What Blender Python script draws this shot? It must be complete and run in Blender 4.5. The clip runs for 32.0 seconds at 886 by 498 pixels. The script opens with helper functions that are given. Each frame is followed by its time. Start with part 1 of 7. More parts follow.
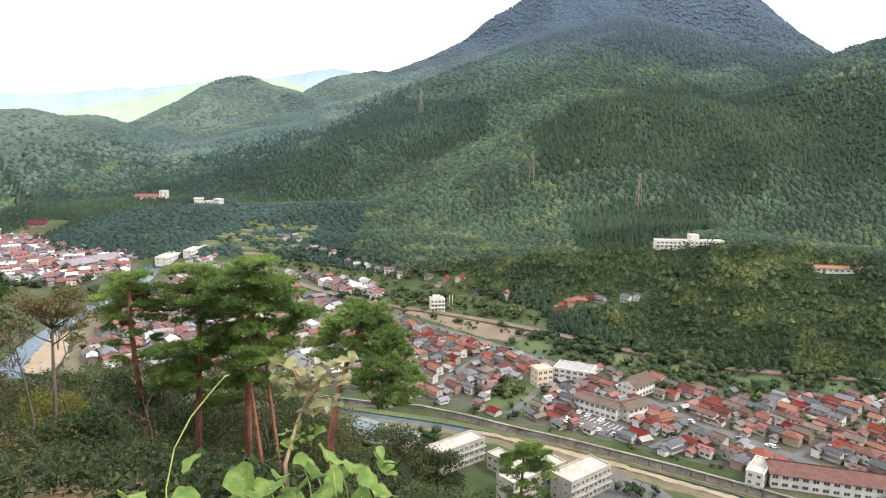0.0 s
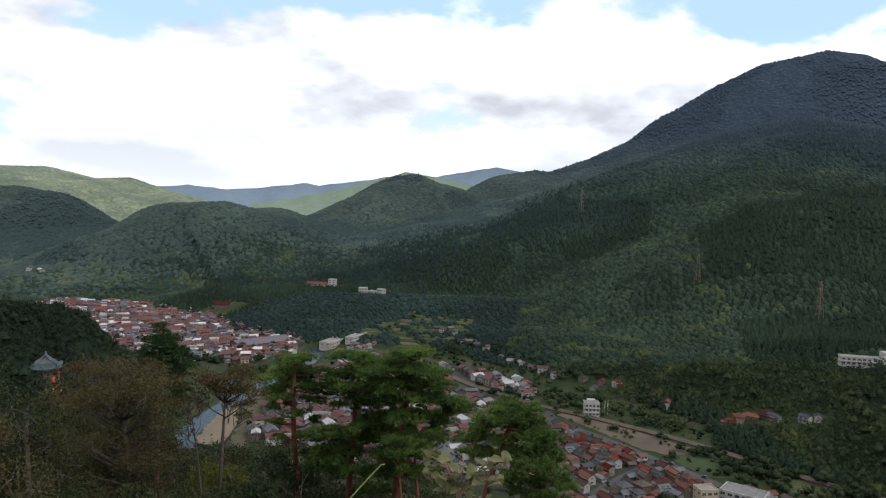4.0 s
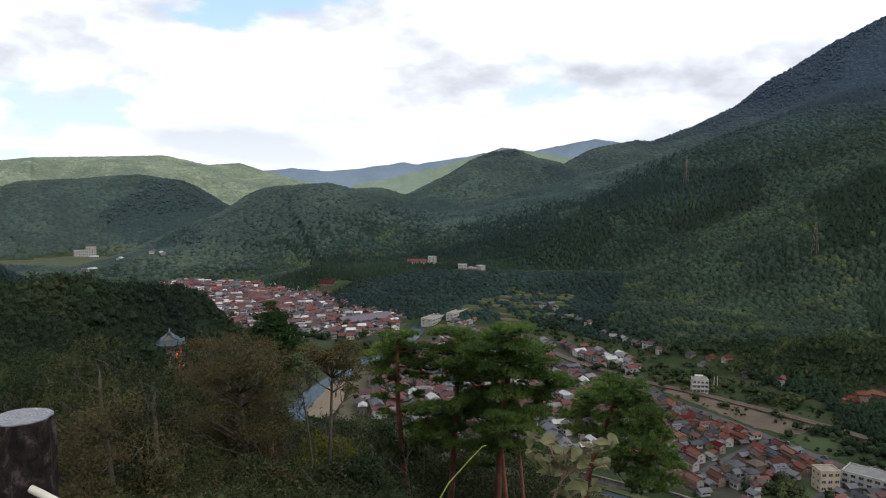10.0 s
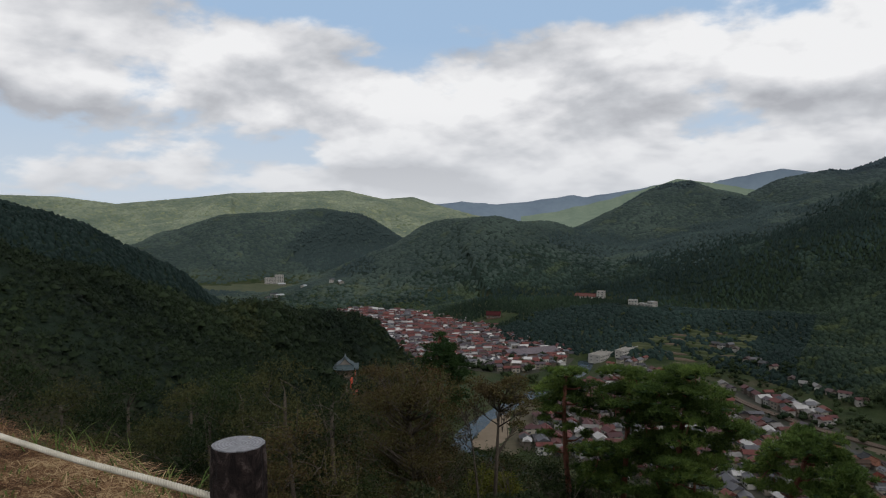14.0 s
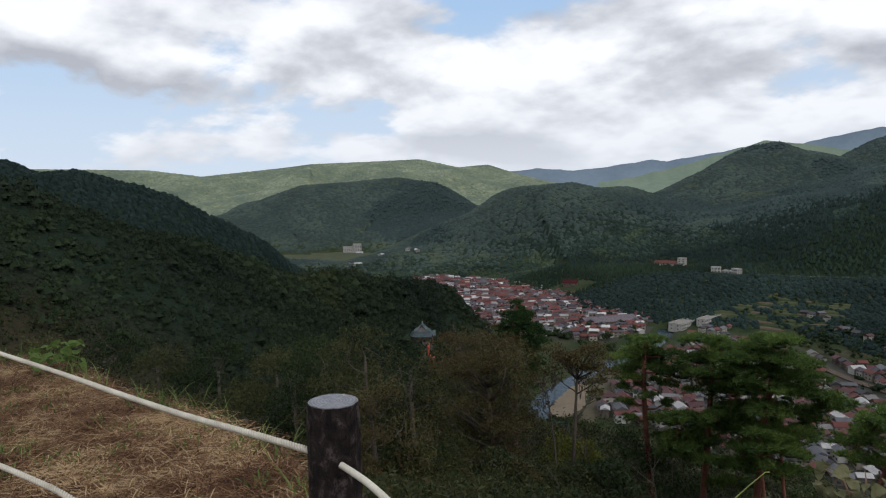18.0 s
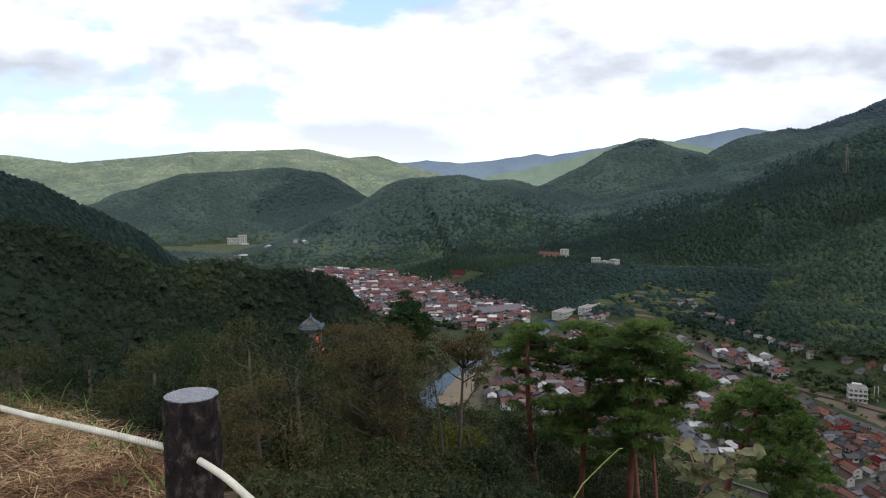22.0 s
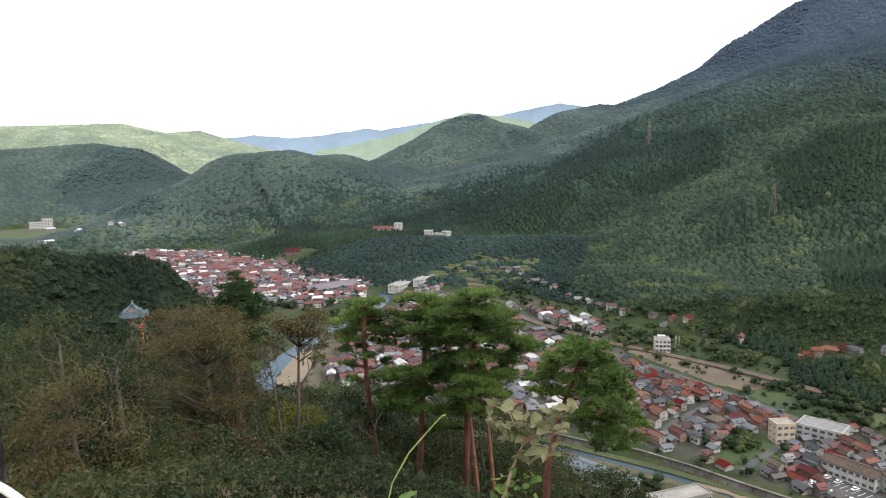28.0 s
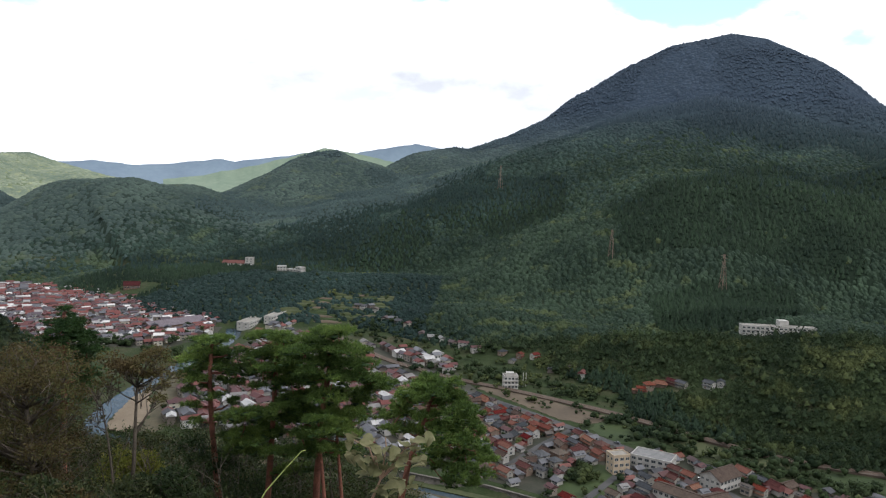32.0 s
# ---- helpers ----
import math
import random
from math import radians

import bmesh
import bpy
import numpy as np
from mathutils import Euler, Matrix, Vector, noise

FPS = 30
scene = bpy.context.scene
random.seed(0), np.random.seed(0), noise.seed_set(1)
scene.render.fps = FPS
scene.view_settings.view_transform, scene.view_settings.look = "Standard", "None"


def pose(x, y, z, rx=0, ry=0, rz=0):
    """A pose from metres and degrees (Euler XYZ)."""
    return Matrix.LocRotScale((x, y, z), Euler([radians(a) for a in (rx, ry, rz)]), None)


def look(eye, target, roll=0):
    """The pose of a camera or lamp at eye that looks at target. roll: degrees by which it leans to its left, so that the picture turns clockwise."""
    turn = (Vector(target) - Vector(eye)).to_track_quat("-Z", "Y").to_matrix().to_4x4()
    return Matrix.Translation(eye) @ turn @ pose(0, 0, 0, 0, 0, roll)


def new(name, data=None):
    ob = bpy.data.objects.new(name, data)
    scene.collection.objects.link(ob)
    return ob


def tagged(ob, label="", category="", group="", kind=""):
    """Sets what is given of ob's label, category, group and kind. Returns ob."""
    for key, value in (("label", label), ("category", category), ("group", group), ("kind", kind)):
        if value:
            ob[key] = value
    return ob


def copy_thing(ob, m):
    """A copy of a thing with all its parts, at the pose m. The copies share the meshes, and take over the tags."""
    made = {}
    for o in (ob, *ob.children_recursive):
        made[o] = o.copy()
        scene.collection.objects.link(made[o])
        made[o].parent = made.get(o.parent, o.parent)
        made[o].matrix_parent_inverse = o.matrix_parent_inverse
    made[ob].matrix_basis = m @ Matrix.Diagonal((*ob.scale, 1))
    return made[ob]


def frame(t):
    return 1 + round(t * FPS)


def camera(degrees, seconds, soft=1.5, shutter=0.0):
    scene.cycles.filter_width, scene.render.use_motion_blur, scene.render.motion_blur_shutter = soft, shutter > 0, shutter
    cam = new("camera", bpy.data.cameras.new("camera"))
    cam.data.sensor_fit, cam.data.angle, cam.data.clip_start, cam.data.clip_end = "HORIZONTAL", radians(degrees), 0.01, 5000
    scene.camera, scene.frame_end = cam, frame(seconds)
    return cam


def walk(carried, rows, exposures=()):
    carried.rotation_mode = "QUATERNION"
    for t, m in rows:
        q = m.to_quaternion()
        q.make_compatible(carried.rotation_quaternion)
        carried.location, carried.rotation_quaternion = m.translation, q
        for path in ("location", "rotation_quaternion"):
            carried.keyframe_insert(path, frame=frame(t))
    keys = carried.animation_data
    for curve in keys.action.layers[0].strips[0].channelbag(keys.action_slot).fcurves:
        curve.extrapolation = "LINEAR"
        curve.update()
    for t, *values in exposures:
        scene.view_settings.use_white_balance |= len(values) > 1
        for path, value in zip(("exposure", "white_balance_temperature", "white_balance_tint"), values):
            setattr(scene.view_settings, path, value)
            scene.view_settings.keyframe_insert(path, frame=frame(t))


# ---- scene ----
cam = camera(63.68, 32.0, 1.15)
PATH = [
    (0.0, 0.040, -0.027, -0.014, 79.60, -0.60, -2.64),
    (0.5, 0.044, -0.026, -0.012, 80.11, -0.65, -0.47),
    (1.0, 0.048, -0.024, -0.014, 80.62, -0.30, 1.95),
    (1.5, 0.041, -0.023, -0.010, 81.95, -0.24, 3.53),
    (2.0, 0.040, -0.026, -0.017, 83.38, -0.29, 4.27),
    (2.5, 0.032, -0.029, -0.016, 85.50, -0.99, 5.17),
    (3.0, 0.040, -0.032, -0.014, 86.59, -1.36, 6.67),
    (3.5, 0.031, -0.038, -0.008, 87.15, -1.67, 8.53),
    (5.5, 0.015, -0.054, -0.007, 86.26, -1.01, 12.63),
    (6.0, 0.019, -0.051, -0.008, 85.64, -0.54, 13.21),
    (6.5, 0.022, -0.048, -0.008, 85.33, -0.52, 13.87),
    (7.0, 0.022, -0.041, -0.009, 85.39, -0.47, 14.34),
    (7.5, 0.016, -0.030, -0.005, 85.72, -0.54, 14.72),
    (8.0, 0.013, -0.017, -0.010, 85.59, -0.41, 15.10),
    (8.5, 0.012, -0.001, -0.017, 85.59, -0.23, 15.44),
    (9.0, 0.026, 0.014, -0.045, 85.25, -0.17, 15.91),
    (9.5, 0.015, 0.025, -0.020, 85.20, -0.14, 16.66),
    (10.0, 0.008, 0.030, -0.009, 85.05, 0.03, 17.84),
    (10.5, -0.006, 0.036, -0.019, 85.12, 0.27, 19.29),
    (11.0, -0.017, 0.039, -0.018, 85.68, 0.45, 20.86),
    (11.5, -0.024, 0.041, 0.000, 86.82, 0.64, 22.67),
    (12.0, -0.018, 0.038, 0.011, 87.63, 0.77, 24.49),
    (12.5, -0.018, 0.026, 0.011, 87.51, 0.69, 26.35),
    (13.0, -0.023, 0.016, 0.023, 87.20, 1.08, 28.03),
    (13.5, -0.021, 0.010, 0.032, 87.31, 0.63, 29.71),
    (14.0, -0.041, -0.013, 0.042, 87.69, 0.01, 31.23),
    (14.5, -0.033, -0.027, 0.037, 87.55, 0.06, 33.04),
    (15.0, -0.017, -0.041, 0.047, 87.38, 0.67, 34.68),
    (15.5, -0.028, -0.045, 0.054, 87.10, 0.99, 36.06),
    (17.5, -0.062, -0.059, 0.034, 85.60, 0.83, 37.95),
    (18.0, -0.060, -0.047, 0.028, 85.17, 0.89, 37.23),
    (18.5, -0.049, -0.032, 0.030, 84.97, 0.87, 36.05),
    (19.0, -0.039, -0.027, 0.026, 84.74, 1.10, 34.95),
    (19.5, -0.035, -0.023, 0.024, 84.37, 1.07, 34.08),
    (20.0, -0.028, -0.005, 0.020, 83.97, 1.20, 32.88),
    (20.5, -0.026, 0.001, 0.018, 83.76, 0.85, 31.58),
    (21.0, -0.017, -0.001, 0.020, 84.10, 0.71, 30.28),
    (21.5, -0.008, -0.005, 0.018, 84.38, 0.37, 29.26),
    (22.0, -0.003, 0.002, 0.013, 84.42, 0.11, 28.42),
    (22.5, 0.012, 0.003, 0.012, 84.18, 0.11, 27.60),
    (23.0, 0.011, 0.007, 0.009, 83.98, 0.25, 26.87),
    (23.5, 0.014, 0.007, 0.007, 83.72, 0.07, 26.40),
    (24.0, 0.017, 0.005, 0.011, 83.65, -0.32, 25.76),
    (24.5, 0.023, 0.015, 0.012, 84.12, -0.46, 24.67),
    (25.0, 0.026, 0.021, 0.004, 84.41, -0.78, 23.54),
    (25.5, 0.041, 0.039, -0.003, 83.98, -0.54, 22.21),
    (26.0, 0.051, 0.069, -0.009, 83.26, 0.17, 20.62),
    (26.5, 0.061, 0.087, -0.012, 83.05, 0.69, 18.75),
    (28.5, 0.009, 0.066, -0.000, 82.03, 0.51, 13.95),
    (29.0, -0.006, 0.054, 0.001, 81.82, 0.39, 12.69),
    (29.5, -0.008, 0.044, -0.011, 82.47, -0.21, 11.33),
    (30.0, -0.007, 0.037, -0.011, 83.63, -1.02, 9.65),
    (30.5, -0.002, 0.026, -0.011, 84.69, -1.46, 7.60),
    (31.0, 0.001, 0.016, -0.005, 85.02, -1.45, 6.01),
    (31.5, 0.009, 0.010, 0.001, 85.03, -1.45, 4.82),
    (32.0, 0.011, 0.005, 0.000, 85.42, -1.79, 3.65),
]
# seconds, stops, kelvin, tint: the film's own brightening and darkening
EXPOSURES = [(0.0, 1.75, 6600, 10), (1.0, 1.65, 6600, 10), (2.0, 0.92, 6300, 10), (3.0, -0.10, 6150, 10), (6.0, -0.15, 6150, 10), (10.0, -0.15, 6150, 10), (12.0, -0.84, 6300, 10), (13.0, -0.82, 6350, 10), (15.5, -0.82, 6250, 10), (19.0, -0.45, 6050, 10), (23.0, -0.10, 6000, 10), (25.0, -0.20, 6000, 10), (26.0, 0.28, 6050, 10), (29.0, 0.95, 6350, 10), (30.5, 0.42, 6150, 10), (32.0, 0.20, 6150, 10)]
CLOUD_X, CLOUD_Y = 2.3, 0.7
walk(cam, [(t, pose(*v)) for t, *v in PATH], EXPOSURES)

# ---- world and sun ----
SUN_ELEV, SUN_BEARING = 48.0, -112.0      # degrees up, and from straight ahead (left is positive)
sun_data = bpy.data.lights.new("sun", "SUN")
sun_data.energy, sun_data.angle, sun_data.color = 1.6, radians(11), (1.0, 0.96, 0.9)
sun = new("sun", sun_data)
_b = radians(SUN_BEARING)
SUN_DIR = Vector((-math.sin(_b) * math.cos(radians(SUN_ELEV)), math.cos(_b) * math.cos(radians(SUN_ELEV)), math.sin(radians(SUN_ELEV))))
sun.matrix_world = look(SUN_DIR * 100, (0, 0, 0))


class Nodes:
    """A short way to write node trees."""
    def __init__(self, tree):
        self.t = tree
        tree.nodes.clear()

    def add(self, kind, ins=None, **attrs):
        n = self.t.nodes.new(kind)
        for k, v in attrs.items():
            setattr(n, k, v)
        for k, v in (ins or {}).items():
            self.put(n.inputs[k], v)
        return n

    def put(self, socket, v):
        if isinstance(v, bpy.types.NodeSocket):
            self.t.links.new(v, socket)
        elif isinstance(v, bpy.types.Node):
            self.t.links.new(v.outputs[0], socket)
        else:
            socket.default_value = v

    def math(self, op, a, b=0.0, c=0.0, clamp=False):
        return self.add("ShaderNodeMath", {0: a, 1: b, 2: c}, operation=op, use_clamp=clamp)

    def vec(self, op, a, b=(0, 0, 0)):
        return self.add("ShaderNodeVectorMath", {0: a, 1: b}, operation=op)

    def mix(self, fac, a, b, blend="MIX"):
        n = self.add("ShaderNodeMix", {0: fac, 6: a, 7: b}, data_type="RGBA", blend_type=blend)
        return n.outputs[2]

    def noise(self, vec, scale, detail=4.0, rough=0.55, dist=0.0):
        return self.add("ShaderNodeTexNoise", {"Vector": vec, "Scale": scale, "Detail": detail, "Roughness": rough, "Distortion": dist}).outputs[0]

    def ramp(self, fac, *stops, ease="LINEAR"):
        n = self.add("ShaderNodeValToRGB", {0: fac})
        n.color_ramp.interpolation = ease
        e = n.color_ramp.elements
        while len(e) < len(stops):
            e.new(0.5)
        for el, (p, c) in zip(e, stops):
            el.position = p
            el.color = (*c, 1) if len(c) == 3 else c
        return n.outputs[0]


def grey(v):
    return (v, v, v)


world = bpy.data.worlds.new("world")
scene.world = world
world.use_nodes = True
W = Nodes(world.node_tree)
sky = W.add("ShaderNodeTexSky", sky_type="NISHITA", sun_disc=False, sun_elevation=radians(SUN_ELEV), sun_rotation=radians(-SUN_BEARING), air_density=1.0, dust_density=1.6)
way_ = W.add("ShaderNodeTexCoord").outputs["Generated"]
sep = W.add("ShaderNodeSeparateXYZ", {0: way_})
up = W.math("MAXIMUM", sep.outputs[2], 0.0)
bearing_ = W.math("DEGREES", W.math("ARCTAN2", W.math("MULTIPLY", sep.outputs[0], -1.0), sep.outputs[1]))
rise_ = W.math("DEGREES", W.math("ARCSINE", up))


def deck(lift, scale, detail, rough, warp):
    """The cloud layer as a flat sheet overhead, taken a little higher by lift."""
    den = W.math("ADD", up, 0.34 + lift)
    flat = W.add("ShaderNodeCombineXYZ", {0: W.math("DIVIDE", sep.outputs[0], den), 1: W.math("DIVIDE", sep.outputs[1], den), 2: 0.35})
    return W.noise(W.vec("ADD", flat, (CLOUD_X, CLOUD_Y, 0.0)), scale, detail, rough, warp)


def opening(b, e, wide, high, depth):
    """A stretch of open sky between the clouds."""
    x = W.math("DIVIDE", W.math("SUBTRACT", bearing_, b), wide)
    y = W.math("DIVIDE", W.math("SUBTRACT", rise_, e), high)
    return W.math("MULTIPLY", W.math("EXPONENT", W.math("MULTIPLY", W.math("ADD", W.math("MULTIPLY", x, x), W.math("MULTIPLY", y, y)), -1.0)), depth)


body, above = deck(0.0, 2.4, 10, 0.53, 0.1), deck(0.03, 2.4, 8, 0.52, 0.1)
mass, over = deck(0.0, 1.9, 4, 0.5, 0.1), deck(0.04, 1.9, 4, 0.5, 0.1)
fluff = deck(0.0, 8.0, 5, 0.55, 0.2)
gaps = W.math("ADD", W.math("ADD", opening(30, 20.0, 18, 5.0, 0.60), opening(70, 5.0, 17, 7.5, 0.20)), W.math("ADD", opening(-14, 16.5, 8, 3.5, 0.20), opening(55, 1.0, 12, 5.0, 0.13)))
cover = W.ramp(W.math("SUBTRACT", W.math("ADD", body, 0.085), gaps), (0.39, grey(0)), (0.49, grey(1)), ease="EASE")
lit = W.math("MULTIPLY_ADD", W.math("SUBTRACT", mass, over), 1.9, W.math("MULTIPLY_ADD", W.math("SUBTRACT", body, above), 2.2, W.math("MULTIPLY_ADD", body, -0.7, 0.83)))
lit = W.math("MULTIPLY_ADD", fluff, 0.22, lit)
tone = W.ramp(lit, (0.20, (7.4, 7.5, 7.9)), (0.45, (10.1, 10.2, 10.5)), (0.62, (12.8, 12.7, 12.8)), (0.82, (15.6, 15.4, 15.2)))
tone = W.mix(W.ramp(sep.outputs[2], (0.02, grey(0.75)), (0.15, grey(0))), tone, (11.9, 12.1, 12.4, 1))
near_rim = W.ramp(sep.outputs[2], (0.0, grey(1)), (0.24, grey(0)))
blue = W.mix(near_rim, W.mix(0.8, sky, (7.4, 10.2, 13.8, 1)), (10.6, 11.6, 12.6, 1))
seen_sky = W.mix(cover, blue, tone)
below = W.ramp(sep.outputs[2], (0.0, grey(1)), (0.02, grey(0)))
seen_sky = W.mix(below, seen_sky, (6.0, 6.4, 6.8, 1))
W.add("ShaderNodeOutputWorld", {0: W.add("ShaderNodeBackground", {0: seen_sky, 1: 0.1})})


# ---- materials ----
def material(name, rough=0.8, metal=0.0, spec=0.3):
    m = bpy.data.materials.new(name)
    m.use_nodes = True
    N = Nodes(m.node_tree)
    bsdf = N.add("ShaderNodeBsdfPrincipled", {"Roughness": rough, "Metallic": metal, "Specular IOR Level": spec})
    N.add("ShaderNodeOutputMaterial", {0: bsdf})
    return m, N, bsdf


def bumped(N, bsdf, height, strength, distance=0.02):
    N.put(bsdf.inputs["Normal"], N.add("ShaderNodeBump", {"Strength": strength, "Distance": distance, "Height": height}))


def surface(name, dark, light, scale=3.0, rough=0.8, metal=0.0, bump=0.3, fine=40.0, spread=0.0, spec=0.3, dist=0.02):
    """A plain worn surface: large stains and fine grain between two colours; spread varies it from object to object."""
    m, N, bsdf = material(name, rough, metal, spec)
    co = N.add("ShaderNodeTexCoord").outputs["Object"]
    a, b = N.noise(co, scale, 5, 0.6), N.noise(co, fine, 3, 0.6)
    f = N.math("ADD", N.math("MULTIPLY", a, 0.75), N.math("MULTIPLY", b, 0.35))
    col = N.ramp(f, (0.36, dark), (0.72, light))
    if spread:
        rnd = N.add("ShaderNodeObjectInfo").outputs["Random"]
        hsv = N.add("ShaderNodeHueSaturation", {"Hue": N.math("MULTIPLY_ADD", rnd, 0.03, 0.485), "Saturation": N.math("MULTIPLY_ADD", rnd, -0.35, 1.12), "Value": N.math("MULTIPLY_ADD", rnd, spread * 2, 1 - spread), "Color": col})
        col = hsv.outputs[0]
    N.put(bsdf.inputs["Base Color"], col)
    if bump:
        bumped(N, bsdf, b, bump, dist)
    return m


def foliage(name, stops, patch=0.02, rough=0.65, see_through=0.25, vary=0.5):
    """Leaves: colour by patches in space, by clump and by fine grain; thin enough to let some light through."""
    m, N, bsdf = material(name, rough, 0.0, 0.15)
    pos = N.add("ShaderNodeNewGeometry")
    a = N.noise(pos.outputs["Position"], patch, 4, 0.6)
    f = N.math("ADD", N.math("MULTIPLY", pos.outputs["Random Per Island"], vary), N.math("MULTIPLY_ADD", a, 2.2, -0.6 - vary / 2), clamp=True)
    col = N.ramp(f, *stops)
    N.put(bsdf.inputs["Base Color"], col)
    if see_through:
        tr = N.add("ShaderNodeBsdfTranslucent", {0: col})
        out = [n for n in N.t.nodes if n.type == "OUTPUT_MATERIAL"][0]
        N.put(out.inputs[0], N.add("ShaderNodeMixShader", {0: see_through, 1: bsdf, 2: tr}))
    return m


def forest_material(name, dark, light, pale=None, high_haze=None, patchy=0.02):
    """Woods: each crown a little different, stands in patches; pale bamboo low down, bluish haze painted in high up."""
    m, N, bsdf = material(name, 0.8, 0.0, 0.1)
    g = N.add("ShaderNodeNewGeometry")
    p = g.outputs["Position"]
    z = N.add("ShaderNodeSeparateXYZ", {0: p}).outputs[2]
    isl = g.outputs["Random Per Island"]
    stand, fine = N.noise(p, 0.008, 6, 0.62), N.noise(p, 0.9, 4, 0.75)
    v = N.math("ADD", N.math("MULTIPLY_ADD", stand, 2.1, -0.88), N.math("ADD", N.math("MULTIPLY", isl, 0.36), N.math("MULTIPLY_ADD", fine, 0.7, -0.20)))
    col = N.ramp(v, (0.12, dark), (0.55, [(a + b) * 0.45 for a, b in zip(dark, light)]), (1.0, light))
    if pale:
        low = N.math("MULTIPLY_ADD", z, -1 / 60.0, -1.2, clamp=True)
        clump = N.ramp(N.math("MULTIPLY_ADD", low, 0.05, N.noise(N.vec("ADD", p, (310, -220, 90)), patchy, 4, 0.6)), (0.58, grey(0)), (0.66, grey(1)))
        col = N.mix(N.math("MULTIPLY", clump, 0.8), col, N.ramp(v, (0.2, pale[0]), (0.9, pale[1])))
    # air haze over the high slopes, painted into the colour by height
    if high_haze:
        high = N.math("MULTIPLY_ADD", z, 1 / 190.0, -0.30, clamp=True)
        col = N.mix(high, col, N.ramp(v, (0.12, high_haze[0]), (1.0, high_haze[1])))
    N.put(bsdf.inputs["Base Color"], col)
    bumped(N, bsdf, fine, 0.5, 0.7)
    return m


def roof_tiles(name, dark, light):
    """Glazed clay tiles: courses and pans as relief, patchy fading."""
    m, N, bsdf = material(name, 0.75, 0.0, 0.08)
    co = N.add("ShaderNodeTexCoord").outputs["Object"]
    s = N.add("ShaderNodeSeparateXYZ", {0: co})
    pans = N.math("SINE", N.math("MULTIPLY", s.outputs[0], 21.0))
    rows = N.math("SINE", N.math("MULTIPLY", s.outputs[2], 30.0))
    a, b = N.noise(co, 0.5, 5, 0.65), N.noise(co, 9.0, 3, 0.6)
    f = N.math("ADD", N.math("MULTIPLY", a, 0.8), N.math("MULTIPLY", b, 0.3))
    col = N.ramp(f, (0.34, dark), (0.72, light))
    rnd = N.add("ShaderNodeObjectInfo").outputs["Random"]
    hsv = N.add("ShaderNodeHueSaturation", {"Hue": N.math("MULTIPLY_ADD", rnd, 0.035, 0.483), "Saturation": N.math("MULTIPLY_ADD", rnd, -0.4, 1.15), "Value": N.math("MULTIPLY_ADD", rnd, 0.5, 0.55), "Color": col})
    N.put(bsdf.inputs["Base Color"], hsv.outputs[0])
    bumped(N, bsdf, N.math("ADD", pans, rows), 0.5, 0.05)
    return m


def by_island(name, colours, rough=0.6, scale=0.3):
    """One of several colours for each separate piece of a joined mesh."""
    m, N, bsdf = material(name, rough, 0.0, 0.3)
    g = N.add("ShaderNodeNewGeometry")
    n = len(colours)
    col = N.ramp(g.outputs["Random Per Island"], *[(i / n, c) for i, c in enumerate(colours)], ease="CONSTANT")
    f = N.noise(g.outputs["Position"], scale, 4, 0.65)
    N.put(bsdf.inputs["Base Color"], N.mix(1.0, col, N.ramp(f, (0.3, grey(0.7)), (0.7, grey(1.1))), "MULTIPLY"))
    return m


def ground_material():
    """Forest floor on the slopes, grass and bare earth on the flat; haze and far sunlight painted in by distance and
    height.
    """
    m, N, bsdf = material("ground", 0.95, 0.0, 0.1)
    g = N.add("ShaderNodeNewGeometry")
    p = g.outputs["Position"]
    z = N.add("ShaderNodeSeparateXYZ", {0: p}).outputs[2]
    big_, mid, fine = N.noise(p, 0.004, 4, 0.6), N.noise(p, 0.035, 5, 0.65), N.noise(p, 0.6, 4, 0.7)
    wood = N.ramp(N.math("ADD", N.math("MULTIPLY", mid, 0.6), N.math("MULTIPLY", fine, 0.4)), (0.3, (0.007, 0.013, 0.008)), (0.55, (0.012, 0.021, 0.012)), (0.8, (0.018, 0.030, 0.016)))
    grass = N.ramp(N.math("ADD", N.math("MULTIPLY", mid, 0.7), N.math("MULTIPLY", fine, 0.3)), (0.32, (0.014, 0.024, 0.009)), (0.5, (0.028, 0.040, 0.016)), (0.62, (0.052, 0.050, 0.029)), (0.75, (0.080, 0.072, 0.050)))
    height = N.math("ADD", N.math("MULTIPLY_ADD", z, 0.08, 10.4), N.math("MULTIPLY_ADD", big_, 3.0, -1.5), clamp=True)
    away = N.add("ShaderNodeVectorMath", {0: p}, operation="LENGTH").outputs[1]
    litter = N.ramp(fine, (0.3, (0.030, 0.024, 0.012)), (0.7, (0.075, 0.050, 0.026)))
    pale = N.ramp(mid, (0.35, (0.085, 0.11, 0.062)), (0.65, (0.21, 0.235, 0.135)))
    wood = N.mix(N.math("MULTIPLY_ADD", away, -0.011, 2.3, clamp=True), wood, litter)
    # haze painted into the ground: bluish far away, and again high up
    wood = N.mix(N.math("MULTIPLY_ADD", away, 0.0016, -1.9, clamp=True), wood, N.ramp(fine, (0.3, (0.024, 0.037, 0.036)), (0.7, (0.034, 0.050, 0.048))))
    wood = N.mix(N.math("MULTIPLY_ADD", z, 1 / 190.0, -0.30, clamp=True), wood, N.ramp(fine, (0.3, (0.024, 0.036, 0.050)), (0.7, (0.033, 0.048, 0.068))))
    # pale tone imitates sunlight on the distant range
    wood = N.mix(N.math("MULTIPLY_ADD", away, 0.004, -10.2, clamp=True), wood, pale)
    N.put(bsdf.inputs["Base Color"], N.mix(height, grass, wood))
    bumped(N, bsdf, N.math("ADD", fine, mid), 0.8, 0.8)
    return m


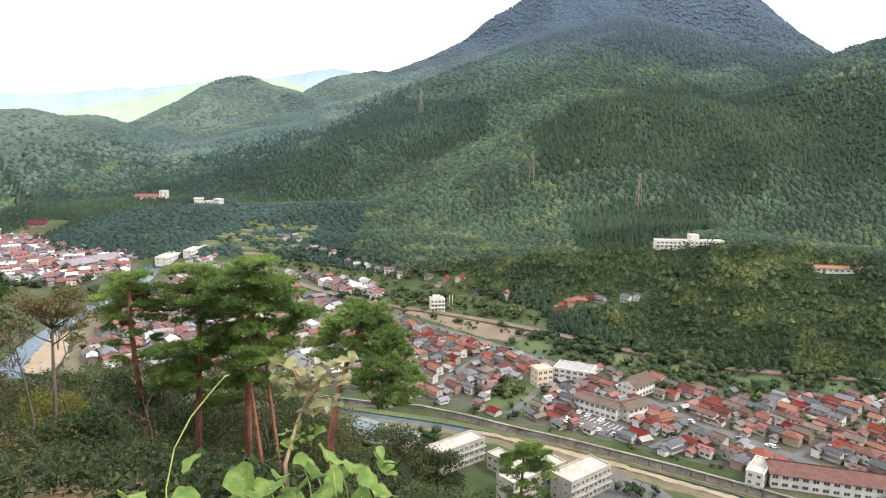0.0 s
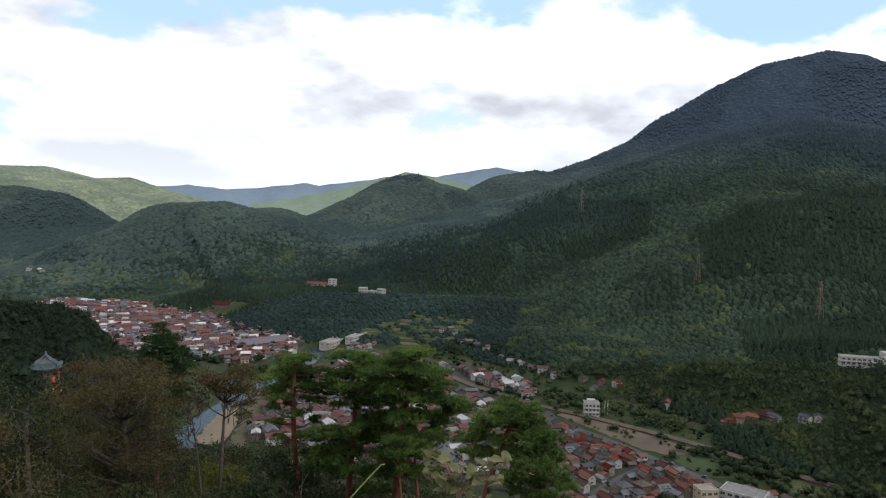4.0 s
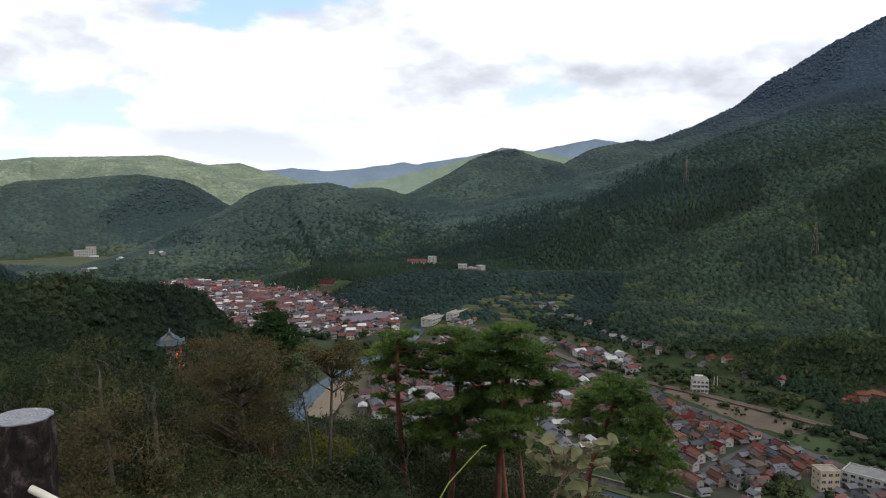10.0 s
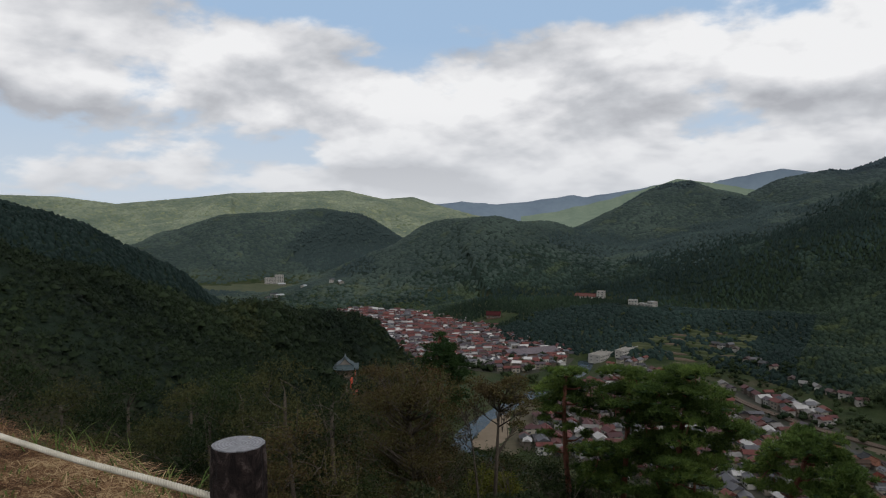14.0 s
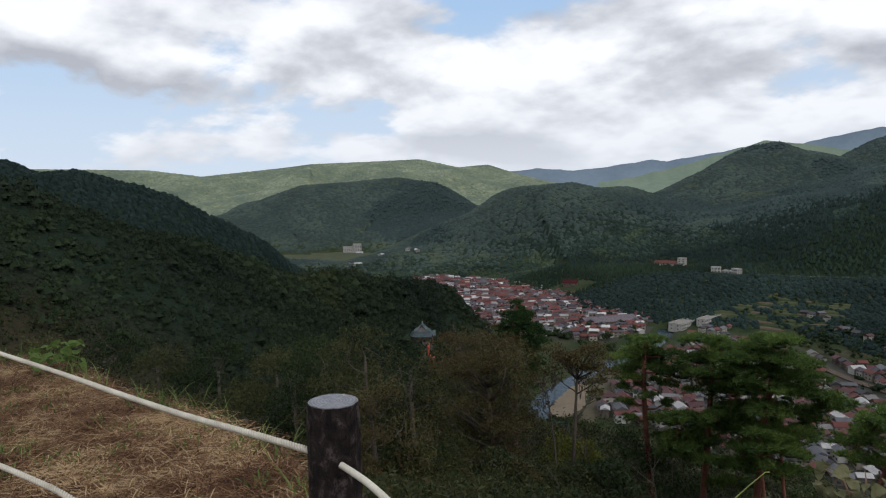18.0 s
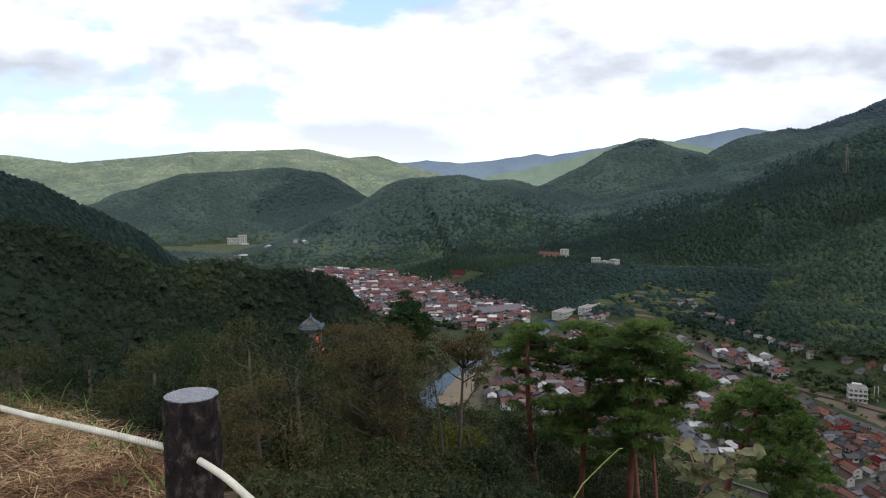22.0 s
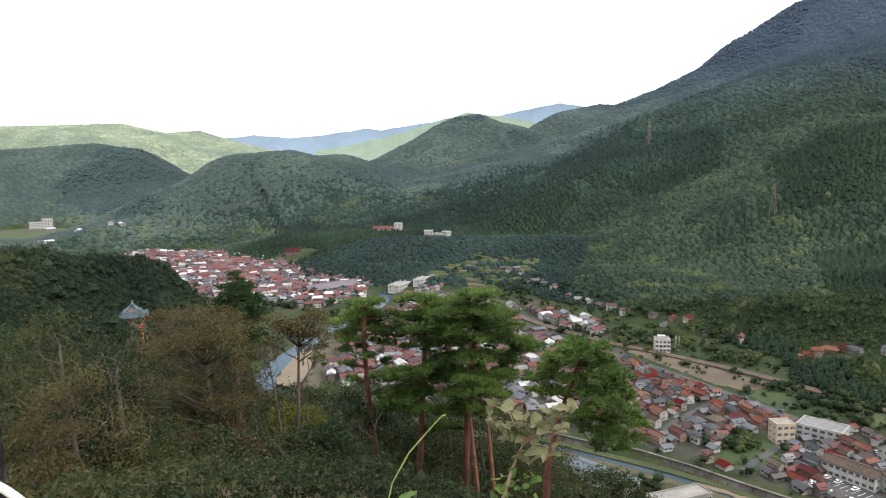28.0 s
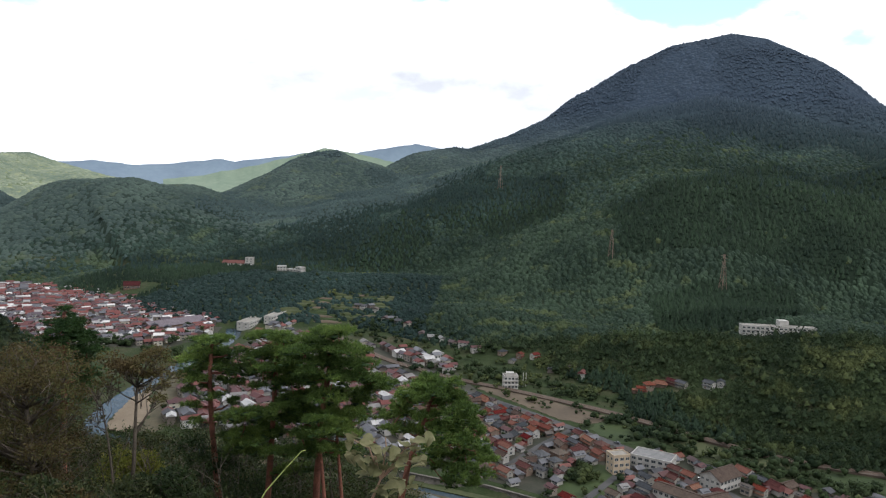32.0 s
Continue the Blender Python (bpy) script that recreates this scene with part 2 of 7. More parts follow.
def water_material():
    m, N, bsdf = material("water", 0.08, 0.0, 0.12)
    p = N.add("ShaderNodeNewGeometry").outputs["Position"]
    n = N.noise(p, 0.15, 4, 0.6)
    N.put(bsdf.inputs["Base Color"], N.ramp(n, (0.35, (0.020, 0.034, 0.046)), (0.7, (0.038, 0.052, 0.060))))
    bsdf.inputs["IOR"].default_value = 1.33
    N.put(bsdf.inputs["Roughness"], N.ramp(n, (0.3, grey(0.05)), (0.7, grey(0.3))))
    bumped(N, bsdf, N.noise(p, 1.3, 4, 0.6), 0.25, 0.3)
    return m


M = {}
M["ground"] = ground_material()
M["water"] = water_material()
# bluish tint that paints haze onto woods high on the slopes
HIGH_HAZE = ((0.024, 0.036, 0.052), (0.037, 0.054, 0.078))
# bluer than slope_forest and near_cedar: distance haze put into the base colour
M["forest"] = forest_material("forest", (0.012, 0.023, 0.019), (0.038, 0.063, 0.048), ((0.024, 0.040, 0.022), (0.060, 0.080, 0.042)), HIGH_HAZE)
M["cedar"] = forest_material("cedar", (0.008, 0.017, 0.015), (0.023, 0.042, 0.036), None, HIGH_HAZE)
M["slope_forest"] = forest_material("slope_forest", (0.010, 0.020, 0.014), (0.040, 0.063, 0.038), ((0.028, 0.042, 0.016), (0.078, 0.092, 0.038)))
M["near_cedar"] = forest_material("near_cedar", (0.007, 0.015, 0.009), (0.024, 0.042, 0.022))
M["castle_woods"] = forest_material("castle_woods", (0.004, 0.009, 0.005), (0.026, 0.040, 0.016), ((0.014, 0.020, 0.007), (0.040, 0.046, 0.016)))
M["bench_woods"] = forest_material("bench_woods", (0.007, 0.015, 0.007), (0.042, 0.061, 0.023), ((0.034, 0.046, 0.015), (0.098, 0.108, 0.040)), None, 0.028)
# lighter, bluer copies of the woods for farther hills, haze painted in
M["hazed_forest"] = forest_material("hazed_forest", (0.028, 0.044, 0.040), (0.062, 0.088, 0.072), ((0.036, 0.052, 0.034), (0.078, 0.094, 0.060)), HIGH_HAZE)
M["hazed_cedar"] = forest_material("hazed_cedar", (0.025, 0.041, 0.042), (0.048, 0.072, 0.068), None, HIGH_HAZE)
# distant range: its sunlight is painted in as a paler, brighter green
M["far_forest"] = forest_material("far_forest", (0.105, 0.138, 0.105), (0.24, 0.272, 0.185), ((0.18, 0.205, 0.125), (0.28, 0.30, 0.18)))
# horizon ridges: distance haze sits in these pale base colours
M["hazy_hills"] = surface("hazy_hills", (0.125, 0.165, 0.215), (0.165, 0.215, 0.26), 0.004, 1.0, bump=0.0, fine=0.03)
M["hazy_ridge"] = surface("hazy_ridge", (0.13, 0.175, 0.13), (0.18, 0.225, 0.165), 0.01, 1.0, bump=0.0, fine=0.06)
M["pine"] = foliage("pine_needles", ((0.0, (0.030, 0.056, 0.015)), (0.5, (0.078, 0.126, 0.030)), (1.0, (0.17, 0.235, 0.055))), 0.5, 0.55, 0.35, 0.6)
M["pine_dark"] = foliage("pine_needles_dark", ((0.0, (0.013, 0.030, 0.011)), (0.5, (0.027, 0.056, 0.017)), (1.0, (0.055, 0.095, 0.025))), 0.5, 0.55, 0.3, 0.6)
M["brown_leaf"] = foliage("withered_leaves", ((0.0, (0.050, 0.034, 0.016)), (0.35, (0.078, 0.058, 0.025)), (0.7, (0.085, 0.076, 0.028)), (1.0, (0.088, 0.098, 0.032))), 0.6, 0.8, 0.3, 0.7)
M["shrub"] = foliage("shrub_leaves", ((0.0, (0.007, 0.011, 0.004)), (0.3, (0.016, 0.025, 0.008)), (0.6, (0.033, 0.042, 0.014)), (0.82, (0.060, 0.063, 0.024)), (0.93, (0.080, 0.062, 0.026)), (1.0, (0.070, 0.038, 0.018))), 0.10, 0.7, 0.3, 0.75)
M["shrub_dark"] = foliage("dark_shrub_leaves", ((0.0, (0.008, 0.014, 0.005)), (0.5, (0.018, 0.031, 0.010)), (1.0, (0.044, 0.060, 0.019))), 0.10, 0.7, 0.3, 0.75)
M["olive_leaf"] = foliage("olive_leaves", ((0.0, (0.026, 0.030, 0.011)), (0.5, (0.050, 0.054, 0.019)), (1.0, (0.085, 0.082, 0.030))), 0.25, 0.75, 0.3, 0.75)
M["yellow_leaf"] = foliage("yellowing_leaves", ((0.0, (0.06, 0.07, 0.014)), (0.5, (0.12, 0.13, 0.022)), (1.0, (0.20, 0.18, 0.03))), 0.4, 0.7, 0.35, 0.8)
M["kudzu"] = foliage("vine_leaves", ((0.0, (0.055, 0.100, 0.024)), (0.5, (0.095, 0.150, 0.038)), (1.0, (0.165, 0.215, 0.066))), 24.0, 0.8, 0.4, 0.6)
M["dry_vine"] = foliage("dry_vine_leaves", ((0.0, (0.075, 0.078, 0.034)), (0.5, (0.14, 0.138, 0.066)), (1.0, (0.23, 0.215, 0.12))), 14.0, 0.7, 0.35, 0.9)
M["bark_red"] = surface("red_pine_bark", (0.065, 0.026, 0.018), (0.21, 0.085, 0.055), 3.0, 0.9, bump=0.8, fine=22, dist=0.05)
M["bark"] = surface("bark", (0.035, 0.028, 0.022), (0.11, 0.09, 0.07), 3.0, 0.95, bump=0.8, fine=25, dist=0.05)
M["stem"] = surface("vine_stem", (0.16, 0.2, 0.05), (0.3, 0.34, 0.1), 8.0, 0.6, bump=0.2)
M["tile_red"] = roof_tiles("tile_red", (0.0819, 0.0187, 0.0125), (0.1482, 0.039, 0.0265))
M["tile_orange"] = roof_tiles("tile_orange", (0.1092, 0.0296, 0.0164), (0.1794, 0.0608, 0.0359))
M["tile_maroon"] = roof_tiles("tile_maroon", (0.0546, 0.0179, 0.0164), (0.1053, 0.0421, 0.0359))
M["tile_grey"] = roof_tiles("tile_grey", (0.0429, 0.0452, 0.0491), (0.0975, 0.1014, 0.1076))
M["tile_dark"] = roof_tiles("tile_dark", (0.03, 0.032, 0.036), (0.085, 0.09, 0.10))
M["tile_brown"] = roof_tiles("tile_brown", (0.0546, 0.039, 0.0312), (0.1092, 0.0796, 0.0624))
M["tile_green"] = roof_tiles("tile_copper", (0.07, 0.09, 0.10), (0.135, 0.165, 0.18))
M["tile_purple"] = roof_tiles("tile_purple", (0.085, 0.068, 0.082), (0.16, 0.13, 0.15))
M["tile_lodge"] = roof_tiles("tile_lodge", (0.085, 0.018, 0.018), (0.13, 0.032, 0.030))
M["plaster"] = surface("plaster", (0.13, 0.118, 0.098), (0.29, 0.27, 0.235), 0.5, 0.85, fine=6, bump=0.1, spread=0.16)
M["timber"] = surface("timber_wall", (0.08, 0.055, 0.04), (0.22, 0.16, 0.12), 0.8, 0.85, fine=8, bump=0.2, spread=0.3)
M["concrete"] = surface("concrete", (0.135, 0.125, 0.108), (0.255, 0.235, 0.205), 0.25, 0.85, fine=3, bump=0.1)
M["white_wall"] = surface("white_wall", (0.24, 0.23, 0.21), (0.42, 0.405, 0.375), 0.25, 0.8, fine=3, bump=0.05)
M["flat_roof"] = surface("grey_flat_roof", (0.10, 0.10, 0.10), (0.20, 0.195, 0.19), 0.25, 0.9, fine=3, bump=0.1)
M["tan_wall"] = surface("tan_wall", (0.27, 0.21, 0.145), (0.40, 0.325, 0.235), 0.3, 0.85, fine=3, bump=0.05)
M["glass"] = surface("window_glass", (0.02, 0.025, 0.03), (0.06, 0.07, 0.08), 0.4, 0.12, fine=2, bump=0.0, spec=0.5)
M["metal"] = surface("grey_metal", (0.30, 0.31, 0.32), (0.50, 0.51, 0.52), 1.0, 0.5, 0.6, fine=6, bump=0.05)
M["rust"] = surface("rusty_steel", (0.14, 0.09, 0.07), (0.22, 0.15, 0.12), 0.5, 0.7, 0.3, fine=4, bump=0.05)
M["vermilion"] = surface("vermilion_paint", (0.45, 0.06, 0.03), (0.62, 0.11, 0.06), 0.6, 0.5, fine=5, bump=0.05)
M["asphalt"] = surface("asphalt", (0.034, 0.034, 0.035), (0.068, 0.066, 0.065), 0.08, 0.9, fine=1.5, bump=0.1)
M["yard"] = surface("packed_earth_yards", (0.014, 0.020, 0.010), (0.048, 0.043, 0.033), 0.09, 0.95, fine=0.9, bump=0.2)
M["sand"] = surface("river_sand", (0.10, 0.076, 0.052), (0.185, 0.145, 0.10), 0.06, 0.95, fine=0.8, bump=0.2)
M["field_green"] = surface("green_field", (0.016, 0.029, 0.009), (0.038, 0.055, 0.016), 0.05, 0.9, fine=0.6, bump=0.3)
M["field_tan"] = surface("harvested_field", (0.055, 0.042, 0.030), (0.10, 0.077, 0.052), 0.05, 0.95, fine=0.5, bump=0.3)
M["dry_weeds"] = surface("dry_weeds", (0.034, 0.032, 0.017), (0.085, 0.070, 0.042), 0.12, 0.95, fine=0.8, bump=0.4)
M["field_olive"] = surface("terraced_field", (0.024, 0.036, 0.014), (0.060, 0.066, 0.027), 0.04, 0.95, fine=0.4, bump=0.3)
M["ballast"] = surface("railway_ballast", (0.055, 0.040, 0.030), (0.10, 0.076, 0.058), 0.1, 0.95, fine=2, bump=0.3)
M["stone_wall"] = surface("stone_retaining_wall", (0.05, 0.046, 0.040), (0.15, 0.135, 0.115), 0.15, 0.95, fine=1.2, bump=0.5, dist=0.2)
M["rope"] = surface("white_rope", (0.36, 0.33, 0.26), (0.62, 0.58, 0.49), 6, 0.85, fine=120, bump=0.4, dist=0.003)
M["straw"] = foliage("cut_dry_grass", ((0.0, (0.050, 0.022, 0.011)), (0.45, (0.155, 0.080, 0.038)), (0.8, (0.28, 0.168, 0.086)), (1.0, (0.50, 0.36, 0.20))), 2.0, 0.8, 0.2, 1.0)
M["blade"] = foliage("green_grass", ((0.0, (0.05, 0.09, 0.02)), (0.5, (0.10, 0.145, 0.035)), (1.0, (0.19, 0.21, 0.07))), 2.0, 0.7, 0.3, 1.0)
M["car_white"] = surface("white_car_paint", (0.6, 0.6, 0.6), (0.78, 0.78, 0.78), 1.0, 0.3, fine=3, bump=0.0, spread=0.2, spec=0.5)
M["car_dark"] = surface("dark_car_paint", (0.03, 0.035, 0.045), (0.09, 0.09, 0.10), 1.0, 0.3, fine=3, bump=0.0, spread=0.3, spec=0.5)
M["tyre"] = surface("tyre", (0.015, 0.015, 0.015), (0.03, 0.03, 0.03), 3.0, 0.9, fine=20, bump=0.1)
M["paint_line"] = surface("road_paint", (0.6, 0.6, 0.58), (0.8, 0.8, 0.78), 1.0, 0.8, fine=5, bump=0.0)
M["town_walls"] = by_island("town_walls", [(0.44, 0.43, 0.40), (0.24, 0.21, 0.175), (0.36, 0.35, 0.325), (0.12, 0.095, 0.075), (0.36, 0.345, 0.315), (0.39, 0.36, 0.30), (0.12, 0.10, 0.085)], 0.85)
M["old_town_walls"] = by_island("old_town_walls", [(0.60, 0.585, 0.55), (0.24, 0.21, 0.175), (0.54, 0.525, 0.50), (0.12, 0.095, 0.075), (0.62, 0.605, 0.58), (0.39, 0.36, 0.30)], 0.85)
M["old_town_roofs"] = by_island("old_town_roofs", [(0.12, 0.034, 0.030), (0.085, 0.028, 0.028), (0.085, 0.085, 0.095), (0.13, 0.042, 0.035), (0.058, 0.026, 0.028), (0.50, 0.485, 0.47), (0.10, 0.036, 0.034), (0.07, 0.056, 0.066), (0.12, 0.036, 0.030), (0.26, 0.25, 0.245), (0.045, 0.044, 0.05)], 0.7)
M["town_roofs"] = by_island("town_roofs", [(0.105, 0.030, 0.026), (0.075, 0.026, 0.026), (0.085, 0.085, 0.095), (0.125, 0.042, 0.033), (0.058, 0.026, 0.028), (0.042, 0.042, 0.047), (0.095, 0.036, 0.032), (0.36, 0.35, 0.34), (0.07, 0.056, 0.066), (0.11, 0.034, 0.028), (0.15, 0.14, 0.135), (0.080, 0.032, 0.032), (0.12, 0.12, 0.13), (0.036, 0.035, 0.04)], 0.7)
M["annex_roofs"] = by_island("annex_roofs", [(0.11, 0.036, 0.032), (0.07, 0.030, 0.030), (0.10, 0.10, 0.108), (0.13, 0.050, 0.040), (0.042, 0.042, 0.046), (0.16, 0.155, 0.15), (0.07, 0.058, 0.05), (0.055, 0.035, 0.034)], 0.7)


# ---- mesh helpers ----
class Geo:
    """Collects faces for one mesh."""
    def __init__(self):
        self.v, self.f = [], []

    def face_set(self, verts, faces, m=None):
        n = len(self.v)
        self.v += [tuple(m @ Vector(p)) if m else tuple(p) for p in verts]
        self.f += [tuple(i + n for i in f) for f in faces]
        return self

    def box(self, x0, y0, z0, x1, y1, z1, m=None):
        v = [(x, y, z) for z in (z0, z1) for y in (y0, y1) for x in (x0, x1)]
        return self.face_set(v, [(0, 2, 3, 1), (4, 5, 7, 6), (0, 1, 5, 4), (2, 6, 7, 3), (0, 4, 6, 2), (1, 3, 7, 5)], m)

    def rings(self, rings, closed_ends=True, m=None):
        """Joins rings of equal count into a skin."""
        k = len(rings[0])
        v = [p for r in rings for p in r]
        f = [(i * k + j, i * k + (j + 1) % k, (i + 1) * k + (j + 1) % k, (i + 1) * k + j) for i in range(len(rings) - 1) for j in range(k)]
        if closed_ends:
            f += [tuple(range(k - 1, -1, -1)), tuple(range((len(rings) - 1) * k, len(rings) * k))]
        return self.face_set(v, f, m)

    def tube(self, path, radii, k=7):
        """A tapered round limb along a path."""
        path = [Vector(p) for p in path]
        rings = []
        for i, p in enumerate(path):
            d = (path[min(i + 1, len(path) - 1)] - path[max(i - 1, 0)]).normalized()
            a = d.orthogonal().normalized() if not rings else (a - d * a.dot(d)).normalized()
            b = d.cross(a)
            r = radii[i] if isinstance(radii, (list, tuple)) else radii
            rings.append([p + (a * math.cos(2 * math.pi * j / k) + b * math.sin(2 * math.pi * j / k)) * r for j in range(k)])
        return self.rings(rings)

    def mesh(self, name, mat, smooth=False):
        me = bpy.data.meshes.new(name)
        me.from_pydata(self.v, [], self.f)
        me.materials.append(mat)
        if smooth:
            me.shade_smooth()
        return me


def np_mesh(name, V, F, mat, smooth=True):
    """A large mesh from arrays of corners and of faces with equal corner counts."""
    me = bpy.data.meshes.new(name)
    V, F = np.ascontiguousarray(V, dtype=np.float32), np.ascontiguousarray(F, dtype=np.int32)
    me.vertices.add(len(V))
    me.vertices.foreach_set("co", V.ravel())
    n, k = F.shape
    me.loops.add(n * k)
    me.loops.foreach_set("vertex_index", F.ravel())
    me.polygons.add(n)
    me.polygons.foreach_set("loop_start", np.arange(0, n * k, k, dtype=np.int32))
    me.update(calc_edges=True)
    me.materials.append(mat)
    if smooth:
        me.shade_smooth()
    else:
        me.shade_flat()
    return me


def part(name, geo, mat, parent, label="", smooth=False):
    ob = new(name, geo.mesh(name, M[mat] if isinstance(mat, str) else mat, smooth) if isinstance(geo, Geo) else geo)
    ob.parent = parent
    return tagged(ob, label) if label else ob


def thing(name, at, turn=0.0, label="", category="", group="", kind=""):
    """The empty base of a thing that is made of parts."""
    ob = new(name)
    ob.matrix_world = pose(*at, 0, 0, turn)
    return tagged(ob, label, category, group, kind)


def solo(name, geo, mat, label="", category="", group="", kind="", smooth=False, at=None):
    ob = part(name, geo, mat, None, "", smooth)
    if at:
        ob.matrix_world = at
    return tagged(ob, label, category, group, kind)


# ---- the lie of the land ----
VALLEY = -150.0


def polar(bearing, d):
    b = radians(bearing)
    return -d * math.sin(b), d * math.cos(b)


def lattice(ix, iy, seed):
    h = (ix * 374761393 + iy * 668265263 + seed * 1442695041) & 0xFFFFFFFF
    h = ((h ^ (h >> 13)) * 1274126177) & 0xFFFFFFFF
    return ((h ^ (h >> 16)) & 0xFFFF) / 65535.0


def value_noise(x, y, seed=0):
    x0, y0 = np.floor(x).astype(np.int64), np.floor(y).astype(np.int64)
    fx, fy = x - x0, y - y0
    fx, fy = fx * fx * (3 - 2 * fx), fy * fy * (3 - 2 * fy)
    a, b, c, d = lattice(x0, y0, seed), lattice(x0 + 1, y0, seed), lattice(x0, y0 + 1, seed), lattice(x0 + 1, y0 + 1, seed)
    return (a + (b - a) * fx) * (1 - fy) + (c + (d - c) * fx) * fy


def fbm(x, y, size, octaves=4, seed=0):
    out, amp, total = 0.0, 1.0, 0.0
    for o in range(octaves):
        out = out + amp * (value_noise(x / size + 17.3 * o, y / size - 9.1 * o, seed + o) - 0.5)
        total += amp
        amp, size = amp * 0.5, size * 0.5
    return out / total


RIDGES = []


def ridge(slope, soft, *spine, flutes=0.0):
    """A hill by its crest line (bearing, distance, height), the fall of its sides and the roundness of its top."""
    RIDGES.append((slope, soft, flutes, [(*polar(b, d), z) for b, d, z in spine]))


# the northern range, coloured pale as if sunlit, and its foothill
ridge(0.35, 70, (78, 3400, 90), (66.6, 3400, 103), (59.6, 3400, 97), (55.8, 3400, 68), (51.7, 3400, 92), (47.5, 3400, 120), (39.1, 3400, 139), (36, 3400, 98), (33.7, 3400, 107), (31.5, 3400, 66), (28.4, 3400, 18), flutes=34)
ridge(0.35, 60, (58, 2950, -70), (54, 2900, -25), (50.5, 2900, 8), (47, 2950, 10), flutes=18)
# the round dark hill above the hotel
ridge(0.40, 90, (60, 2050, -95), (54.3, 2150, -67), (51.8, 2200, -29), (48.4, 2200, 15), (44.9, 2200, 21), (41, 2200, 35), (38.3, 2150, 18), (36, 2100, -42), (35, 2050, -78), (33, 2000, -115), flutes=20)
# the long crest from the middle hill over the wooded knoll
ridge(0.43, 70, (38.5, 1440, -115), (35, 1500, -58), (31.1, 1550, 0), (27, 1550, 8), (24.8, 1550, -5), (23.1, 1600, -2), (21.2, 1650, -24), (19.3, 1700, -12), (16, 1800, 43), (13.3, 1900, 95), (12.1, 1900, 99), (10.2, 1900, 74), (8.4, 1950, 42), flutes=26)
# the great cone
ridge(0.46, 60, (8.4, 1950, 42), (5.7, 2000, 107), (3, 2050, 126), (1.7, 2050, 122), (-1, 2080, 159), (-4, 2120, 213), (-7.4, 2180, 310), (-10.7, 2230, 393), (-13.5, 2270, 452), (-17.4, 2300, 484), (-19.4, 2320, 472), (-21.7, 2350, 419), (-24.6, 2400, 350), (-27.7, 2450, 254), (-30.6, 2500, 178), (-42, 2600, 150), flutes=26)
ridge(0.40, 70, (-1.5, 1800, 67), (-5.8, 1750, 136), (-12.1, 1700, 198), (-16.5, 1680, 221), (-19.7, 1700, 202), (-22.7, 1750, 145), (-25.6, 1800, 118), (-28, 1850, 118), flutes=34)
# the spur that comes down from the south
ridge(0.42, 40, (-42, 1400, 190), (-33.5, 1300, 124), (-30.7, 1250, 93), (-28, 1200, 54), (-24.5, 1120, 4), (-22.7, 1080, -28), (-18.8, 1000, -73), flutes=16)
# the wooded benches along the east side of the valley
ridge(0.33, 70, (-48, 700, -100), (-32, 690, -108), (-25, 740, -108), (-18, 790, -110), (-10, 850, -113), (-2, 940, -116))
ridge(0.30, 45, (7, 800, -140), (3, 790, -128), (-0.5, 770, -124), (-5, 720, -128), (-9, 690, -127), (-14, 650, -124), (-20, 630, -119), (-26, 640, -112))
ridge(0.24, 60, (26, 1150, -128), (21, 1080, -119), (15.5, 965, -114), (11, 970, -118), (6, 980, -118))
# the castle hill: the two spurs to the north-west, and the crest where the viewer stands
ridge(0.55, 40, (80, 850, 43), (68.85, 830, 33), (67.1, 820, 19), (64.3, 815, 22), (61.1, 805, 8), (58.3, 800, -4), (55.1, 800, -29), (52.6, 795, -47), (51.3, 790, -59), (49, 785, -97), (47, 780, -124), flutes=10)
ridge(0.80, 22, (78, 250, 10), (68.9, 265, -1), (66.1, 285, -8), (63, 310, -15), (59.6, 335, -20), (56.4, 365, -28), (53.6, 400, -41), (49, 440, -56), (46.4, 480, -62), flutes=8)
ridge(1.25, 12, (46.4, 480, -62), (43, 545, -71), (40.5, 600, -80), (38.6, 640, -86), (37.4, 668, -93), (36.5, 690, -110), (36.2, 700, -132), (36.0, 702, -150))
ridge(0.62, 6, (180, 300, 6), (150, 40, -2), (120, 60, -5), (95, 130, -6), (80, 200, 2), (72, 255, 0))

RIVER = [(205, 212), (140, 258), (110, 281), (62, 311), (22, 335), (-17, 348), (-80, 372), (-154, 393), (-205, 396), (-233, 404), (-246, 430), (-252, 470), (-255, 520), (-254, 565), (-251, 605), (-249, 655), (-254, 700), (-278, 780), (-312, 855), (-352, 900), (-430, 952), (-560, 985), (-800, 1000)]


def line_distance(x, y, pts):
    """Distance to a polyline."""
    best = np.full(x.shape, 1e9)
    for p, q in zip(pts, pts[1:]):
        dx, dy = q[0] - p[0], q[1] - p[1]
        s = np.clip(((x - p[0]) * dx + (y - p[1]) * dy) / (dx * dx + dy * dy), 0, 1)
        d = np.hypot(x - p[0] - s * dx, y - p[1] - s * dy)
        best = np.minimum(best, d)
    return best


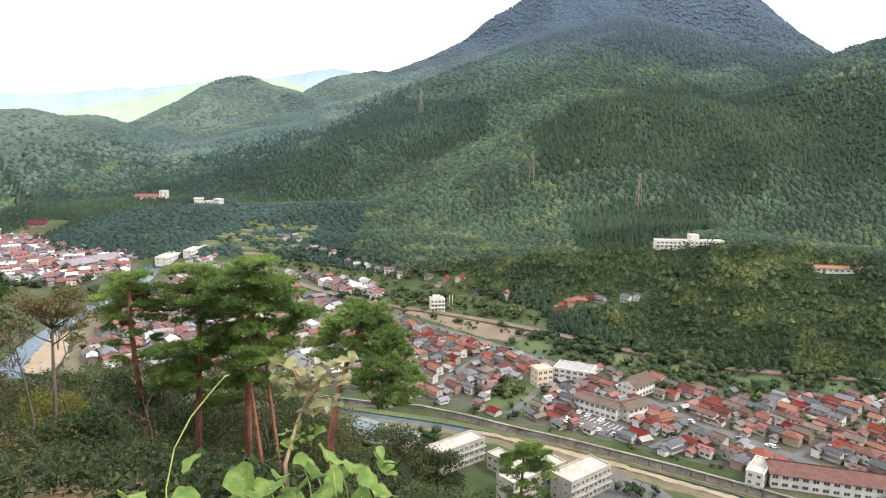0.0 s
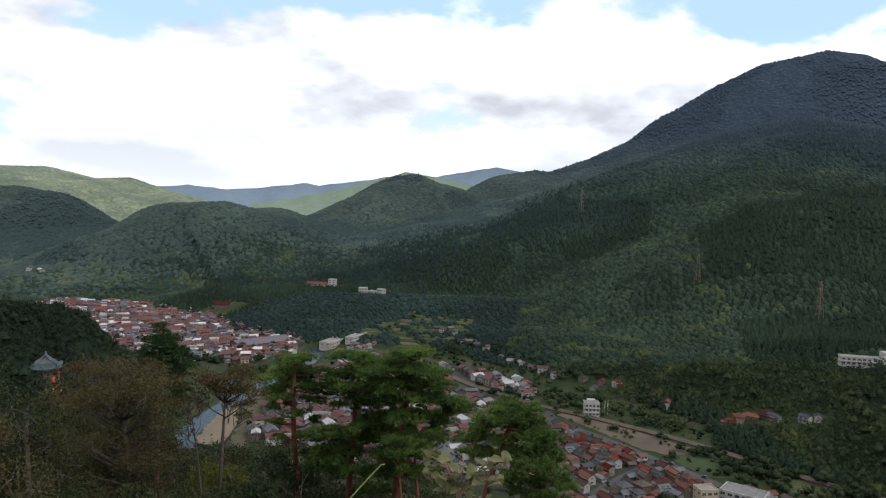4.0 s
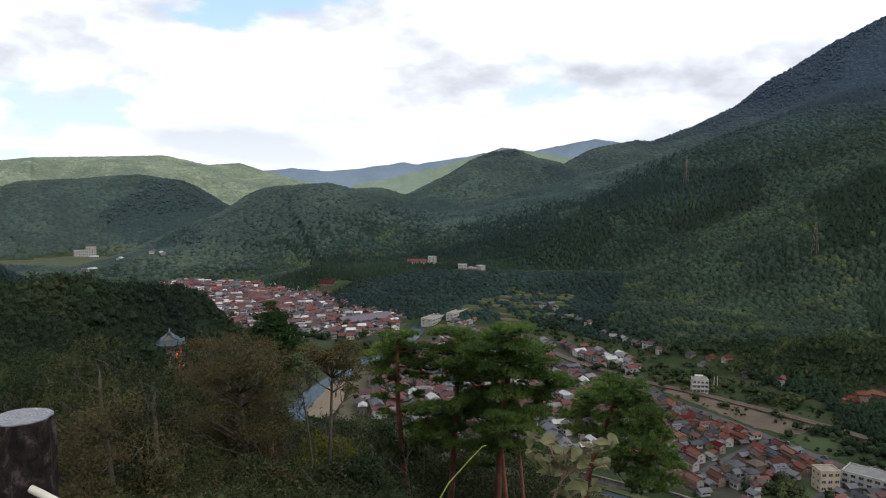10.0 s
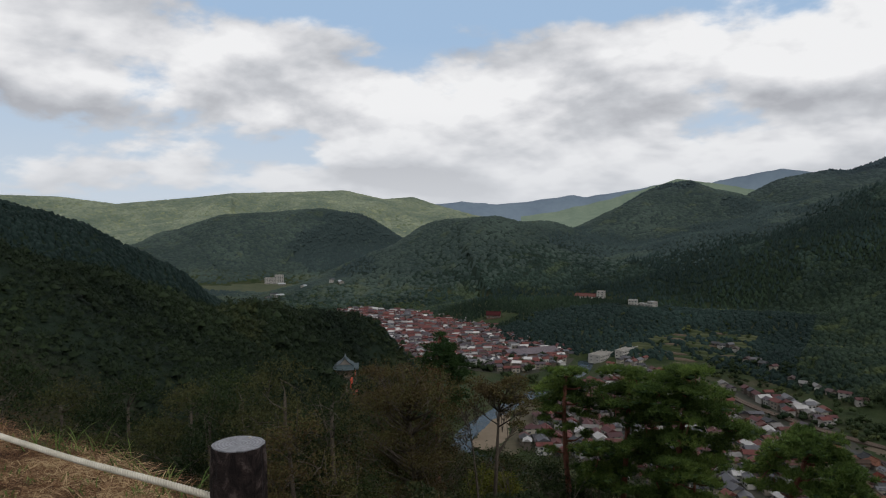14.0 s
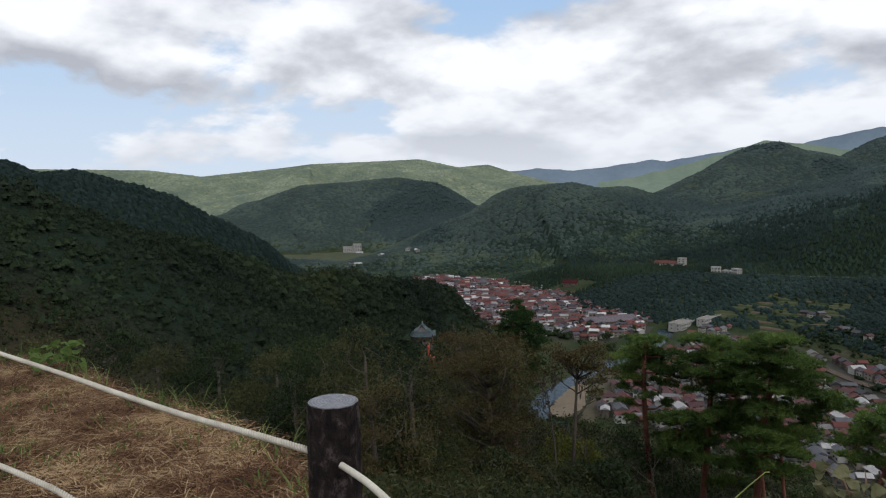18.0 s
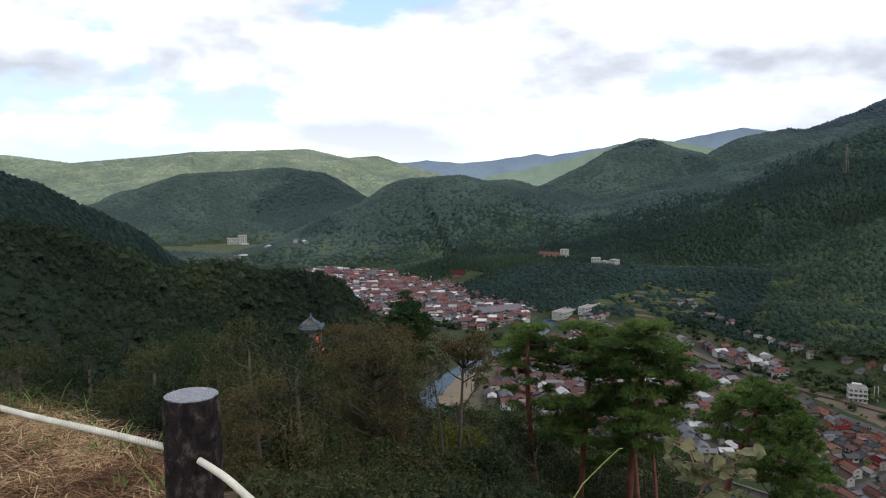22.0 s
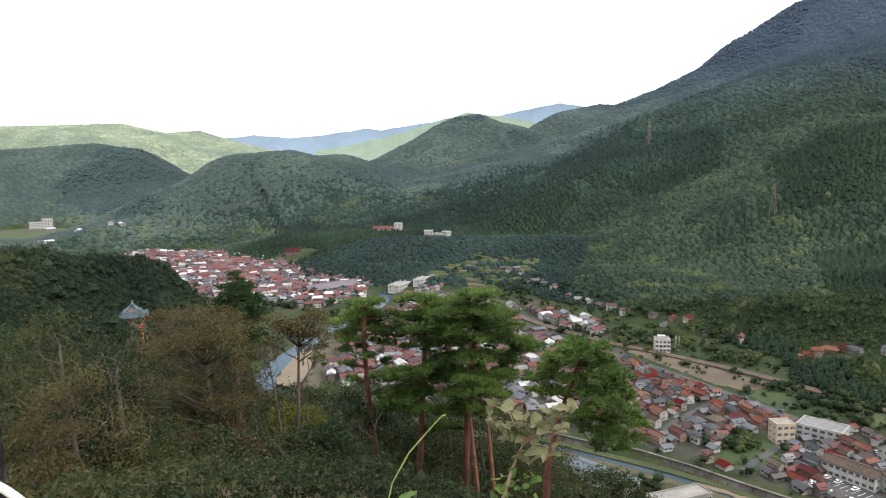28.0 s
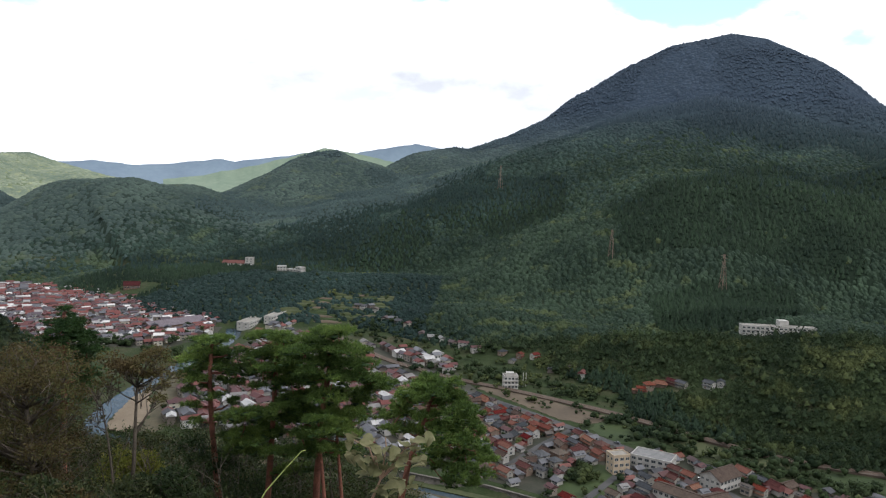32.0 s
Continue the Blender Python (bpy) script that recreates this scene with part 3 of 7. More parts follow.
def crest_height(x, y, pts, slope, soft, gully, flutes):
    """The hill under a crest line: it falls away from the crest on both sides in spurs and gullies, and takes its height from the nearest stretches."""
    shape = x.shape
    x, y, gully = x.ravel(), y.ravel(), gully.ravel()
    best, along = np.full(x.shape, 1e12), np.zeros(x.shape)
    num, den_, run = np.zeros(x.shape), np.zeros(x.shape), 0.0
    for p, q in zip(pts, pts[1:]):
        dx, dy = q[0] - p[0], q[1] - p[1]
        length = math.hypot(dx, dy)
        s = np.clip(((x - p[0]) * dx + (y - p[1]) * dy) / (length * length), 0, 1)
        d2 = (x - p[0] - s * dx) ** 2 + (y - p[1] - s * dy) ** 2
        w = length / (d2 + 60.0) ** 2.5
        along = np.where(d2 < best, run + s * length, along)
        best = np.minimum(best, d2)
        num += w * (p[2] + s * (q[2] - p[2]))
        den_ += w
        run += length
    d = np.sqrt(best)
    k = num / den_ - slope * gully * (np.sqrt(best + soft * soft) - soft)
    if flutes:
        spur = 1 - 2 * np.abs(2 * (fbm(along + 0.12 * d, d * 0.30 + pts[0][0], 330, 3, 51) + 0.5) - 1)
        k = k + spur * flutes * np.clip((d - 30) / 260, 0, 1)
    return k.reshape(shape), d.reshape(shape)


def platform_edge(bearing):
    """How far the trodden top reaches before the slope falls away."""
    return np.interp(bearing, [-180, -60, 20, 40, 47, 49.8, 51.4, 54.7, 58, 62, 67, 75, 130, 180], [9, 2.2, 1.7, 2.0, 2.6, 3.3, 3.7, 4.2, 4.7, 5.2, 6.6, 8, 9, 9])


def land(x, y):
    x, y = np.asarray(x, float), np.asarray(y, float)
    r = np.hypot(x, y)
    h = np.full(x.shape, VALLEY)
    rough_ = fbm(x, y, 260, 5, 3)
    gully = 1 + 0.45 * fbm(x, y, 330, 3, 11)
    layers = [crest_height(x, y, spine, slope, soft, gully, flutes) for slope, soft, flutes, spine in RIDGES]
    a = 9.0
    for k, d in layers:
        low = np.clip((np.minimum(h, k) - VALLEY - 3) / 25, 0, 1)
        h = np.maximum(h, k) + a * np.log1p(np.exp(-np.abs(h - k) / a)) * low
    # crests stay where they are; the flanks between them are folded
    share, total = np.zeros(x.shape), np.full(x.shape, 1e-9)
    for k, d in layers:
        w = np.exp(np.clip((k - h) / 12, -40, 3))
        share, total = share + w * np.clip(d / 260, 0.08, 1), total + w
    crest = share / total
    folds = fbm(x, y, 420, 3, 41)
    h = h + (rough_ * 0.9 + folds) * np.clip((h - VALLEY) * 0.3, 0, 46) * np.clip((r - 150) / 300, 0, 1) * crest
    # the near slope under the viewer
    bearing = np.degrees(np.arctan2(-x, y))
    fall = np.interp(bearing, [-180, -10, 5, 14, 22, 35, 48, 70, 180], [0.62, 0.62, 0.58, 0.50, 0.44, 0.41, 0.43, 0.45, 0.5])
    own = -1.4 - fall * np.maximum(0, np.sqrt(np.maximum(0, r - platform_edge(bearing)) ** 2 + 0.3) - 0.55) + fbm(x, y, 30, 3, 5) * np.clip((r - 6) * 0.05, 0, 5)
    fade = np.clip((r - 60) / 90, 0, 1)
    h = np.where(r < 60, own, np.maximum(h, own) * fade + own * (1 - fade))
    h = np.maximum(h, VALLEY)
    dr = line_distance(x, y, RIVER)
    h = h - 4.0 * np.clip((11 - dr) / 4, 0, 1) * (h < VALLEY + 3)
    return h


def ground_at(x, y):
    return float(land(np.array([x]), np.array([y]))[0])


# bearings are fine where the view sweeps, distances fine across the valley
BEARINGS = np.concatenate([np.linspace(-180, -44, 46)[:-1], np.linspace(-44, 76, 320), np.linspace(76, 180, 36)[1:]])
REACH = np.concatenate([np.geomspace(0.02, 12, 44)[:-1], np.geomspace(12, 220, 70)[:-1], np.linspace(220, 1150, 180)[:-1], np.geomspace(1150, 4000, 110)[:-1], np.array([4000, 4300, 4700, 4900])])
bb, rr = np.meshgrid(np.radians(BEARINGS), REACH, indexing="ij")
GX, GY = -rr * np.sin(bb), rr * np.cos(bb)
GZ = land(GX, GY)
na, nr = GX.shape
idx = np.arange(na * nr).reshape(na, nr)
V = np.stack([GX, GY, GZ], -1).reshape(-1, 3)
a0, a1 = idx[:-1], idx[1:]
F = np.stack([a0[:, :-1], a0[:, 1:], a1[:, 1:], a1[:, :-1]], -1).reshape(-1, 4)
F = np.concatenate([F, [[idx[-1, 0], idx[0, 0], a0[0, 0], a0[0, 0]]]])[:-1]
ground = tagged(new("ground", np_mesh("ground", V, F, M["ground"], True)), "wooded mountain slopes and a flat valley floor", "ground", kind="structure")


# ---- the far blue ranges on the rim of the view ----
def rim_range(name, base_d, mat, label, *crest):
    b = np.linspace(crest[0][0], crest[-1][0], 160)
    top = np.interp(-b, [-c[0] for c in crest], [c[1] for c in crest])
    top = top + fbm(b * 40, b * 0, 40, 4, 9) * 14
    rows = []
    for s in np.linspace(0, 1, 9):
        d = base_d - 650 * (1 - s) ** 1.3
        rows.append(np.stack([-d * np.sin(np.radians(b)), d * np.cos(np.radians(b)), -150 + (top + 150) * s + fbm(b * 40, b * 0 + s * 300, 60, 3, 4) * 30 * s * (1 - s) * 4], -1))
    V = np.concatenate(rows)
    n = len(b)
    i = np.arange(n - 1)
    F = np.concatenate([np.stack([i + k * n, i + 1 + k * n, i + 1 + (k + 1) * n, i + (k + 1) * n], -1) for k in range(8)])
    return tagged(new(name, np_mesh(name, V, F, mat, True)), label, "hills", kind="structure")


rim_range("backdrop", 4800, M["hazy_hills"], "mountain range on the horizon, haze painted into its blue colour", (34, 70), (31.9, 107), (29.7, 130), (27.5, 107), (24.8, 118), (21.2, 166), (19.9, 155), (16.8, 190), (13.2, 250), (11, 225), (10.2, 252), (5.9, 310), (3.8, 285), (0, 240))
rim_range("backdrop_2", 4150, M["hazy_ridge"], "pale green ridge behind the wooded knoll, haze and sunlight painted in", (25, 20), (23, 40), (20.5, 80), (18, 120), (16, 165), (13.2, 224), (10, 200), (7, 150))


# ---- forests ----
def ico():
    t = (1 + 5 ** 0.5) / 2
    v = np.array([(-1, t, 0), (1, t, 0), (-1, -t, 0), (1, -t, 0), (0, -1, t), (0, 1, t), (0, -1, -t), (0, 1, -t), (t, 0, -1), (t, 0, 1), (-t, 0, -1), (-t, 0, 1)]) / math.hypot(1, t)
    f = np.array([(0, 11, 5), (0, 5, 1), (0, 1, 7), (0, 7, 10), (0, 10, 11), (1, 5, 9), (5, 11, 4), (11, 10, 2), (10, 7, 6), (7, 1, 8), (3, 9, 4), (3, 4, 2), (3, 2, 6), (3, 6, 8), (3, 8, 9), (4, 9, 5), (2, 4, 11), (6, 2, 10), (8, 6, 7), (9, 8, 1)])
    return v, f


def clump_mesh(name, centres, radii, heights, mat, seed, jag=0.35):
    """Many rough crowns in one mesh: each an uneven solid of twenty faces."""
    rng = np.random.default_rng(seed)
    v, f = ico()
    n = len(centres)
    j = 1 + jag * (rng.random((n, 12)) - 0.5) * 2
    turn = rng.random(n) * 6.283
    c, s = np.cos(turn), np.sin(turn)
    P = v[None] * j[..., None]
    X = P[..., 0] * c[:, None] - P[..., 1] * s[:, None]
    Y = P[..., 0] * s[:, None] + P[..., 1] * c[:, None]
    P = np.stack([X * radii[:, None], Y * radii[:, None], P[..., 2] * heights[:, None]], -1) + centres[:, None]
    Fn = f[None] + (np.arange(n) * 12)[:, None, None]
    return np_mesh(name, P.reshape(-1, 3), Fn.reshape(-1, 3), mat)


def dome_mesh(name, centres, radii, heights, mat, seed, settle=False, smooth=False):
    """Low rounded crowns for distant canopy: a ragged ring, a shoulder and a top."""
    rng = np.random.default_rng(seed)
    k, n = 4, len(centres)
    a = np.arange(k)[None] / k * 6.283 + rng.random((n, 1)) * 6.283 + 0.5 * (rng.random((n, k)) - 0.5)
    rj = radii[:, None] * (0.7 + 0.6 * rng.random((n, k)))
    r1 = np.stack([centres[:, None, 0] + rj * np.cos(a), centres[:, None, 1] + rj * np.sin(a), centres[:, None, 2] - heights[:, None] * 0.85 + 0 * a], -1)
    r2 = np.stack([centres[:, None, 0] + 0.62 * rj * np.cos(a + 0.5), centres[:, None, 1] + 0.62 * rj * np.sin(a + 0.5), centres[:, None, 2] + heights[:, None] * (0.15 + 0.55 * rng.random((n, k)))], -1)
    top = centres + np.stack([radii * 0.5 * (rng.random(n) - 0.5), radii * 0.5 * (rng.random(n) - 0.5), heights * (0.75 + 0.3 * rng.random(n))], -1)
    if settle:
        # the skirt of each crown follows the slope under it
        g1 = land(r1[..., 0].ravel(), r1[..., 1].ravel()).reshape(n, k)
        mean = g1.mean(1, keepdims=True)
        r1[..., 2] = g1 - heights[:, None] * 0.1
        r2[..., 2] = mean + (g1 - mean) * 0.5 + heights[:, None] * (0.75 + 0.3 * rng.random((n, k)))
        top[:, 2] = mean[:, 0] + heights * (1.1 + 0.35 * rng.random(n))
    P = np.concatenate([r1, r2, top[:, None]], 1)
    f = np.array([(i, (i + 1) % k, k + i) for i in range(k)] + [((i + 1) % k, k + (i + 1) % k, k + i) for i in range(k)] + [(k + i, k + (i + 1) % k, 2 * k) for i in range(k)])
    return np_mesh(name, P.reshape(-1, 3), (f[None] + (np.arange(n) * (2 * k + 1))[:, None, None]).reshape(-1, 3), mat, smooth)


def cones(name, feet, radii, heights, mat, seed):
    """Far cedars: one ragged cone each."""
    rng = np.random.default_rng(seed)
    k, n = 5, len(feet)
    a = np.arange(k)[None] / k * 6.283 + rng.random((n, 1)) * 6.283
    rj = radii[:, None] * (0.7 + 0.6 * rng.random((n, k)))
    ring = np.stack([feet[:, None, 0] + rj * np.cos(a), feet[:, None, 1] + rj * np.sin(a), feet[:, None, 2] + heights[:, None] * (0.30 * rng.random((n, k)) - 0.18)], -1)
    tip = feet + np.stack([radii * 0.3 * (rng.random(n) - 0.5), radii * 0.3 * (rng.random(n) - 0.5), heights], -1)
    P = np.concatenate([ring, tip[:, None]], 1)
    f = np.array([(i, (i + 1) % k, k) for i in range(k)])
    return np_mesh(name, P.reshape(-1, 3), (f[None] + (np.arange(n) * (k + 1))[:, None, None]).reshape(-1, 3), mat)


def spires(name, feet, radii, heights, mat, seed):
    """Nearer cedars: five ragged tiers of drooping needles, one above the other."""
    rng = np.random.default_rng(seed)
    k, n = 6, len(feet)
    ang = np.arange(k) / k * 6.283
    Vs, Fs, off = [], [], 0
    for tier, (z0, z1, w) in enumerate(((0.10, 0.48, 1.0), (0.28, 0.62, 0.9), (0.46, 0.76, 0.7), (0.62, 0.88, 0.5), (0.76, 1.0, 0.3))):
        a = ang[None] + rng.random((n, 1)) * 6.283
        rj = radii[:, None] * w * (0.55 + 0.8 * rng.random((n, k)))
        zj = heights[:, None] * (z0 + 0.12 * (rng.random((n, k)) - 0.5))
        ring = np.stack([feet[:, None, 0] + rj * np.cos(a), feet[:, None, 1] + rj * np.sin(a), feet[:, None, 2] + zj], -1)
        tip = feet[:, None] + np.stack([radii * 0.2 * (rng.random(n) - 0.5), radii * 0.2 * (rng.random(n) - 0.5), heights * z1], -1)[:, None]
        P = np.concatenate([ring, tip], 1)
        f = np.array([(i, (i + 1) % k, k) for i in range(k)])
        Fs.append((f[None] + (np.arange(n) * (k + 1))[:, None, None] + off).reshape(-1, 3))
        Vs.append(P.reshape(-1, 3))
        off += n * (k + 1)
    return np_mesh(name, np.concatenate(Vs), np.concatenate(Fs), mat)


def leaf_cloud(centres, radii, heights, per, size, seed, flat_=0.0, corners=4):
    """Small leaf blades scattered through the shells of crowns; returns corners and faces."""
    rng = np.random.default_rng(seed)
    n = len(centres)
    d = rng.normal(size=(n, per, 3))
    d /= np.linalg.norm(d, axis=2, keepdims=True)
    d[..., 2] = np.abs(d[..., 2]) * (1 - flat_) - 0.25 * rng.random((n, per))
    rad = 0.55 + 0.5 * rng.random((n, per, 1))
    lump = 1 + 0.3 * np.sin(d[..., :1] * 7 + rng.random((n, 1, 1)) * 6) * np.cos(d[..., 1:2] * 6 + rng.random((n, 1, 1)) * 6)
    P = centres[:, None] + d * rad * lump * np.stack([radii, radii, heights], -1)[:, None]
    P = P.reshape(-1, 3)
    m = len(P)
    sz = (np.repeat(size, per) if np.ndim(size) else np.full(m, size)) * (0.6 + 0.8 * rng.random(m))
    a = rng.normal(size=(m, 3))
    a /= np.linalg.norm(a, axis=1, keepdims=True)
    b = np.cross(a, rng.normal(size=(m, 3)))
    b /= np.linalg.norm(b, axis=1, keepdims=True)
    if corners == 3:
        q = np.stack([P - a * sz[:, None], P + b * sz[:, None] * 0.8, P + a * sz[:, None]], 1)
        return q.reshape(-1, 3), np.arange(m * 3).reshape(m, 3)
    q = np.stack([P - a * sz[:, None], P + b * sz[:, None] * 0.55, P + a * sz[:, None], P - b * sz[:, None] * 0.55], 1)
    return q.reshape(-1, 3), np.arange(m * 4).reshape(m, 4)


# fields, yards and town keep the woods away
def on_slope(bearing, drop, start=200.0):
    """Where the line of sight at that bearing and angle first meets the land."""
    d = np.arange(start, 2200.0, 1.5)
    x, y = -d * math.sin(radians(bearing)), d * math.cos(radians(bearing))
    z = land(x, y)
    i = int(np.argmax(z >= d * math.tan(radians(drop))))
    return float(x[i]), float(y[i]), float(z[i])


HALL = on_slope(39.1, -12.3)
HOTEL = on_slope(44.8, -4.95, 1300)
HILL_SCHOOL = on_slope(-22.0, -9.5)
HILL_RED = on_slope(-32.2, -10.4)
LODGE = on_slope(19.4, -6.2, 800)
TEMPLE = on_slope(27.15, -7.8, 900)
COTTAGES = on_slope(15.5, -6.6, 800)
PYLONS = [on_slope(-18.1, -6.6, 700), on_slope(-9.8, -4.9, 900), on_slope(-0.9, 0.4, 1200)]
CLUSTER = [on_slope(b, e) for b, e in ((-13.2, -14.6), (-14.0, -14.3), (-14.9, -14.1), (-15.6, -14.2), (-17.6, -14.0), (-18.4, -13.8), (-12.6, -14.9), (-3.0, -13.0), (-1.6, -12.8), (-2.4, -13.4), (-4.2, -13.0))]
TERRACES = [on_slope(b, e, 500) for b, e in ((14.2, -9.3), (12.9, -8.9), (11.4, -8.6), (9.7, -8.6), (8.0, -8.7), (13.3, -9.8), (11.6, -9.5), (9.9, -9.4), (8.6, -9.4), (12.6, -10.4), (10.8, -10.2), (9.2, -10.1), (15.6, -9.7), (11.7, -10.9))]


def before(p, d):
    r_ = math.hypot(p[0], p[1])
    return p[0] * (1 - d / r_), p[1] * (1 - d / r_)


CLEARINGS = [(*before(HALL, 8), 13), (*before(TEMPLE, 15), 34), (*before(HOTEL, 40), 45), (*HILL_SCHOOL[:2], 30), (*before(HILL_SCHOOL, 16), 22), (*before(HILL_RED, 5), 15), (*before(LODGE, 25), 36), (*before(LODGE, 65), 32), (*before(COTTAGES, 25), 30)] + [(*p[:2], 11) for p in CLUSTER] + [(*p[:2], 7) for p in PYLONS] + [(p[0], p[1], 11) for p in TERRACES]
elev = np.where(rr > 25, np.degrees(np.arctan2(GZ, rr)), -90.0)
seen_max = np.maximum.accumulate(np.concatenate([np.full((na, 1), -90.0), elev[:, :-1]], 1), axis=1)
visible = np.degrees(np.arctan2(GZ + 9, rr)) > seen_max
# behind the railway the woods come down to the embankment
FOOT = [(330, 372), (279, 385), (229, 398), (180, 413), (155, 433), (122, 463), (100, 486)]
behind = (GY > np.interp(GX, [p[0] for p in FOOT[::-1]], [p[1] for p in FOOT[::-1]]) + 5) & (GX > 104) & (GX < 330)
floor_woods = (GX < -430) & (rr > 1120) & (fbm(GX, GY, 150, 3, 71) > -0.10) & ~((np.hypot((GX + 1210) / 190, (GY - 1150) / 110)) < 1)
wooded = ((GZ > VALLEY + 2.5) | behind | floor_woods) & (rr > 170) & (bb > radians(-43)) & (bb < radians(75))
for cx, cy, cr in CLEARINGS:
    wooded &= np.hypot(GX - cx, GY - cy) > cr * (0.8 + 0.5 * (fbm(GX, GY, 40, 3, 21) + 0.5))
da = np.gradient(np.radians(BEARINGS))[:, None] * np.ones_like(rr)
dr_ = np.gradient(REACH)[None] * np.ones_like(rr)
area = rr * da * dr_
spacing = np.clip(rr * 0.0019 + 2.6, 2.9, 8.0)
rng = np.random.default_rng(5)
want = np.where(wooded & visible, area / spacing ** 2, 0) * np.interp(rr, [900, 1500], [0.95, 0.8])
count = np.floor(want + rng.random(want.shape)).astype(int)
ii, jj = np.nonzero(count)
rep = count[ii, jj]
ii, jj = np.repeat(ii, rep), np.repeat(jj, rep)
n = len(ii)
tb = bb[ii, jj] + (rng.random(n) - 0.5) * da[ii, jj]
tr = rr[ii, jj] + (rng.random(n) - 0.5) * dr_[ii, jj]
tx, ty = -tr * np.sin(tb), tr * np.cos(tb)
tz = land(tx, ty)
ts = spacing[ii, jj] * (0.6 + 0.8 * rng.random(n) ** 1.5)
# cedar plantations cover more of the great mountain than of the northern hills
plant = fbm(tx, ty, 240, 5, 31) + 0.10 * np.clip((tx + 150) / 500, -1, 1)
castle = (tx < -60) & (tr < 1000)
cedar = (plant > np.where(castle, 0.16, np.where(tr < 900, 0.10, 0.0))) & (rng.random(n) < 0.97) & (tr < 2600)
far_ = tr > 2600
rng = np.random.default_rng(15)
mid = (tr < 660) & ~cedar


def crowns(name, pick, mat, label, seed, lift=0.55, tall=0.95, wide=0.80, smooth=False):
    low_ = np.interp(tr[pick], [500, 1000, 1500, 2300], [1.2, 1.0, 0.72, 0.5])
    hh = ts[pick] * tall * 0.62 * low_
    c = np.stack([tx[pick], ty[pick], tz[pick] + hh * lift], -1)
    return tagged(new(name, dome_mesh(name, c, ts[pick] * wide, hh, mat, seed, True, smooth)), label, "forest", kind="stuff")


# beyond this distance the crowns take the woods with painted haze
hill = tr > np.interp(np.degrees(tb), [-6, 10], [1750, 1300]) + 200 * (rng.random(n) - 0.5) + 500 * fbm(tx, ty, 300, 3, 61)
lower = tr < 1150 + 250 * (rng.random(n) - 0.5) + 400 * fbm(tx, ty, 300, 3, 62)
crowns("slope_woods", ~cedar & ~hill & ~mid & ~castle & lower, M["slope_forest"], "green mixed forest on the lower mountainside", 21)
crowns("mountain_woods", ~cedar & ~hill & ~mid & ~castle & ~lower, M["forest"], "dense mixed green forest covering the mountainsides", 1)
crowns("hill_woods", ~cedar & ~far_ & hill, M["hazed_forest"], "forest on the farther hills, haze painted into its bluish green", 7, 0.7, 0.8, 0.95, True)
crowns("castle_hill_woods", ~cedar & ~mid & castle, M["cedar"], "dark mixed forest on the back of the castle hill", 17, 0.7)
crowns("sunlit_woods", far_, M["far_forest"], "forest on the distant range, sunlight painted into its pale colour", 2, 0.8, 0.9, 1.1, True)
feet_ = np.stack([tx, ty, tz], -1)
tagged(new("hill_cedars", cones("hill_cedars", feet_[cedar & hill], ts[cedar & hill] * 0.6, ts[cedar & hill] * 0.75, M["hazed_cedar"], 3)), "cedar plantations on the farther slopes, haze painted in as blue", "forest", kind="stuff")
pick = cedar & ~hill & (tr > 760) & lower
tagged(new("slope_cedars", cones("slope_cedars", feet_[pick], ts[pick] * 0.52, ts[pick] * 1.25, M["near_cedar"], 6)), "dark cedar plantations on the lower mountainside", "forest", kind="stuff")
pick = cedar & ~hill & (tr > 760) & ~lower
tagged(new("mountain_cedars", cones("mountain_cedars", feet_[pick], ts[pick] * 0.52, ts[pick] * 1.25, M["cedar"], 4)), "dark cedar plantations on the mountainside", "forest", kind="stuff")
pick = cedar & ~hill & (tr <= 760)
tagged(new("cedar_stands", spires("cedar_stands", feet_[pick], ts[pick] * 0.62, 1.5 + ts[pick] * 1.6, M["near_cedar"], 5)), "dark cedar stands on the lower slopes", "forest", kind="stuff")
# nearer broadleaf woods: each tree of several uneven lobes with loose sprays of leaves
for name, side, mat, label, seed in (("castle_woods", castle, "castle_woods", "dark mixed woods on the flank of the castle hill", 8), ("valley_woods", ~castle, "bench_woods", "lush broadleaf and bamboo woods on the lower slopes", 18)):
    rng = np.random.default_rng(seed)
    pick = mid & side
    near_ = np.interp(tr[pick], [230, 420], [1.0, 0.0])
    keep_ = rng.random(int(pick.sum())) < (0.78 if side is castle else 0.85) + 0.5 * near_
    ms = ts[pick][keep_] * rng.choice([0.9, 1.2, 1.5, 1.9] if side is castle else [1.0, 1.3, 1.6, 2.2], int(keep_.sum())) * (1 - 0.42 * near_[keep_])
    mc = feet_[pick][keep_] + np.stack([ms * 0, ms * 0, ms * 0.45], -1)
    off = rng.normal(size=(len(ms), 4, 3)) * np.array([0.42, 0.42, 0.2]) * ms[:, None, None]
    mc = (mc[:, None] + off).reshape(-1, 3)
    ms = np.repeat(ms, 4) * rng.uniform(0.36, 0.66, len(mc))
    tagged(new(name, cones(name, mc - np.stack([ms * 0, ms * 0, ms * 0.35], -1), ms * (0.6 if side is castle else 0.46), ms * (0.5 + 0.3 * rng.random(len(ms))), M[mat], 9)), label, "forest", kind="stuff")
    q, f = leaf_cloud(mc + np.stack([ms * 0, ms * 0, ms * 0.1], -1), ms * 0.78, ms * 0.9, 16 if side is castle else 27, ms * (0.16 if side is castle else 0.135), 10, 0.0, 3)
    tagged(new(name.replace("woods", "leaf_sprays"), np_mesh(name, q, f, M[mat])), "loose leafy sprays over the broadleaf crowns", "forest", kind="stuff")


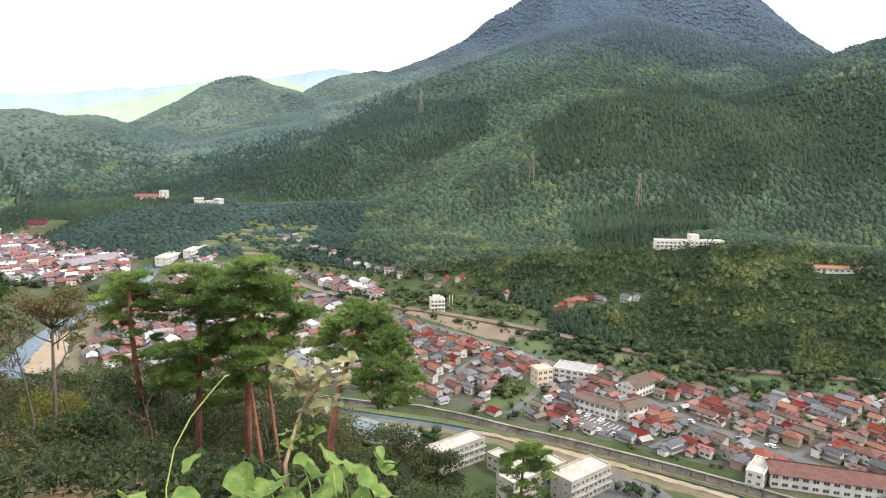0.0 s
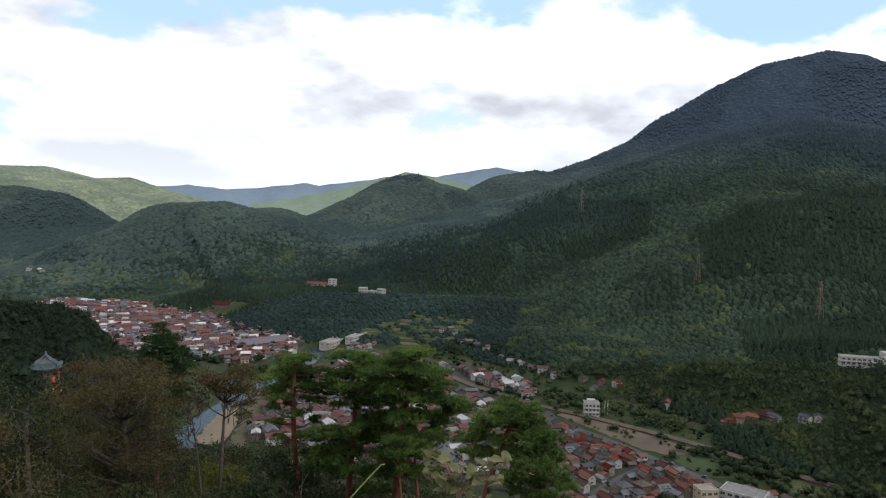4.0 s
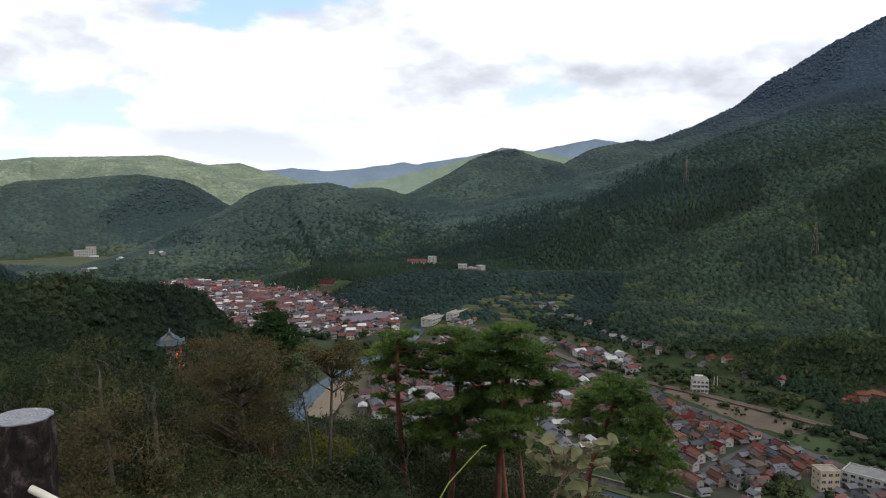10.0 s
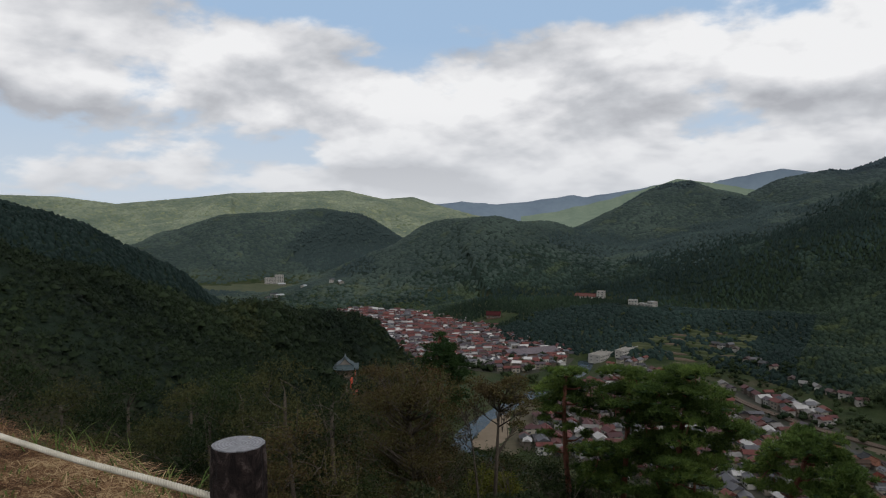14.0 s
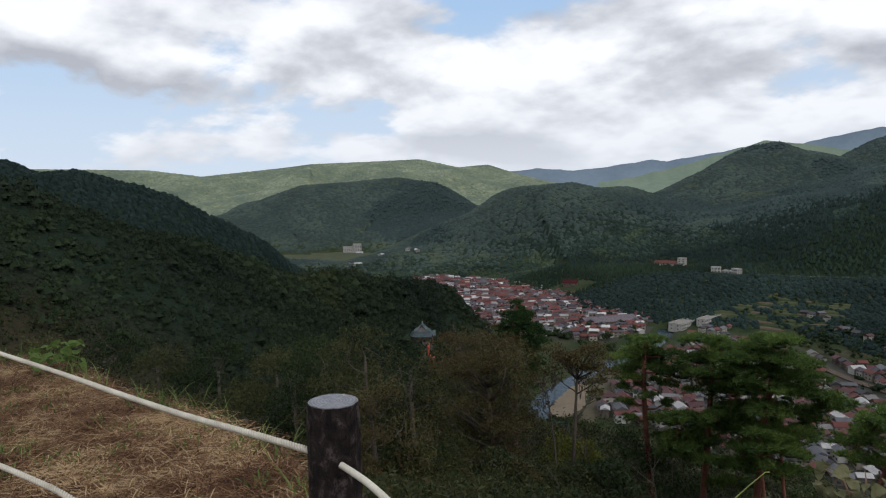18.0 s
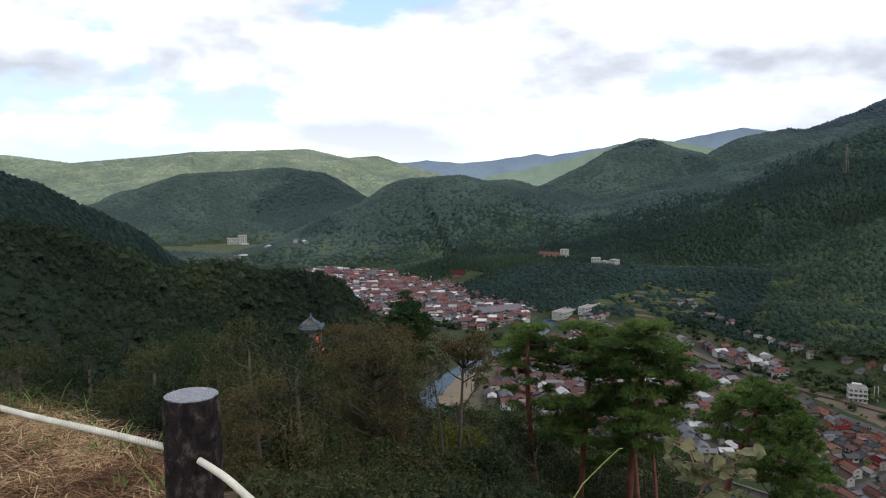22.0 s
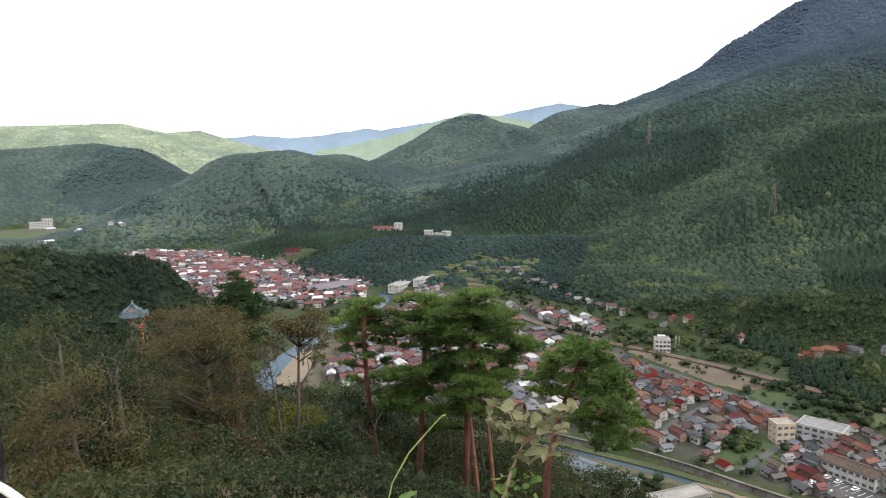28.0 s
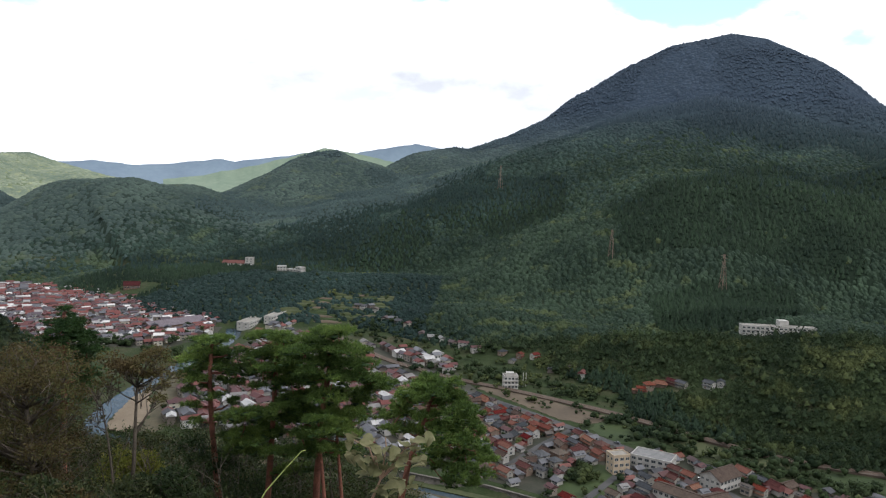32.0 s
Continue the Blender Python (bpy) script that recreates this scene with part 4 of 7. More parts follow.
# ---- buildings ----
def slab_roof(g, L, W, h, pitch, over, thick=0.22):
    """A gable roof on walls of height h: two sloping slabs."""
    x, y = L / 2 + over, W / 2 + over
    top, low = h + W / 2 * pitch, h - over * pitch
    for s in (1, -1):
        a = [(-x, 0, top), (x, 0, top), (x, s * y, low), (-x, s * y, low)]
        b = [(p[0], p[1], p[2] + thick) for p in a]
        g.face_set(a + b, [(0, 1, 2, 3), (7, 6, 5, 4), (0, 4, 5, 1), (1, 5, 6, 2), (2, 6, 7, 3), (3, 7, 4, 0)] if s < 0 else [(3, 2, 1, 0), (4, 5, 6, 7), (1, 5, 4, 0), (2, 6, 5, 1), (3, 7, 6, 2), (0, 4, 7, 3)])
    return top + thick


def hip_roof(g, L, W, h, pitch, over, thick=0.22, inset=None):
    x, y = L / 2 + over, W / 2 + over
    r = max(0.3, L / 2 - (inset if inset is not None else W / 2))
    top = h + (W / 2 + over) * pitch
    low = [(-x, -y, h - thick), (x, -y, h - thick), (x, y, h - thick), (-x, y, h - thick)]
    eave = [(p[0], p[1], h) for p in low]
    ridge_ = [(-r, 0, top), (r, 0, top)]
    g.face_set(low + eave + ridge_, [(3, 2, 1, 0), (0, 1, 5, 4), (1, 2, 6, 5), (2, 3, 7, 6), (3, 0, 4, 7), (4, 5, 9, 8), (6, 7, 8, 9), (5, 6, 9), (7, 4, 8)])
    return top, r


def window_on(parent, x, z, w, h, side, half, frame_mat="white_wall", bars=1):
    """A window proud of a wall: frame and pane. side: front, back, or an end."""
    turn = {"front": 0, "back": 180, "right": 90, "left": -90}[side]
    m = pose(0, 0, 0, 0, 0, turn)
    y = -half
    g = Geo()
    t = 0.09
    for x0, x1, z0, z1 in ((-w / 2, w / 2, 0, t), (-w / 2, w / 2, h - t, h), (-w / 2, -w / 2 + t, t, h - t), (w / 2 - t, w / 2, t, h - t)):
        g.box(x + x0, y - 0.10, z + z0, x + x1, y + 0.03, z + z1, m)
    for i in range(bars):
        c = -w / 2 + w * (i + 1) / (bars + 1)
        g.box(x + c - t / 2, y - 0.08, z + t, x + c + t / 2, y + 0.03, z + h - t, m)
    win = part("window", g, frame_mat, parent)
    part("pane", Geo().box(x - w / 2 + t, y - 0.045, z + t, x + w / 2 - t, y + 0.02, z + h - t, m), "glass", win)
    return win


ROOF_WORDS = {"tile_red": "red-tiled", "tile_orange": "orange-tiled", "tile_maroon": "maroon-tiled", "tile_grey": "grey-tiled", "tile_dark": "black-tiled", "tile_brown": "brown-tiled"}


def house(style, roof, wall, at, turn, group="houses of the town"):
    L, W, h = ((8.6, 6.2, 2.8), (8.4, 5.8, 4.9), (7.4, 6.6, 4.8), (10.6, 7.0, 3.0), (8.6, 5.4, 4.8))[style]
    words = ("low %s house with %s walls", "two-storey %s house with %s walls and a skirt roof", "square %s house with %s walls under a hipped roof", "broad low %s farmhouse with %s walls", "two-storey %s house with %s walls and a side wing")[style]
    ob = thing("house", at, turn, words % (ROOF_WORDS[roof], {"plaster": "pale plaster", "timber": "dark timber", "white_wall": "white"}[wall]), "house", group)
    g = Geo().box(-L / 2, -W / 2, -1.0, L / 2, W / 2, h)
    rf, cap = Geo(), Geo()
    if style == 2:
        top, r = hip_roof(rf, L, W, h, 0.5, 0.7)
        cap.box(-r, -0.18, top - 0.05, r, 0.18, top + 0.22)
    elif style == 3:
        # hip-and-gable: a hipped skirt with a gabled crown
        hip_roof(rf, L, W, h, 0.48, 1.0, inset=2.2)
        top = slab_roof(rf, L - 4.2, W * 0.62, h + 1.1, 0.62, 0.4)
        cap.box(-(L - 4.6) / 2 - 0.5, -0.2, top - 0.05, (L - 4.6) / 2 + 0.5, 0.2, top + 0.3)
    else:
        top = slab_roof(rf, L, W, h, 0.46, 0.7)
        g.face_set([(-L / 2, -W / 2, h), (-L / 2, W / 2, h), (-L / 2, 0, h + W * 0.23), (L / 2, -W / 2, h), (L / 2, W / 2, h), (L / 2, 0, h + W * 0.23)], [(0, 2, 1), (3, 4, 5)])
        cap.box(-L / 2 - 0.8, -0.18, top - 0.05, L / 2 + 0.8, 0.18, top + 0.25)
    part("wall", g, wall, ob)
    part("roof", rf, roof, ob)
    part("ridge_cap", cap, roof, ob)
    if style in (1, 4):
        sk = Geo()
        for s in (-1, 1):
            y0, y1 = s * W / 2, s * (W / 2 + 1.3)
            a = [(-L / 2 - 0.5, y0, 2.9), (L / 2 + 0.5, y0, 2.9), (L / 2 + 0.5, y1, 2.3), (-L / 2 - 0.5, y1, 2.3)]
            sk.face_set(a + [(p[0], p[1], p[2] - 0.18) for p in a], [(0, 1, 2, 3), (7, 6, 5, 4), (0, 4, 5, 1), (1, 5, 6, 2), (2, 6, 7, 3), (3, 7, 4, 0)][::s])
        part("skirt_roof", sk, roof, ob)
    if style == 4:
        wg = Geo().box(L / 2, -2.1, -1.0, L / 2 + 4, 2.1, 2.6)
        wr = Geo()
        slab_roof(wr, 4.0, 4.2, 2.6, 0.45, 0.4)
        wr.v = [(p[0] + L / 2 + 2.2, p[1], p[2]) for p in wr.v]
        part("wing", wg, wall, ob)
        part("wing_roof", wr, roof, ob)
    part("door", Geo().box(-L * 0.32, -W / 2 - 0.06, 0, -L * 0.32 + 1.7, -W / 2 + 0.05, 2.1), "timber", ob)
    window_on(ob, 0.18 * L, 0.8, 2.2, 1.3, "front", W / 2)
    window_on(ob, 0.0, 0.8, 1.8, 1.2, "right" if style != 4 else "left", L / 2)
    if h > 4.5:
        window_on(ob, 0.24 * L, 3.2, 1.6, 1.1, "front", W / 2)
        window_on(ob, -0.22 * L, 3.2, 1.6, 1.1, "front", W / 2)
        window_on(ob, 0.0, 3.2, 1.4, 1.0, "left", L / 2)
    return ob


def block_building(name, at, turn, L, W, storeys, per_side, wall, label, category="building", roof="flat", roof_mat="concrete", pitch=0.4, floor_h=3.4, ends=2, band=False):
    """A large plain building with rows of windows, and a parapet or a gable roof."""
    ob = thing(name, at, turn, label, category)
    H = storeys * floor_h
    g = Geo().box(-L / 2, -W / 2, -2.0, L / 2, W / 2, H)
    if roof == "gable":
        g.face_set([(-L / 2, -W / 2, H), (-L / 2, W / 2, H), (-L / 2, 0, H + W / 2 * pitch), (L / 2, -W / 2, H), (L / 2, W / 2, H), (L / 2, 0, H + W / 2 * pitch)], [(0, 2, 1), (3, 4, 5)])
    part("wall", g, wall, ob)
    if roof == "gable":
        rf = Geo()
        top = slab_roof(rf, L, W, H, pitch, 0.8)
        part("roof", rf, roof_mat, ob)
        part("ridge_cap", Geo().box(-L / 2 - 0.8, -0.2, top - 0.05, L / 2 + 0.8, 0.2, top + 0.2), roof_mat, ob)
    else:
        part("roof", Geo().box(-L / 2 + 0.3, -W / 2 + 0.3, H + 0.003, L / 2 - 0.3, W / 2 - 0.3, H + 0.15), roof_mat, ob)
        pg = Geo()
        for x0, y0, x1, y1 in ((-L / 2 - 0.1, -W / 2 - 0.1, L / 2 + 0.1, -W / 2 + 0.3), (-L / 2 - 0.1, W / 2 - 0.3, L / 2 + 0.1, W / 2 + 0.1), (-L / 2 - 0.1, -W / 2 + 0.3, -L / 2 + 0.3, W / 2 - 0.3), (L / 2 - 0.3, -W / 2 + 0.3, L / 2 + 0.1, W / 2 - 0.3)):
            pg.box(x0, y0, H - 0.25, x1, y1, H + 0.7)
        part("parapet", pg, wall, ob)
    for s in range(storeys):
        z = s * floor_h + 0.9
        for i in range(per_side):
            x = -L / 2 + L * (i + 0.5) / per_side
            for side in ("front", "back"):
                window_on(ob, x, z, min(2.4, L / per_side * 0.66), 1.6, side, W / 2)
        for i in range(ends):
            x = -W / 2 + W * (i + 0.5) / ends
            for side in ("right", "left"):
                window_on(ob, x, z, min(1.6, W / ends * 0.5), 1.4, side, L / 2)
    if band:
        for s in range(1, storeys):
            part("ledge", Geo().box(-L / 2 - 0.5, -W / 2 - 0.9, s * floor_h - 0.12, L / 2 + 0.5, -W / 2 + 0.02, s * floor_h + 0.12), wall, ob)
    return ob


def in_polygon(x, y, poly):
    inside = False
    for (x0, y0), (x1, y1) in zip(poly, poly[1:] + poly[:1]):
        if (y0 > y) != (y1 > y) and x < (x1 - x0) * (y - y0) / (y1 - y0) + x0:
            inside = not inside
    return inside


def to_line(x, y, pts):
    return float(line_distance(np.array([float(x)]), np.array([float(y)]), pts)[0])


def ribbon(name, pts, width, z, mat, label, category, kind="structure", depth=0.5):
    """A strip of even width along a line, with a little thickness."""
    pts = [Vector((p[0], p[1], 0)) for p in pts]
    fine = []
    for p, q in zip(pts, pts[1:]):
        k = max(1, int((q - p).length / 14))
        fine += [p.lerp(q, i / k) for i in range(k)]
    fine.append(pts[-1])
    for _ in range(3):
        fine = [fine[0]] + [(fine[i - 1] + fine[i] * 2 + fine[i + 1]) / 4 for i in range(1, len(fine) - 1)] + [fine[-1]]
    rings = []
    for i, p in enumerate(fine):
        d = (fine[min(i + 1, len(fine) - 1)] - fine[max(i - 1, 0)]).normalized()
        s = Vector((-d.y, d.x, 0)) * width / 2
        rings.append([(p.x + s.x, p.y + s.y, z), (p.x - s.x, p.y - s.y, z), (p.x - s.x, p.y - s.y, z - depth), (p.x + s.x, p.y + s.y, z - depth)])
    return solo(name, Geo().rings(rings), mat, label, category, kind=kind)


def patch(name, pts, z, mat, label, category, jag=0.0):
    """A flat plot; jag makes its outline ragged."""
    if jag:
        rj = random.Random(len(name) + int(abs(pts[0][0])))
        fine = []
        for p, q in zip(pts, pts[1:] + pts[:1]):
            k = max(2, int(math.hypot(q[0] - p[0], q[1] - p[1]) / 3.0))
            fine += [(p[0] + (q[0] - p[0]) * i / k + rj.uniform(-jag, jag), p[1] + (q[1] - p[1]) * i / k + rj.uniform(-jag, jag)) for i in range(k)]
        pts = fine
    g = Geo().rings([[(x, y, z - 0.6) for x, y in pts], [(x, y, z) for x, y in pts]])
    return solo(name, g, mat, label, category, kind="structure")


# ---- river, roads, railway, fields ----
ribbon("water", RIVER, 17, VALLEY - 2.6, "water", "shallow green river bending through the valley", "river")
patch("sandbank", [(-228, 412), (-215, 407), (-211, 415), (-215, 440), (-224, 462), (-234, 482), (-242, 500), (-243, 480), (-241, 460), (-235, 436)], VALLEY + 0.15, "sand", "bare sand bank inside the river bend", "sand", 1.5)
patch("weedy_bank", [(-211, 406), (-196, 404), (-192, 425), (-200, 455), (-216, 490), (-232, 530), (-241, 545), (-240, 505), (-230, 480), (-217, 452), (-209, 425)], VALLEY + 0.10, "dry_weeds", "brown weedy bank between sand and houses", "bank", 1.8)
patch("weedy_bank", [(-152, 402), (-100, 386), (-60, 372), (-62, 366), (-110, 378), (-160, 392), (-200, 399), (-198, 404)], VALLEY + 0.12, "field_olive", "grassy strip above the river", "bank", 1.2)
patch("sand_strip", [(28, 331), (62, 310.5), (92, 291.5), (118, 273), (140, 257), (141, 259.5), (119, 276.5), (94, 295), (64, 314), (40, 328)], VALLEY - 2.1, "sand", "pale gravel strip along the river bed", "sand", 0.9)
patch("river_meadow", [(48, 316), (62, 297), (106, 265), (150, 236), (205, 200), (205, 214), (150, 249), (112, 275), (66, 307.5), (52, 316)], VALLEY - 1.7, "dry_weeds", "weedy strip along the river bank", "grass", 1.0)
patch("river_meadow", [(60, 318), (96, 295), (120, 279), (160, 250), (205, 220), (205, 226), (160, 256), (120, 286), (96, 301), (62, 322)], VALLEY - 1.8, "dry_weeds", "weedy strip below the retaining wall", "grass", 0.8)
ribbon("weedy_bank", [(x - 3.2, y - 5.0) for x, y in RIVER[:8]], 7.5, VALLEY - 2.0, "dry_weeds", "brown weeds along the river bed", "bank")
ribbon("weedy_bank", [(x + 3.4, y + 5.2) for x, y in RIVER[:7]], 5.0, VALLEY - 2.05, "field_olive", "green weeds below the river wall", "bank")
MAIN = [(225, 205), (197, 255), (176, 295), (147, 326), (134, 353), (116, 386), (96, 415), (60, 455), (20, 500), (-30, 545), (-90, 600), (-160, 650), (-225, 720)]
LANES = [[(176, 295), (215, 318), (275, 335)], [(147, 326), (112, 305)], [(134, 353), (175, 365), (230, 372)], [(96, 415), (72, 375), (52, 345)], [(60, 455), (35, 420), (8, 372)], [(20, 500), (-60, 450), (-140, 415)], [(-90, 600), (-130, 530), (-180, 440)], [(-30, 545), (-100, 500), (-190, 470)]]
ribbon("road", MAIN, 6.5, VALLEY + 0.22, "asphalt", "grey main street through the town", "road")
for lane in LANES:
    ribbon("road", lane, 4.0, VALLEY + 0.18, "asphalt", "narrow grey lane between the houses", "road")
RAIL = [(330, 372), (279, 385), (229, 398), (180, 413), (155, 433), (122, 463), (92, 492), (54, 517), (16, 543), (-15, 556), (-80, 610), (-140, 690), (-180, 770)]
ribbon("railway_bed", RAIL, 7.0, VALLEY + 1.2, "ballast", "brown ballast bed of a single railway line", "railway", depth=2.0)
for off in (-0.55, 0.55):
    ribbon("rail", [(x + off * 0.6, y + off * 0.8) for x, y in RAIL], 0.09, VALLEY + 1.36, "rust", "rusty steel rail on the ballast", "rail", depth=0.15)
patch("field_brown", [(-6, 543), (10, 547), (55, 511), (88, 484), (78, 470), (69, 466), (53, 474), (31, 500)], VALLEY + 0.12, "field_tan", "harvested brown field beside the railway", "field", 1.2)
patch("field_grass", [(78, 469), (92, 482), (122, 455), (112, 436), (84, 432), (70, 456)], VALLEY + 0.10, "field_green", "bright green field below the railway", "field", 1.2)
patch("field_orchard", [(124, 452), (155, 428), (178, 408), (172, 385), (140, 398), (116, 432)], VALLEY + 0.08, "field_olive", "rough meadow beside the railway", "field", 1.2)
patch("field_south", [(185, 403), (230, 391), (290, 378), (285, 362), (220, 372), (180, 385)], VALLEY + 0.09, "field_green", "long meadow below the embankment", "field", 1.2)
patch("field_gap", [(38, 352), (58, 340), (84, 368), (70, 395), (46, 392)], VALLEY + 0.11, "field_green", "overgrown green plot between the houses", "field", 1.2)
patch("town_ground", [(2, 366), (31, 350), (75, 325), (120, 296), (165, 265), (215, 225), (300, 215), (300, 355), (219, 364), (152, 376), (117, 412), (84, 425), (66, 454), (30, 476), (-2, 530), (-40, 640), (-150, 690), (-225, 760), (-230, 560), (-215, 440), (-150, 408), (-60, 386)], VALLEY + 0.04, "yard", "packed earth, gravel and yards between houses", "ground")
patch("town_ground", [(-760, 905), (-724, 950), (-520, 962), (-402, 930), (-322, 852), (-286, 775), (-268, 690), (-290, 620), (-460, 620)], VALLEY + 0.05, "yard", "packed earth and yards of the old town", "ground")
patch("field_far", [(-1430, 1190), (-1380, 1330), (-1180, 1260), (-1000, 1040), (-1120, 960)], VALLEY + 0.06, "field_olive", "pale paddies at the mouth of the side valley", "field", 1.2)
patch("field_edge", [(-640, 985), (-520, 966), (-410, 938), (-320, 862), (-296, 880), (-380, 975), (-520, 1015)], VALLEY + 0.07, "field_olive", "grassy strip beyond the old town", "field", 1.2)
CARPARK = [(73, 333), (91, 349), (110, 327), (97, 315)]
patch("car_park", CARPARK, VALLEY + 0.26, "asphalt", "asphalt car park with white bay lines", "car park")
for i in range(11):
    s = i / 11
    for j, w in ((0.12, 0.26), (0.56, 0.30)):
        p = [Vector((*CARPARK[0], 0)).lerp(Vector((*CARPARK[3], 0)), s), Vector((*CARPARK[1], 0)).lerp(Vector((*CARPARK[2], 0)), s)]
        a, b = p[0].lerp(p[1], j), p[0].lerp(p[1], j + w)
        ribbon("bay_line", [a, b], 0.13, VALLEY + 0.30, "paint_line", "white painted bay line", "marking", depth=0.03)
patch("school_yard", [(60, 265), (88, 282), (104, 268), (112, 245), (78, 236)], VALLEY + 0.12, "asphalt", "asphalt yard beside the school", "yard")



def drape(name, cx, cy, r0, mat, label, category, seed, along=(1, 0)):
    """A field with an uneven outline that follows the slope."""
    k, rings_ = 24, 4
    a = np.linspace(0, 2 * np.pi, k, endpoint=False)
    edge = r0 * (0.85 + 0.6 * fbm(np.cos(a) * 90, np.sin(a) * 90, 60, 3, seed))
    P = []
    for i in range(rings_):
        rad = edge * (i + 0.02) / (rings_ - 1)
        u_, v_ = rad * 1.9 * np.cos(a), rad * 0.42 * np.sin(a)
        x, y = cx + u_ * along[0] - v_ * along[1], cy + u_ * along[1] + v_ * along[0]
        P.append(np.stack([x, y, land(x, y) + 1.0 - 1.9 * (i == rings_ - 1)], -1))
    F = [(i * k + j, i * k + (j + 1) % k, (i + 1) * k + (j + 1) % k, (i + 1) * k + j) for i in range(rings_ - 1) for j in range(k)]
    F = np.array(F)[:, ::-1]
    return tagged(new(name, np_mesh(name, np.concatenate(P), F, M[mat], True)), label, category, kind="structure")


for i, p in enumerate(TERRACES):
    bx_, by_ = p[0] / math.hypot(p[0], p[1]), p[1] / math.hypot(p[0], p[1])
    for k in range(3):
        o_ = (k - 1) * 9.0 + 3 * math.sin(i * 2.3 + k)
        c_ = 6.0 * math.sin(i * 1.7 + k * 2.1)
        drape("field_terrace", p[0] + bx_ * o_ - by_ * c_, p[1] + by_ * o_ + bx_ * c_, 8.5 + 2.5 * math.sin(i * 3.1 + k), ("field_olive", "field_tan", "field_olive", "field_green")[(i + 2 * k) % 4], "narrow terraced field on the lower slope", "field", 3 + 2 * i + k, (-by_, bx_))

# the retaining wall along the town bank, panel by panel
bank = [Vector((x, y, 0)) for x, y in ((-60, 374), (-17, 359), (5, 355), (31, 341), (49, 329), (74, 314), (97, 299), (118, 285), (141, 268), (170, 245), (205, 222))]
wall_root = thing("retaining_wall", (0, 0, 0), 0, "weathered stone retaining wall along the river bank", "wall", kind="structure")
cop = []
for p, q in zip(bank, bank[1:]):
    k = max(1, round((q - p).length / 6))
    for i in range(k):
        a, b = p.lerp(q, i / k), p.lerp(q, (i + 0.94) / k)
        n_ = Vector(((q - p).y, -(q - p).x, 0)).normalized()
        n_ = -n_ if n_.y > 0 else n_
        part("panel", Geo().rings([[(c + n_ * t)[:2] + (z,) for t, z in ((0.0, VALLEY + 0.9), (1.9, VALLEY - 4.2), (-0.8, VALLEY - 4.2), (-0.8, VALLEY + 0.9))] for c in (a, b)]), "stone_wall", wall_root)
        part("rib", Geo().rings([[(c + n_ * t)[:2] + (z,) for t, z in ((0.35, VALLEY + 0.9), (2.25, VALLEY - 4.2), (0.0, VALLEY - 4.2), (-0.5, VALLEY + 0.9))] for c in (a, a.lerp(b, 0.07))]), "stone_wall", wall_root)
    cop.append([p.lerp(q, s) for s in (0, 1)])
for a, b in cop:
    part("coping", Geo().rings([[(c.x + dx, c.y + dy, VALLEY + z) for dx, dy, z in ((-0.5, -0.6, 0.9), (0.4, 0.5, 0.9), (0.4, 0.5, 1.35), (-0.5, -0.6, 1.35))] for c in (a, b)]), "stone_wall", wall_root)

# ---- landmark buildings ----
Z = VALLEY + 0.1
LANDMARKS = [(76, 385, 10), (127, 372, 15), (101, 344, 17), (113, 341, 12), (98, 397, 15), (172, 267, 26), (150, 272, 9), (22, 546, 10), (30, 362, 11), (44, 357, 9)]
block_building("apartment_block", (76, 386, Z), 20, 10, 8, 3, 3, "tan_wall", "tan concrete block of three storeys with a flat roof", ends=2)
block_building("assembly_hall", (127, 373, Z), 38, 18, 12, 2, 6, "white_wall", "white two-storey hall with a brown tiled gable roof", roof="gable", roof_mat="tile_brown", pitch=0.55, ends=4)
block_building("town_office", (99, 346, Z), -43, 24, 10, 2, 8, "white_wall", "long pale building with a faded maroon roof by the car park", roof="gable", roof_mat="tile_brown", pitch=0.3)
block_building("office_wing", (114, 341, Z), 30, 14, 10, 2, 4, "white_wall", "white gabled wing with a faded roof", roof="gable", roof_mat="tile_brown", pitch=0.35)
block_building("clinic", (98, 398, Z), -28, 22, 14, 2, 6, "white_wall", "flat-roofed white and grey two-storey building", roof_mat="flat_roof", floor_h=3.0)
block_building("brewery_hall", (174, 266, Z), -20, 46, 12, 2, 12, "white_wall", "long white building with a maroon tiled roof", roof="gable", roof_mat="tile_maroon", pitch=0.5, floor_h=3.2)
block_building("brewery_wing", (149, 275, Z), 50, 16, 7, 2, 3, "white_wall", "white wing with a pale flat roof and outside stair", floor_h=3.0)
block_building("guest_house", (22, 547, Z), 8, 11, 9, 3, 4, "white_wall", "white three-storey guest house beside the railway", floor_h=3.2, ends=3, band=True)
solo("roof_room", Geo().box(18.5, 544.5, Z + 9.75, 24.5, 549, Z + 12.2), "white_wall", "white stair house on the guest house roof", "roof room")
for dx in (0, 2.2):
    solo("banner", Geo().box(32 + dx, 551, Z - 1, 32.5 + dx, 551.4, Z + 11), "white_wall", "tall white banner on a pole", "banner", "banners by the guest house")
block_building("school_wing", (20, 291, Z), 36, 27, 9, 3, 9, "concrete", "pale concrete school wing with a flat roof", "school", band=True)
block_building("school_link", (43, 282, Z), -52, 20, 7, 2, 6, "concrete", "low concrete link between the school wings", "school")
block_building("school_hall", (50, 267, Z), 36, 30, 10, 3, 10, "concrete", "long concrete school wing with a white balcony front", "school", band=True)
block_building("school_block", (70, 266, Z), 36, 24, 11, 3, 9, "concrete", "concrete school block with a lattice of window bays", "school", band=True)
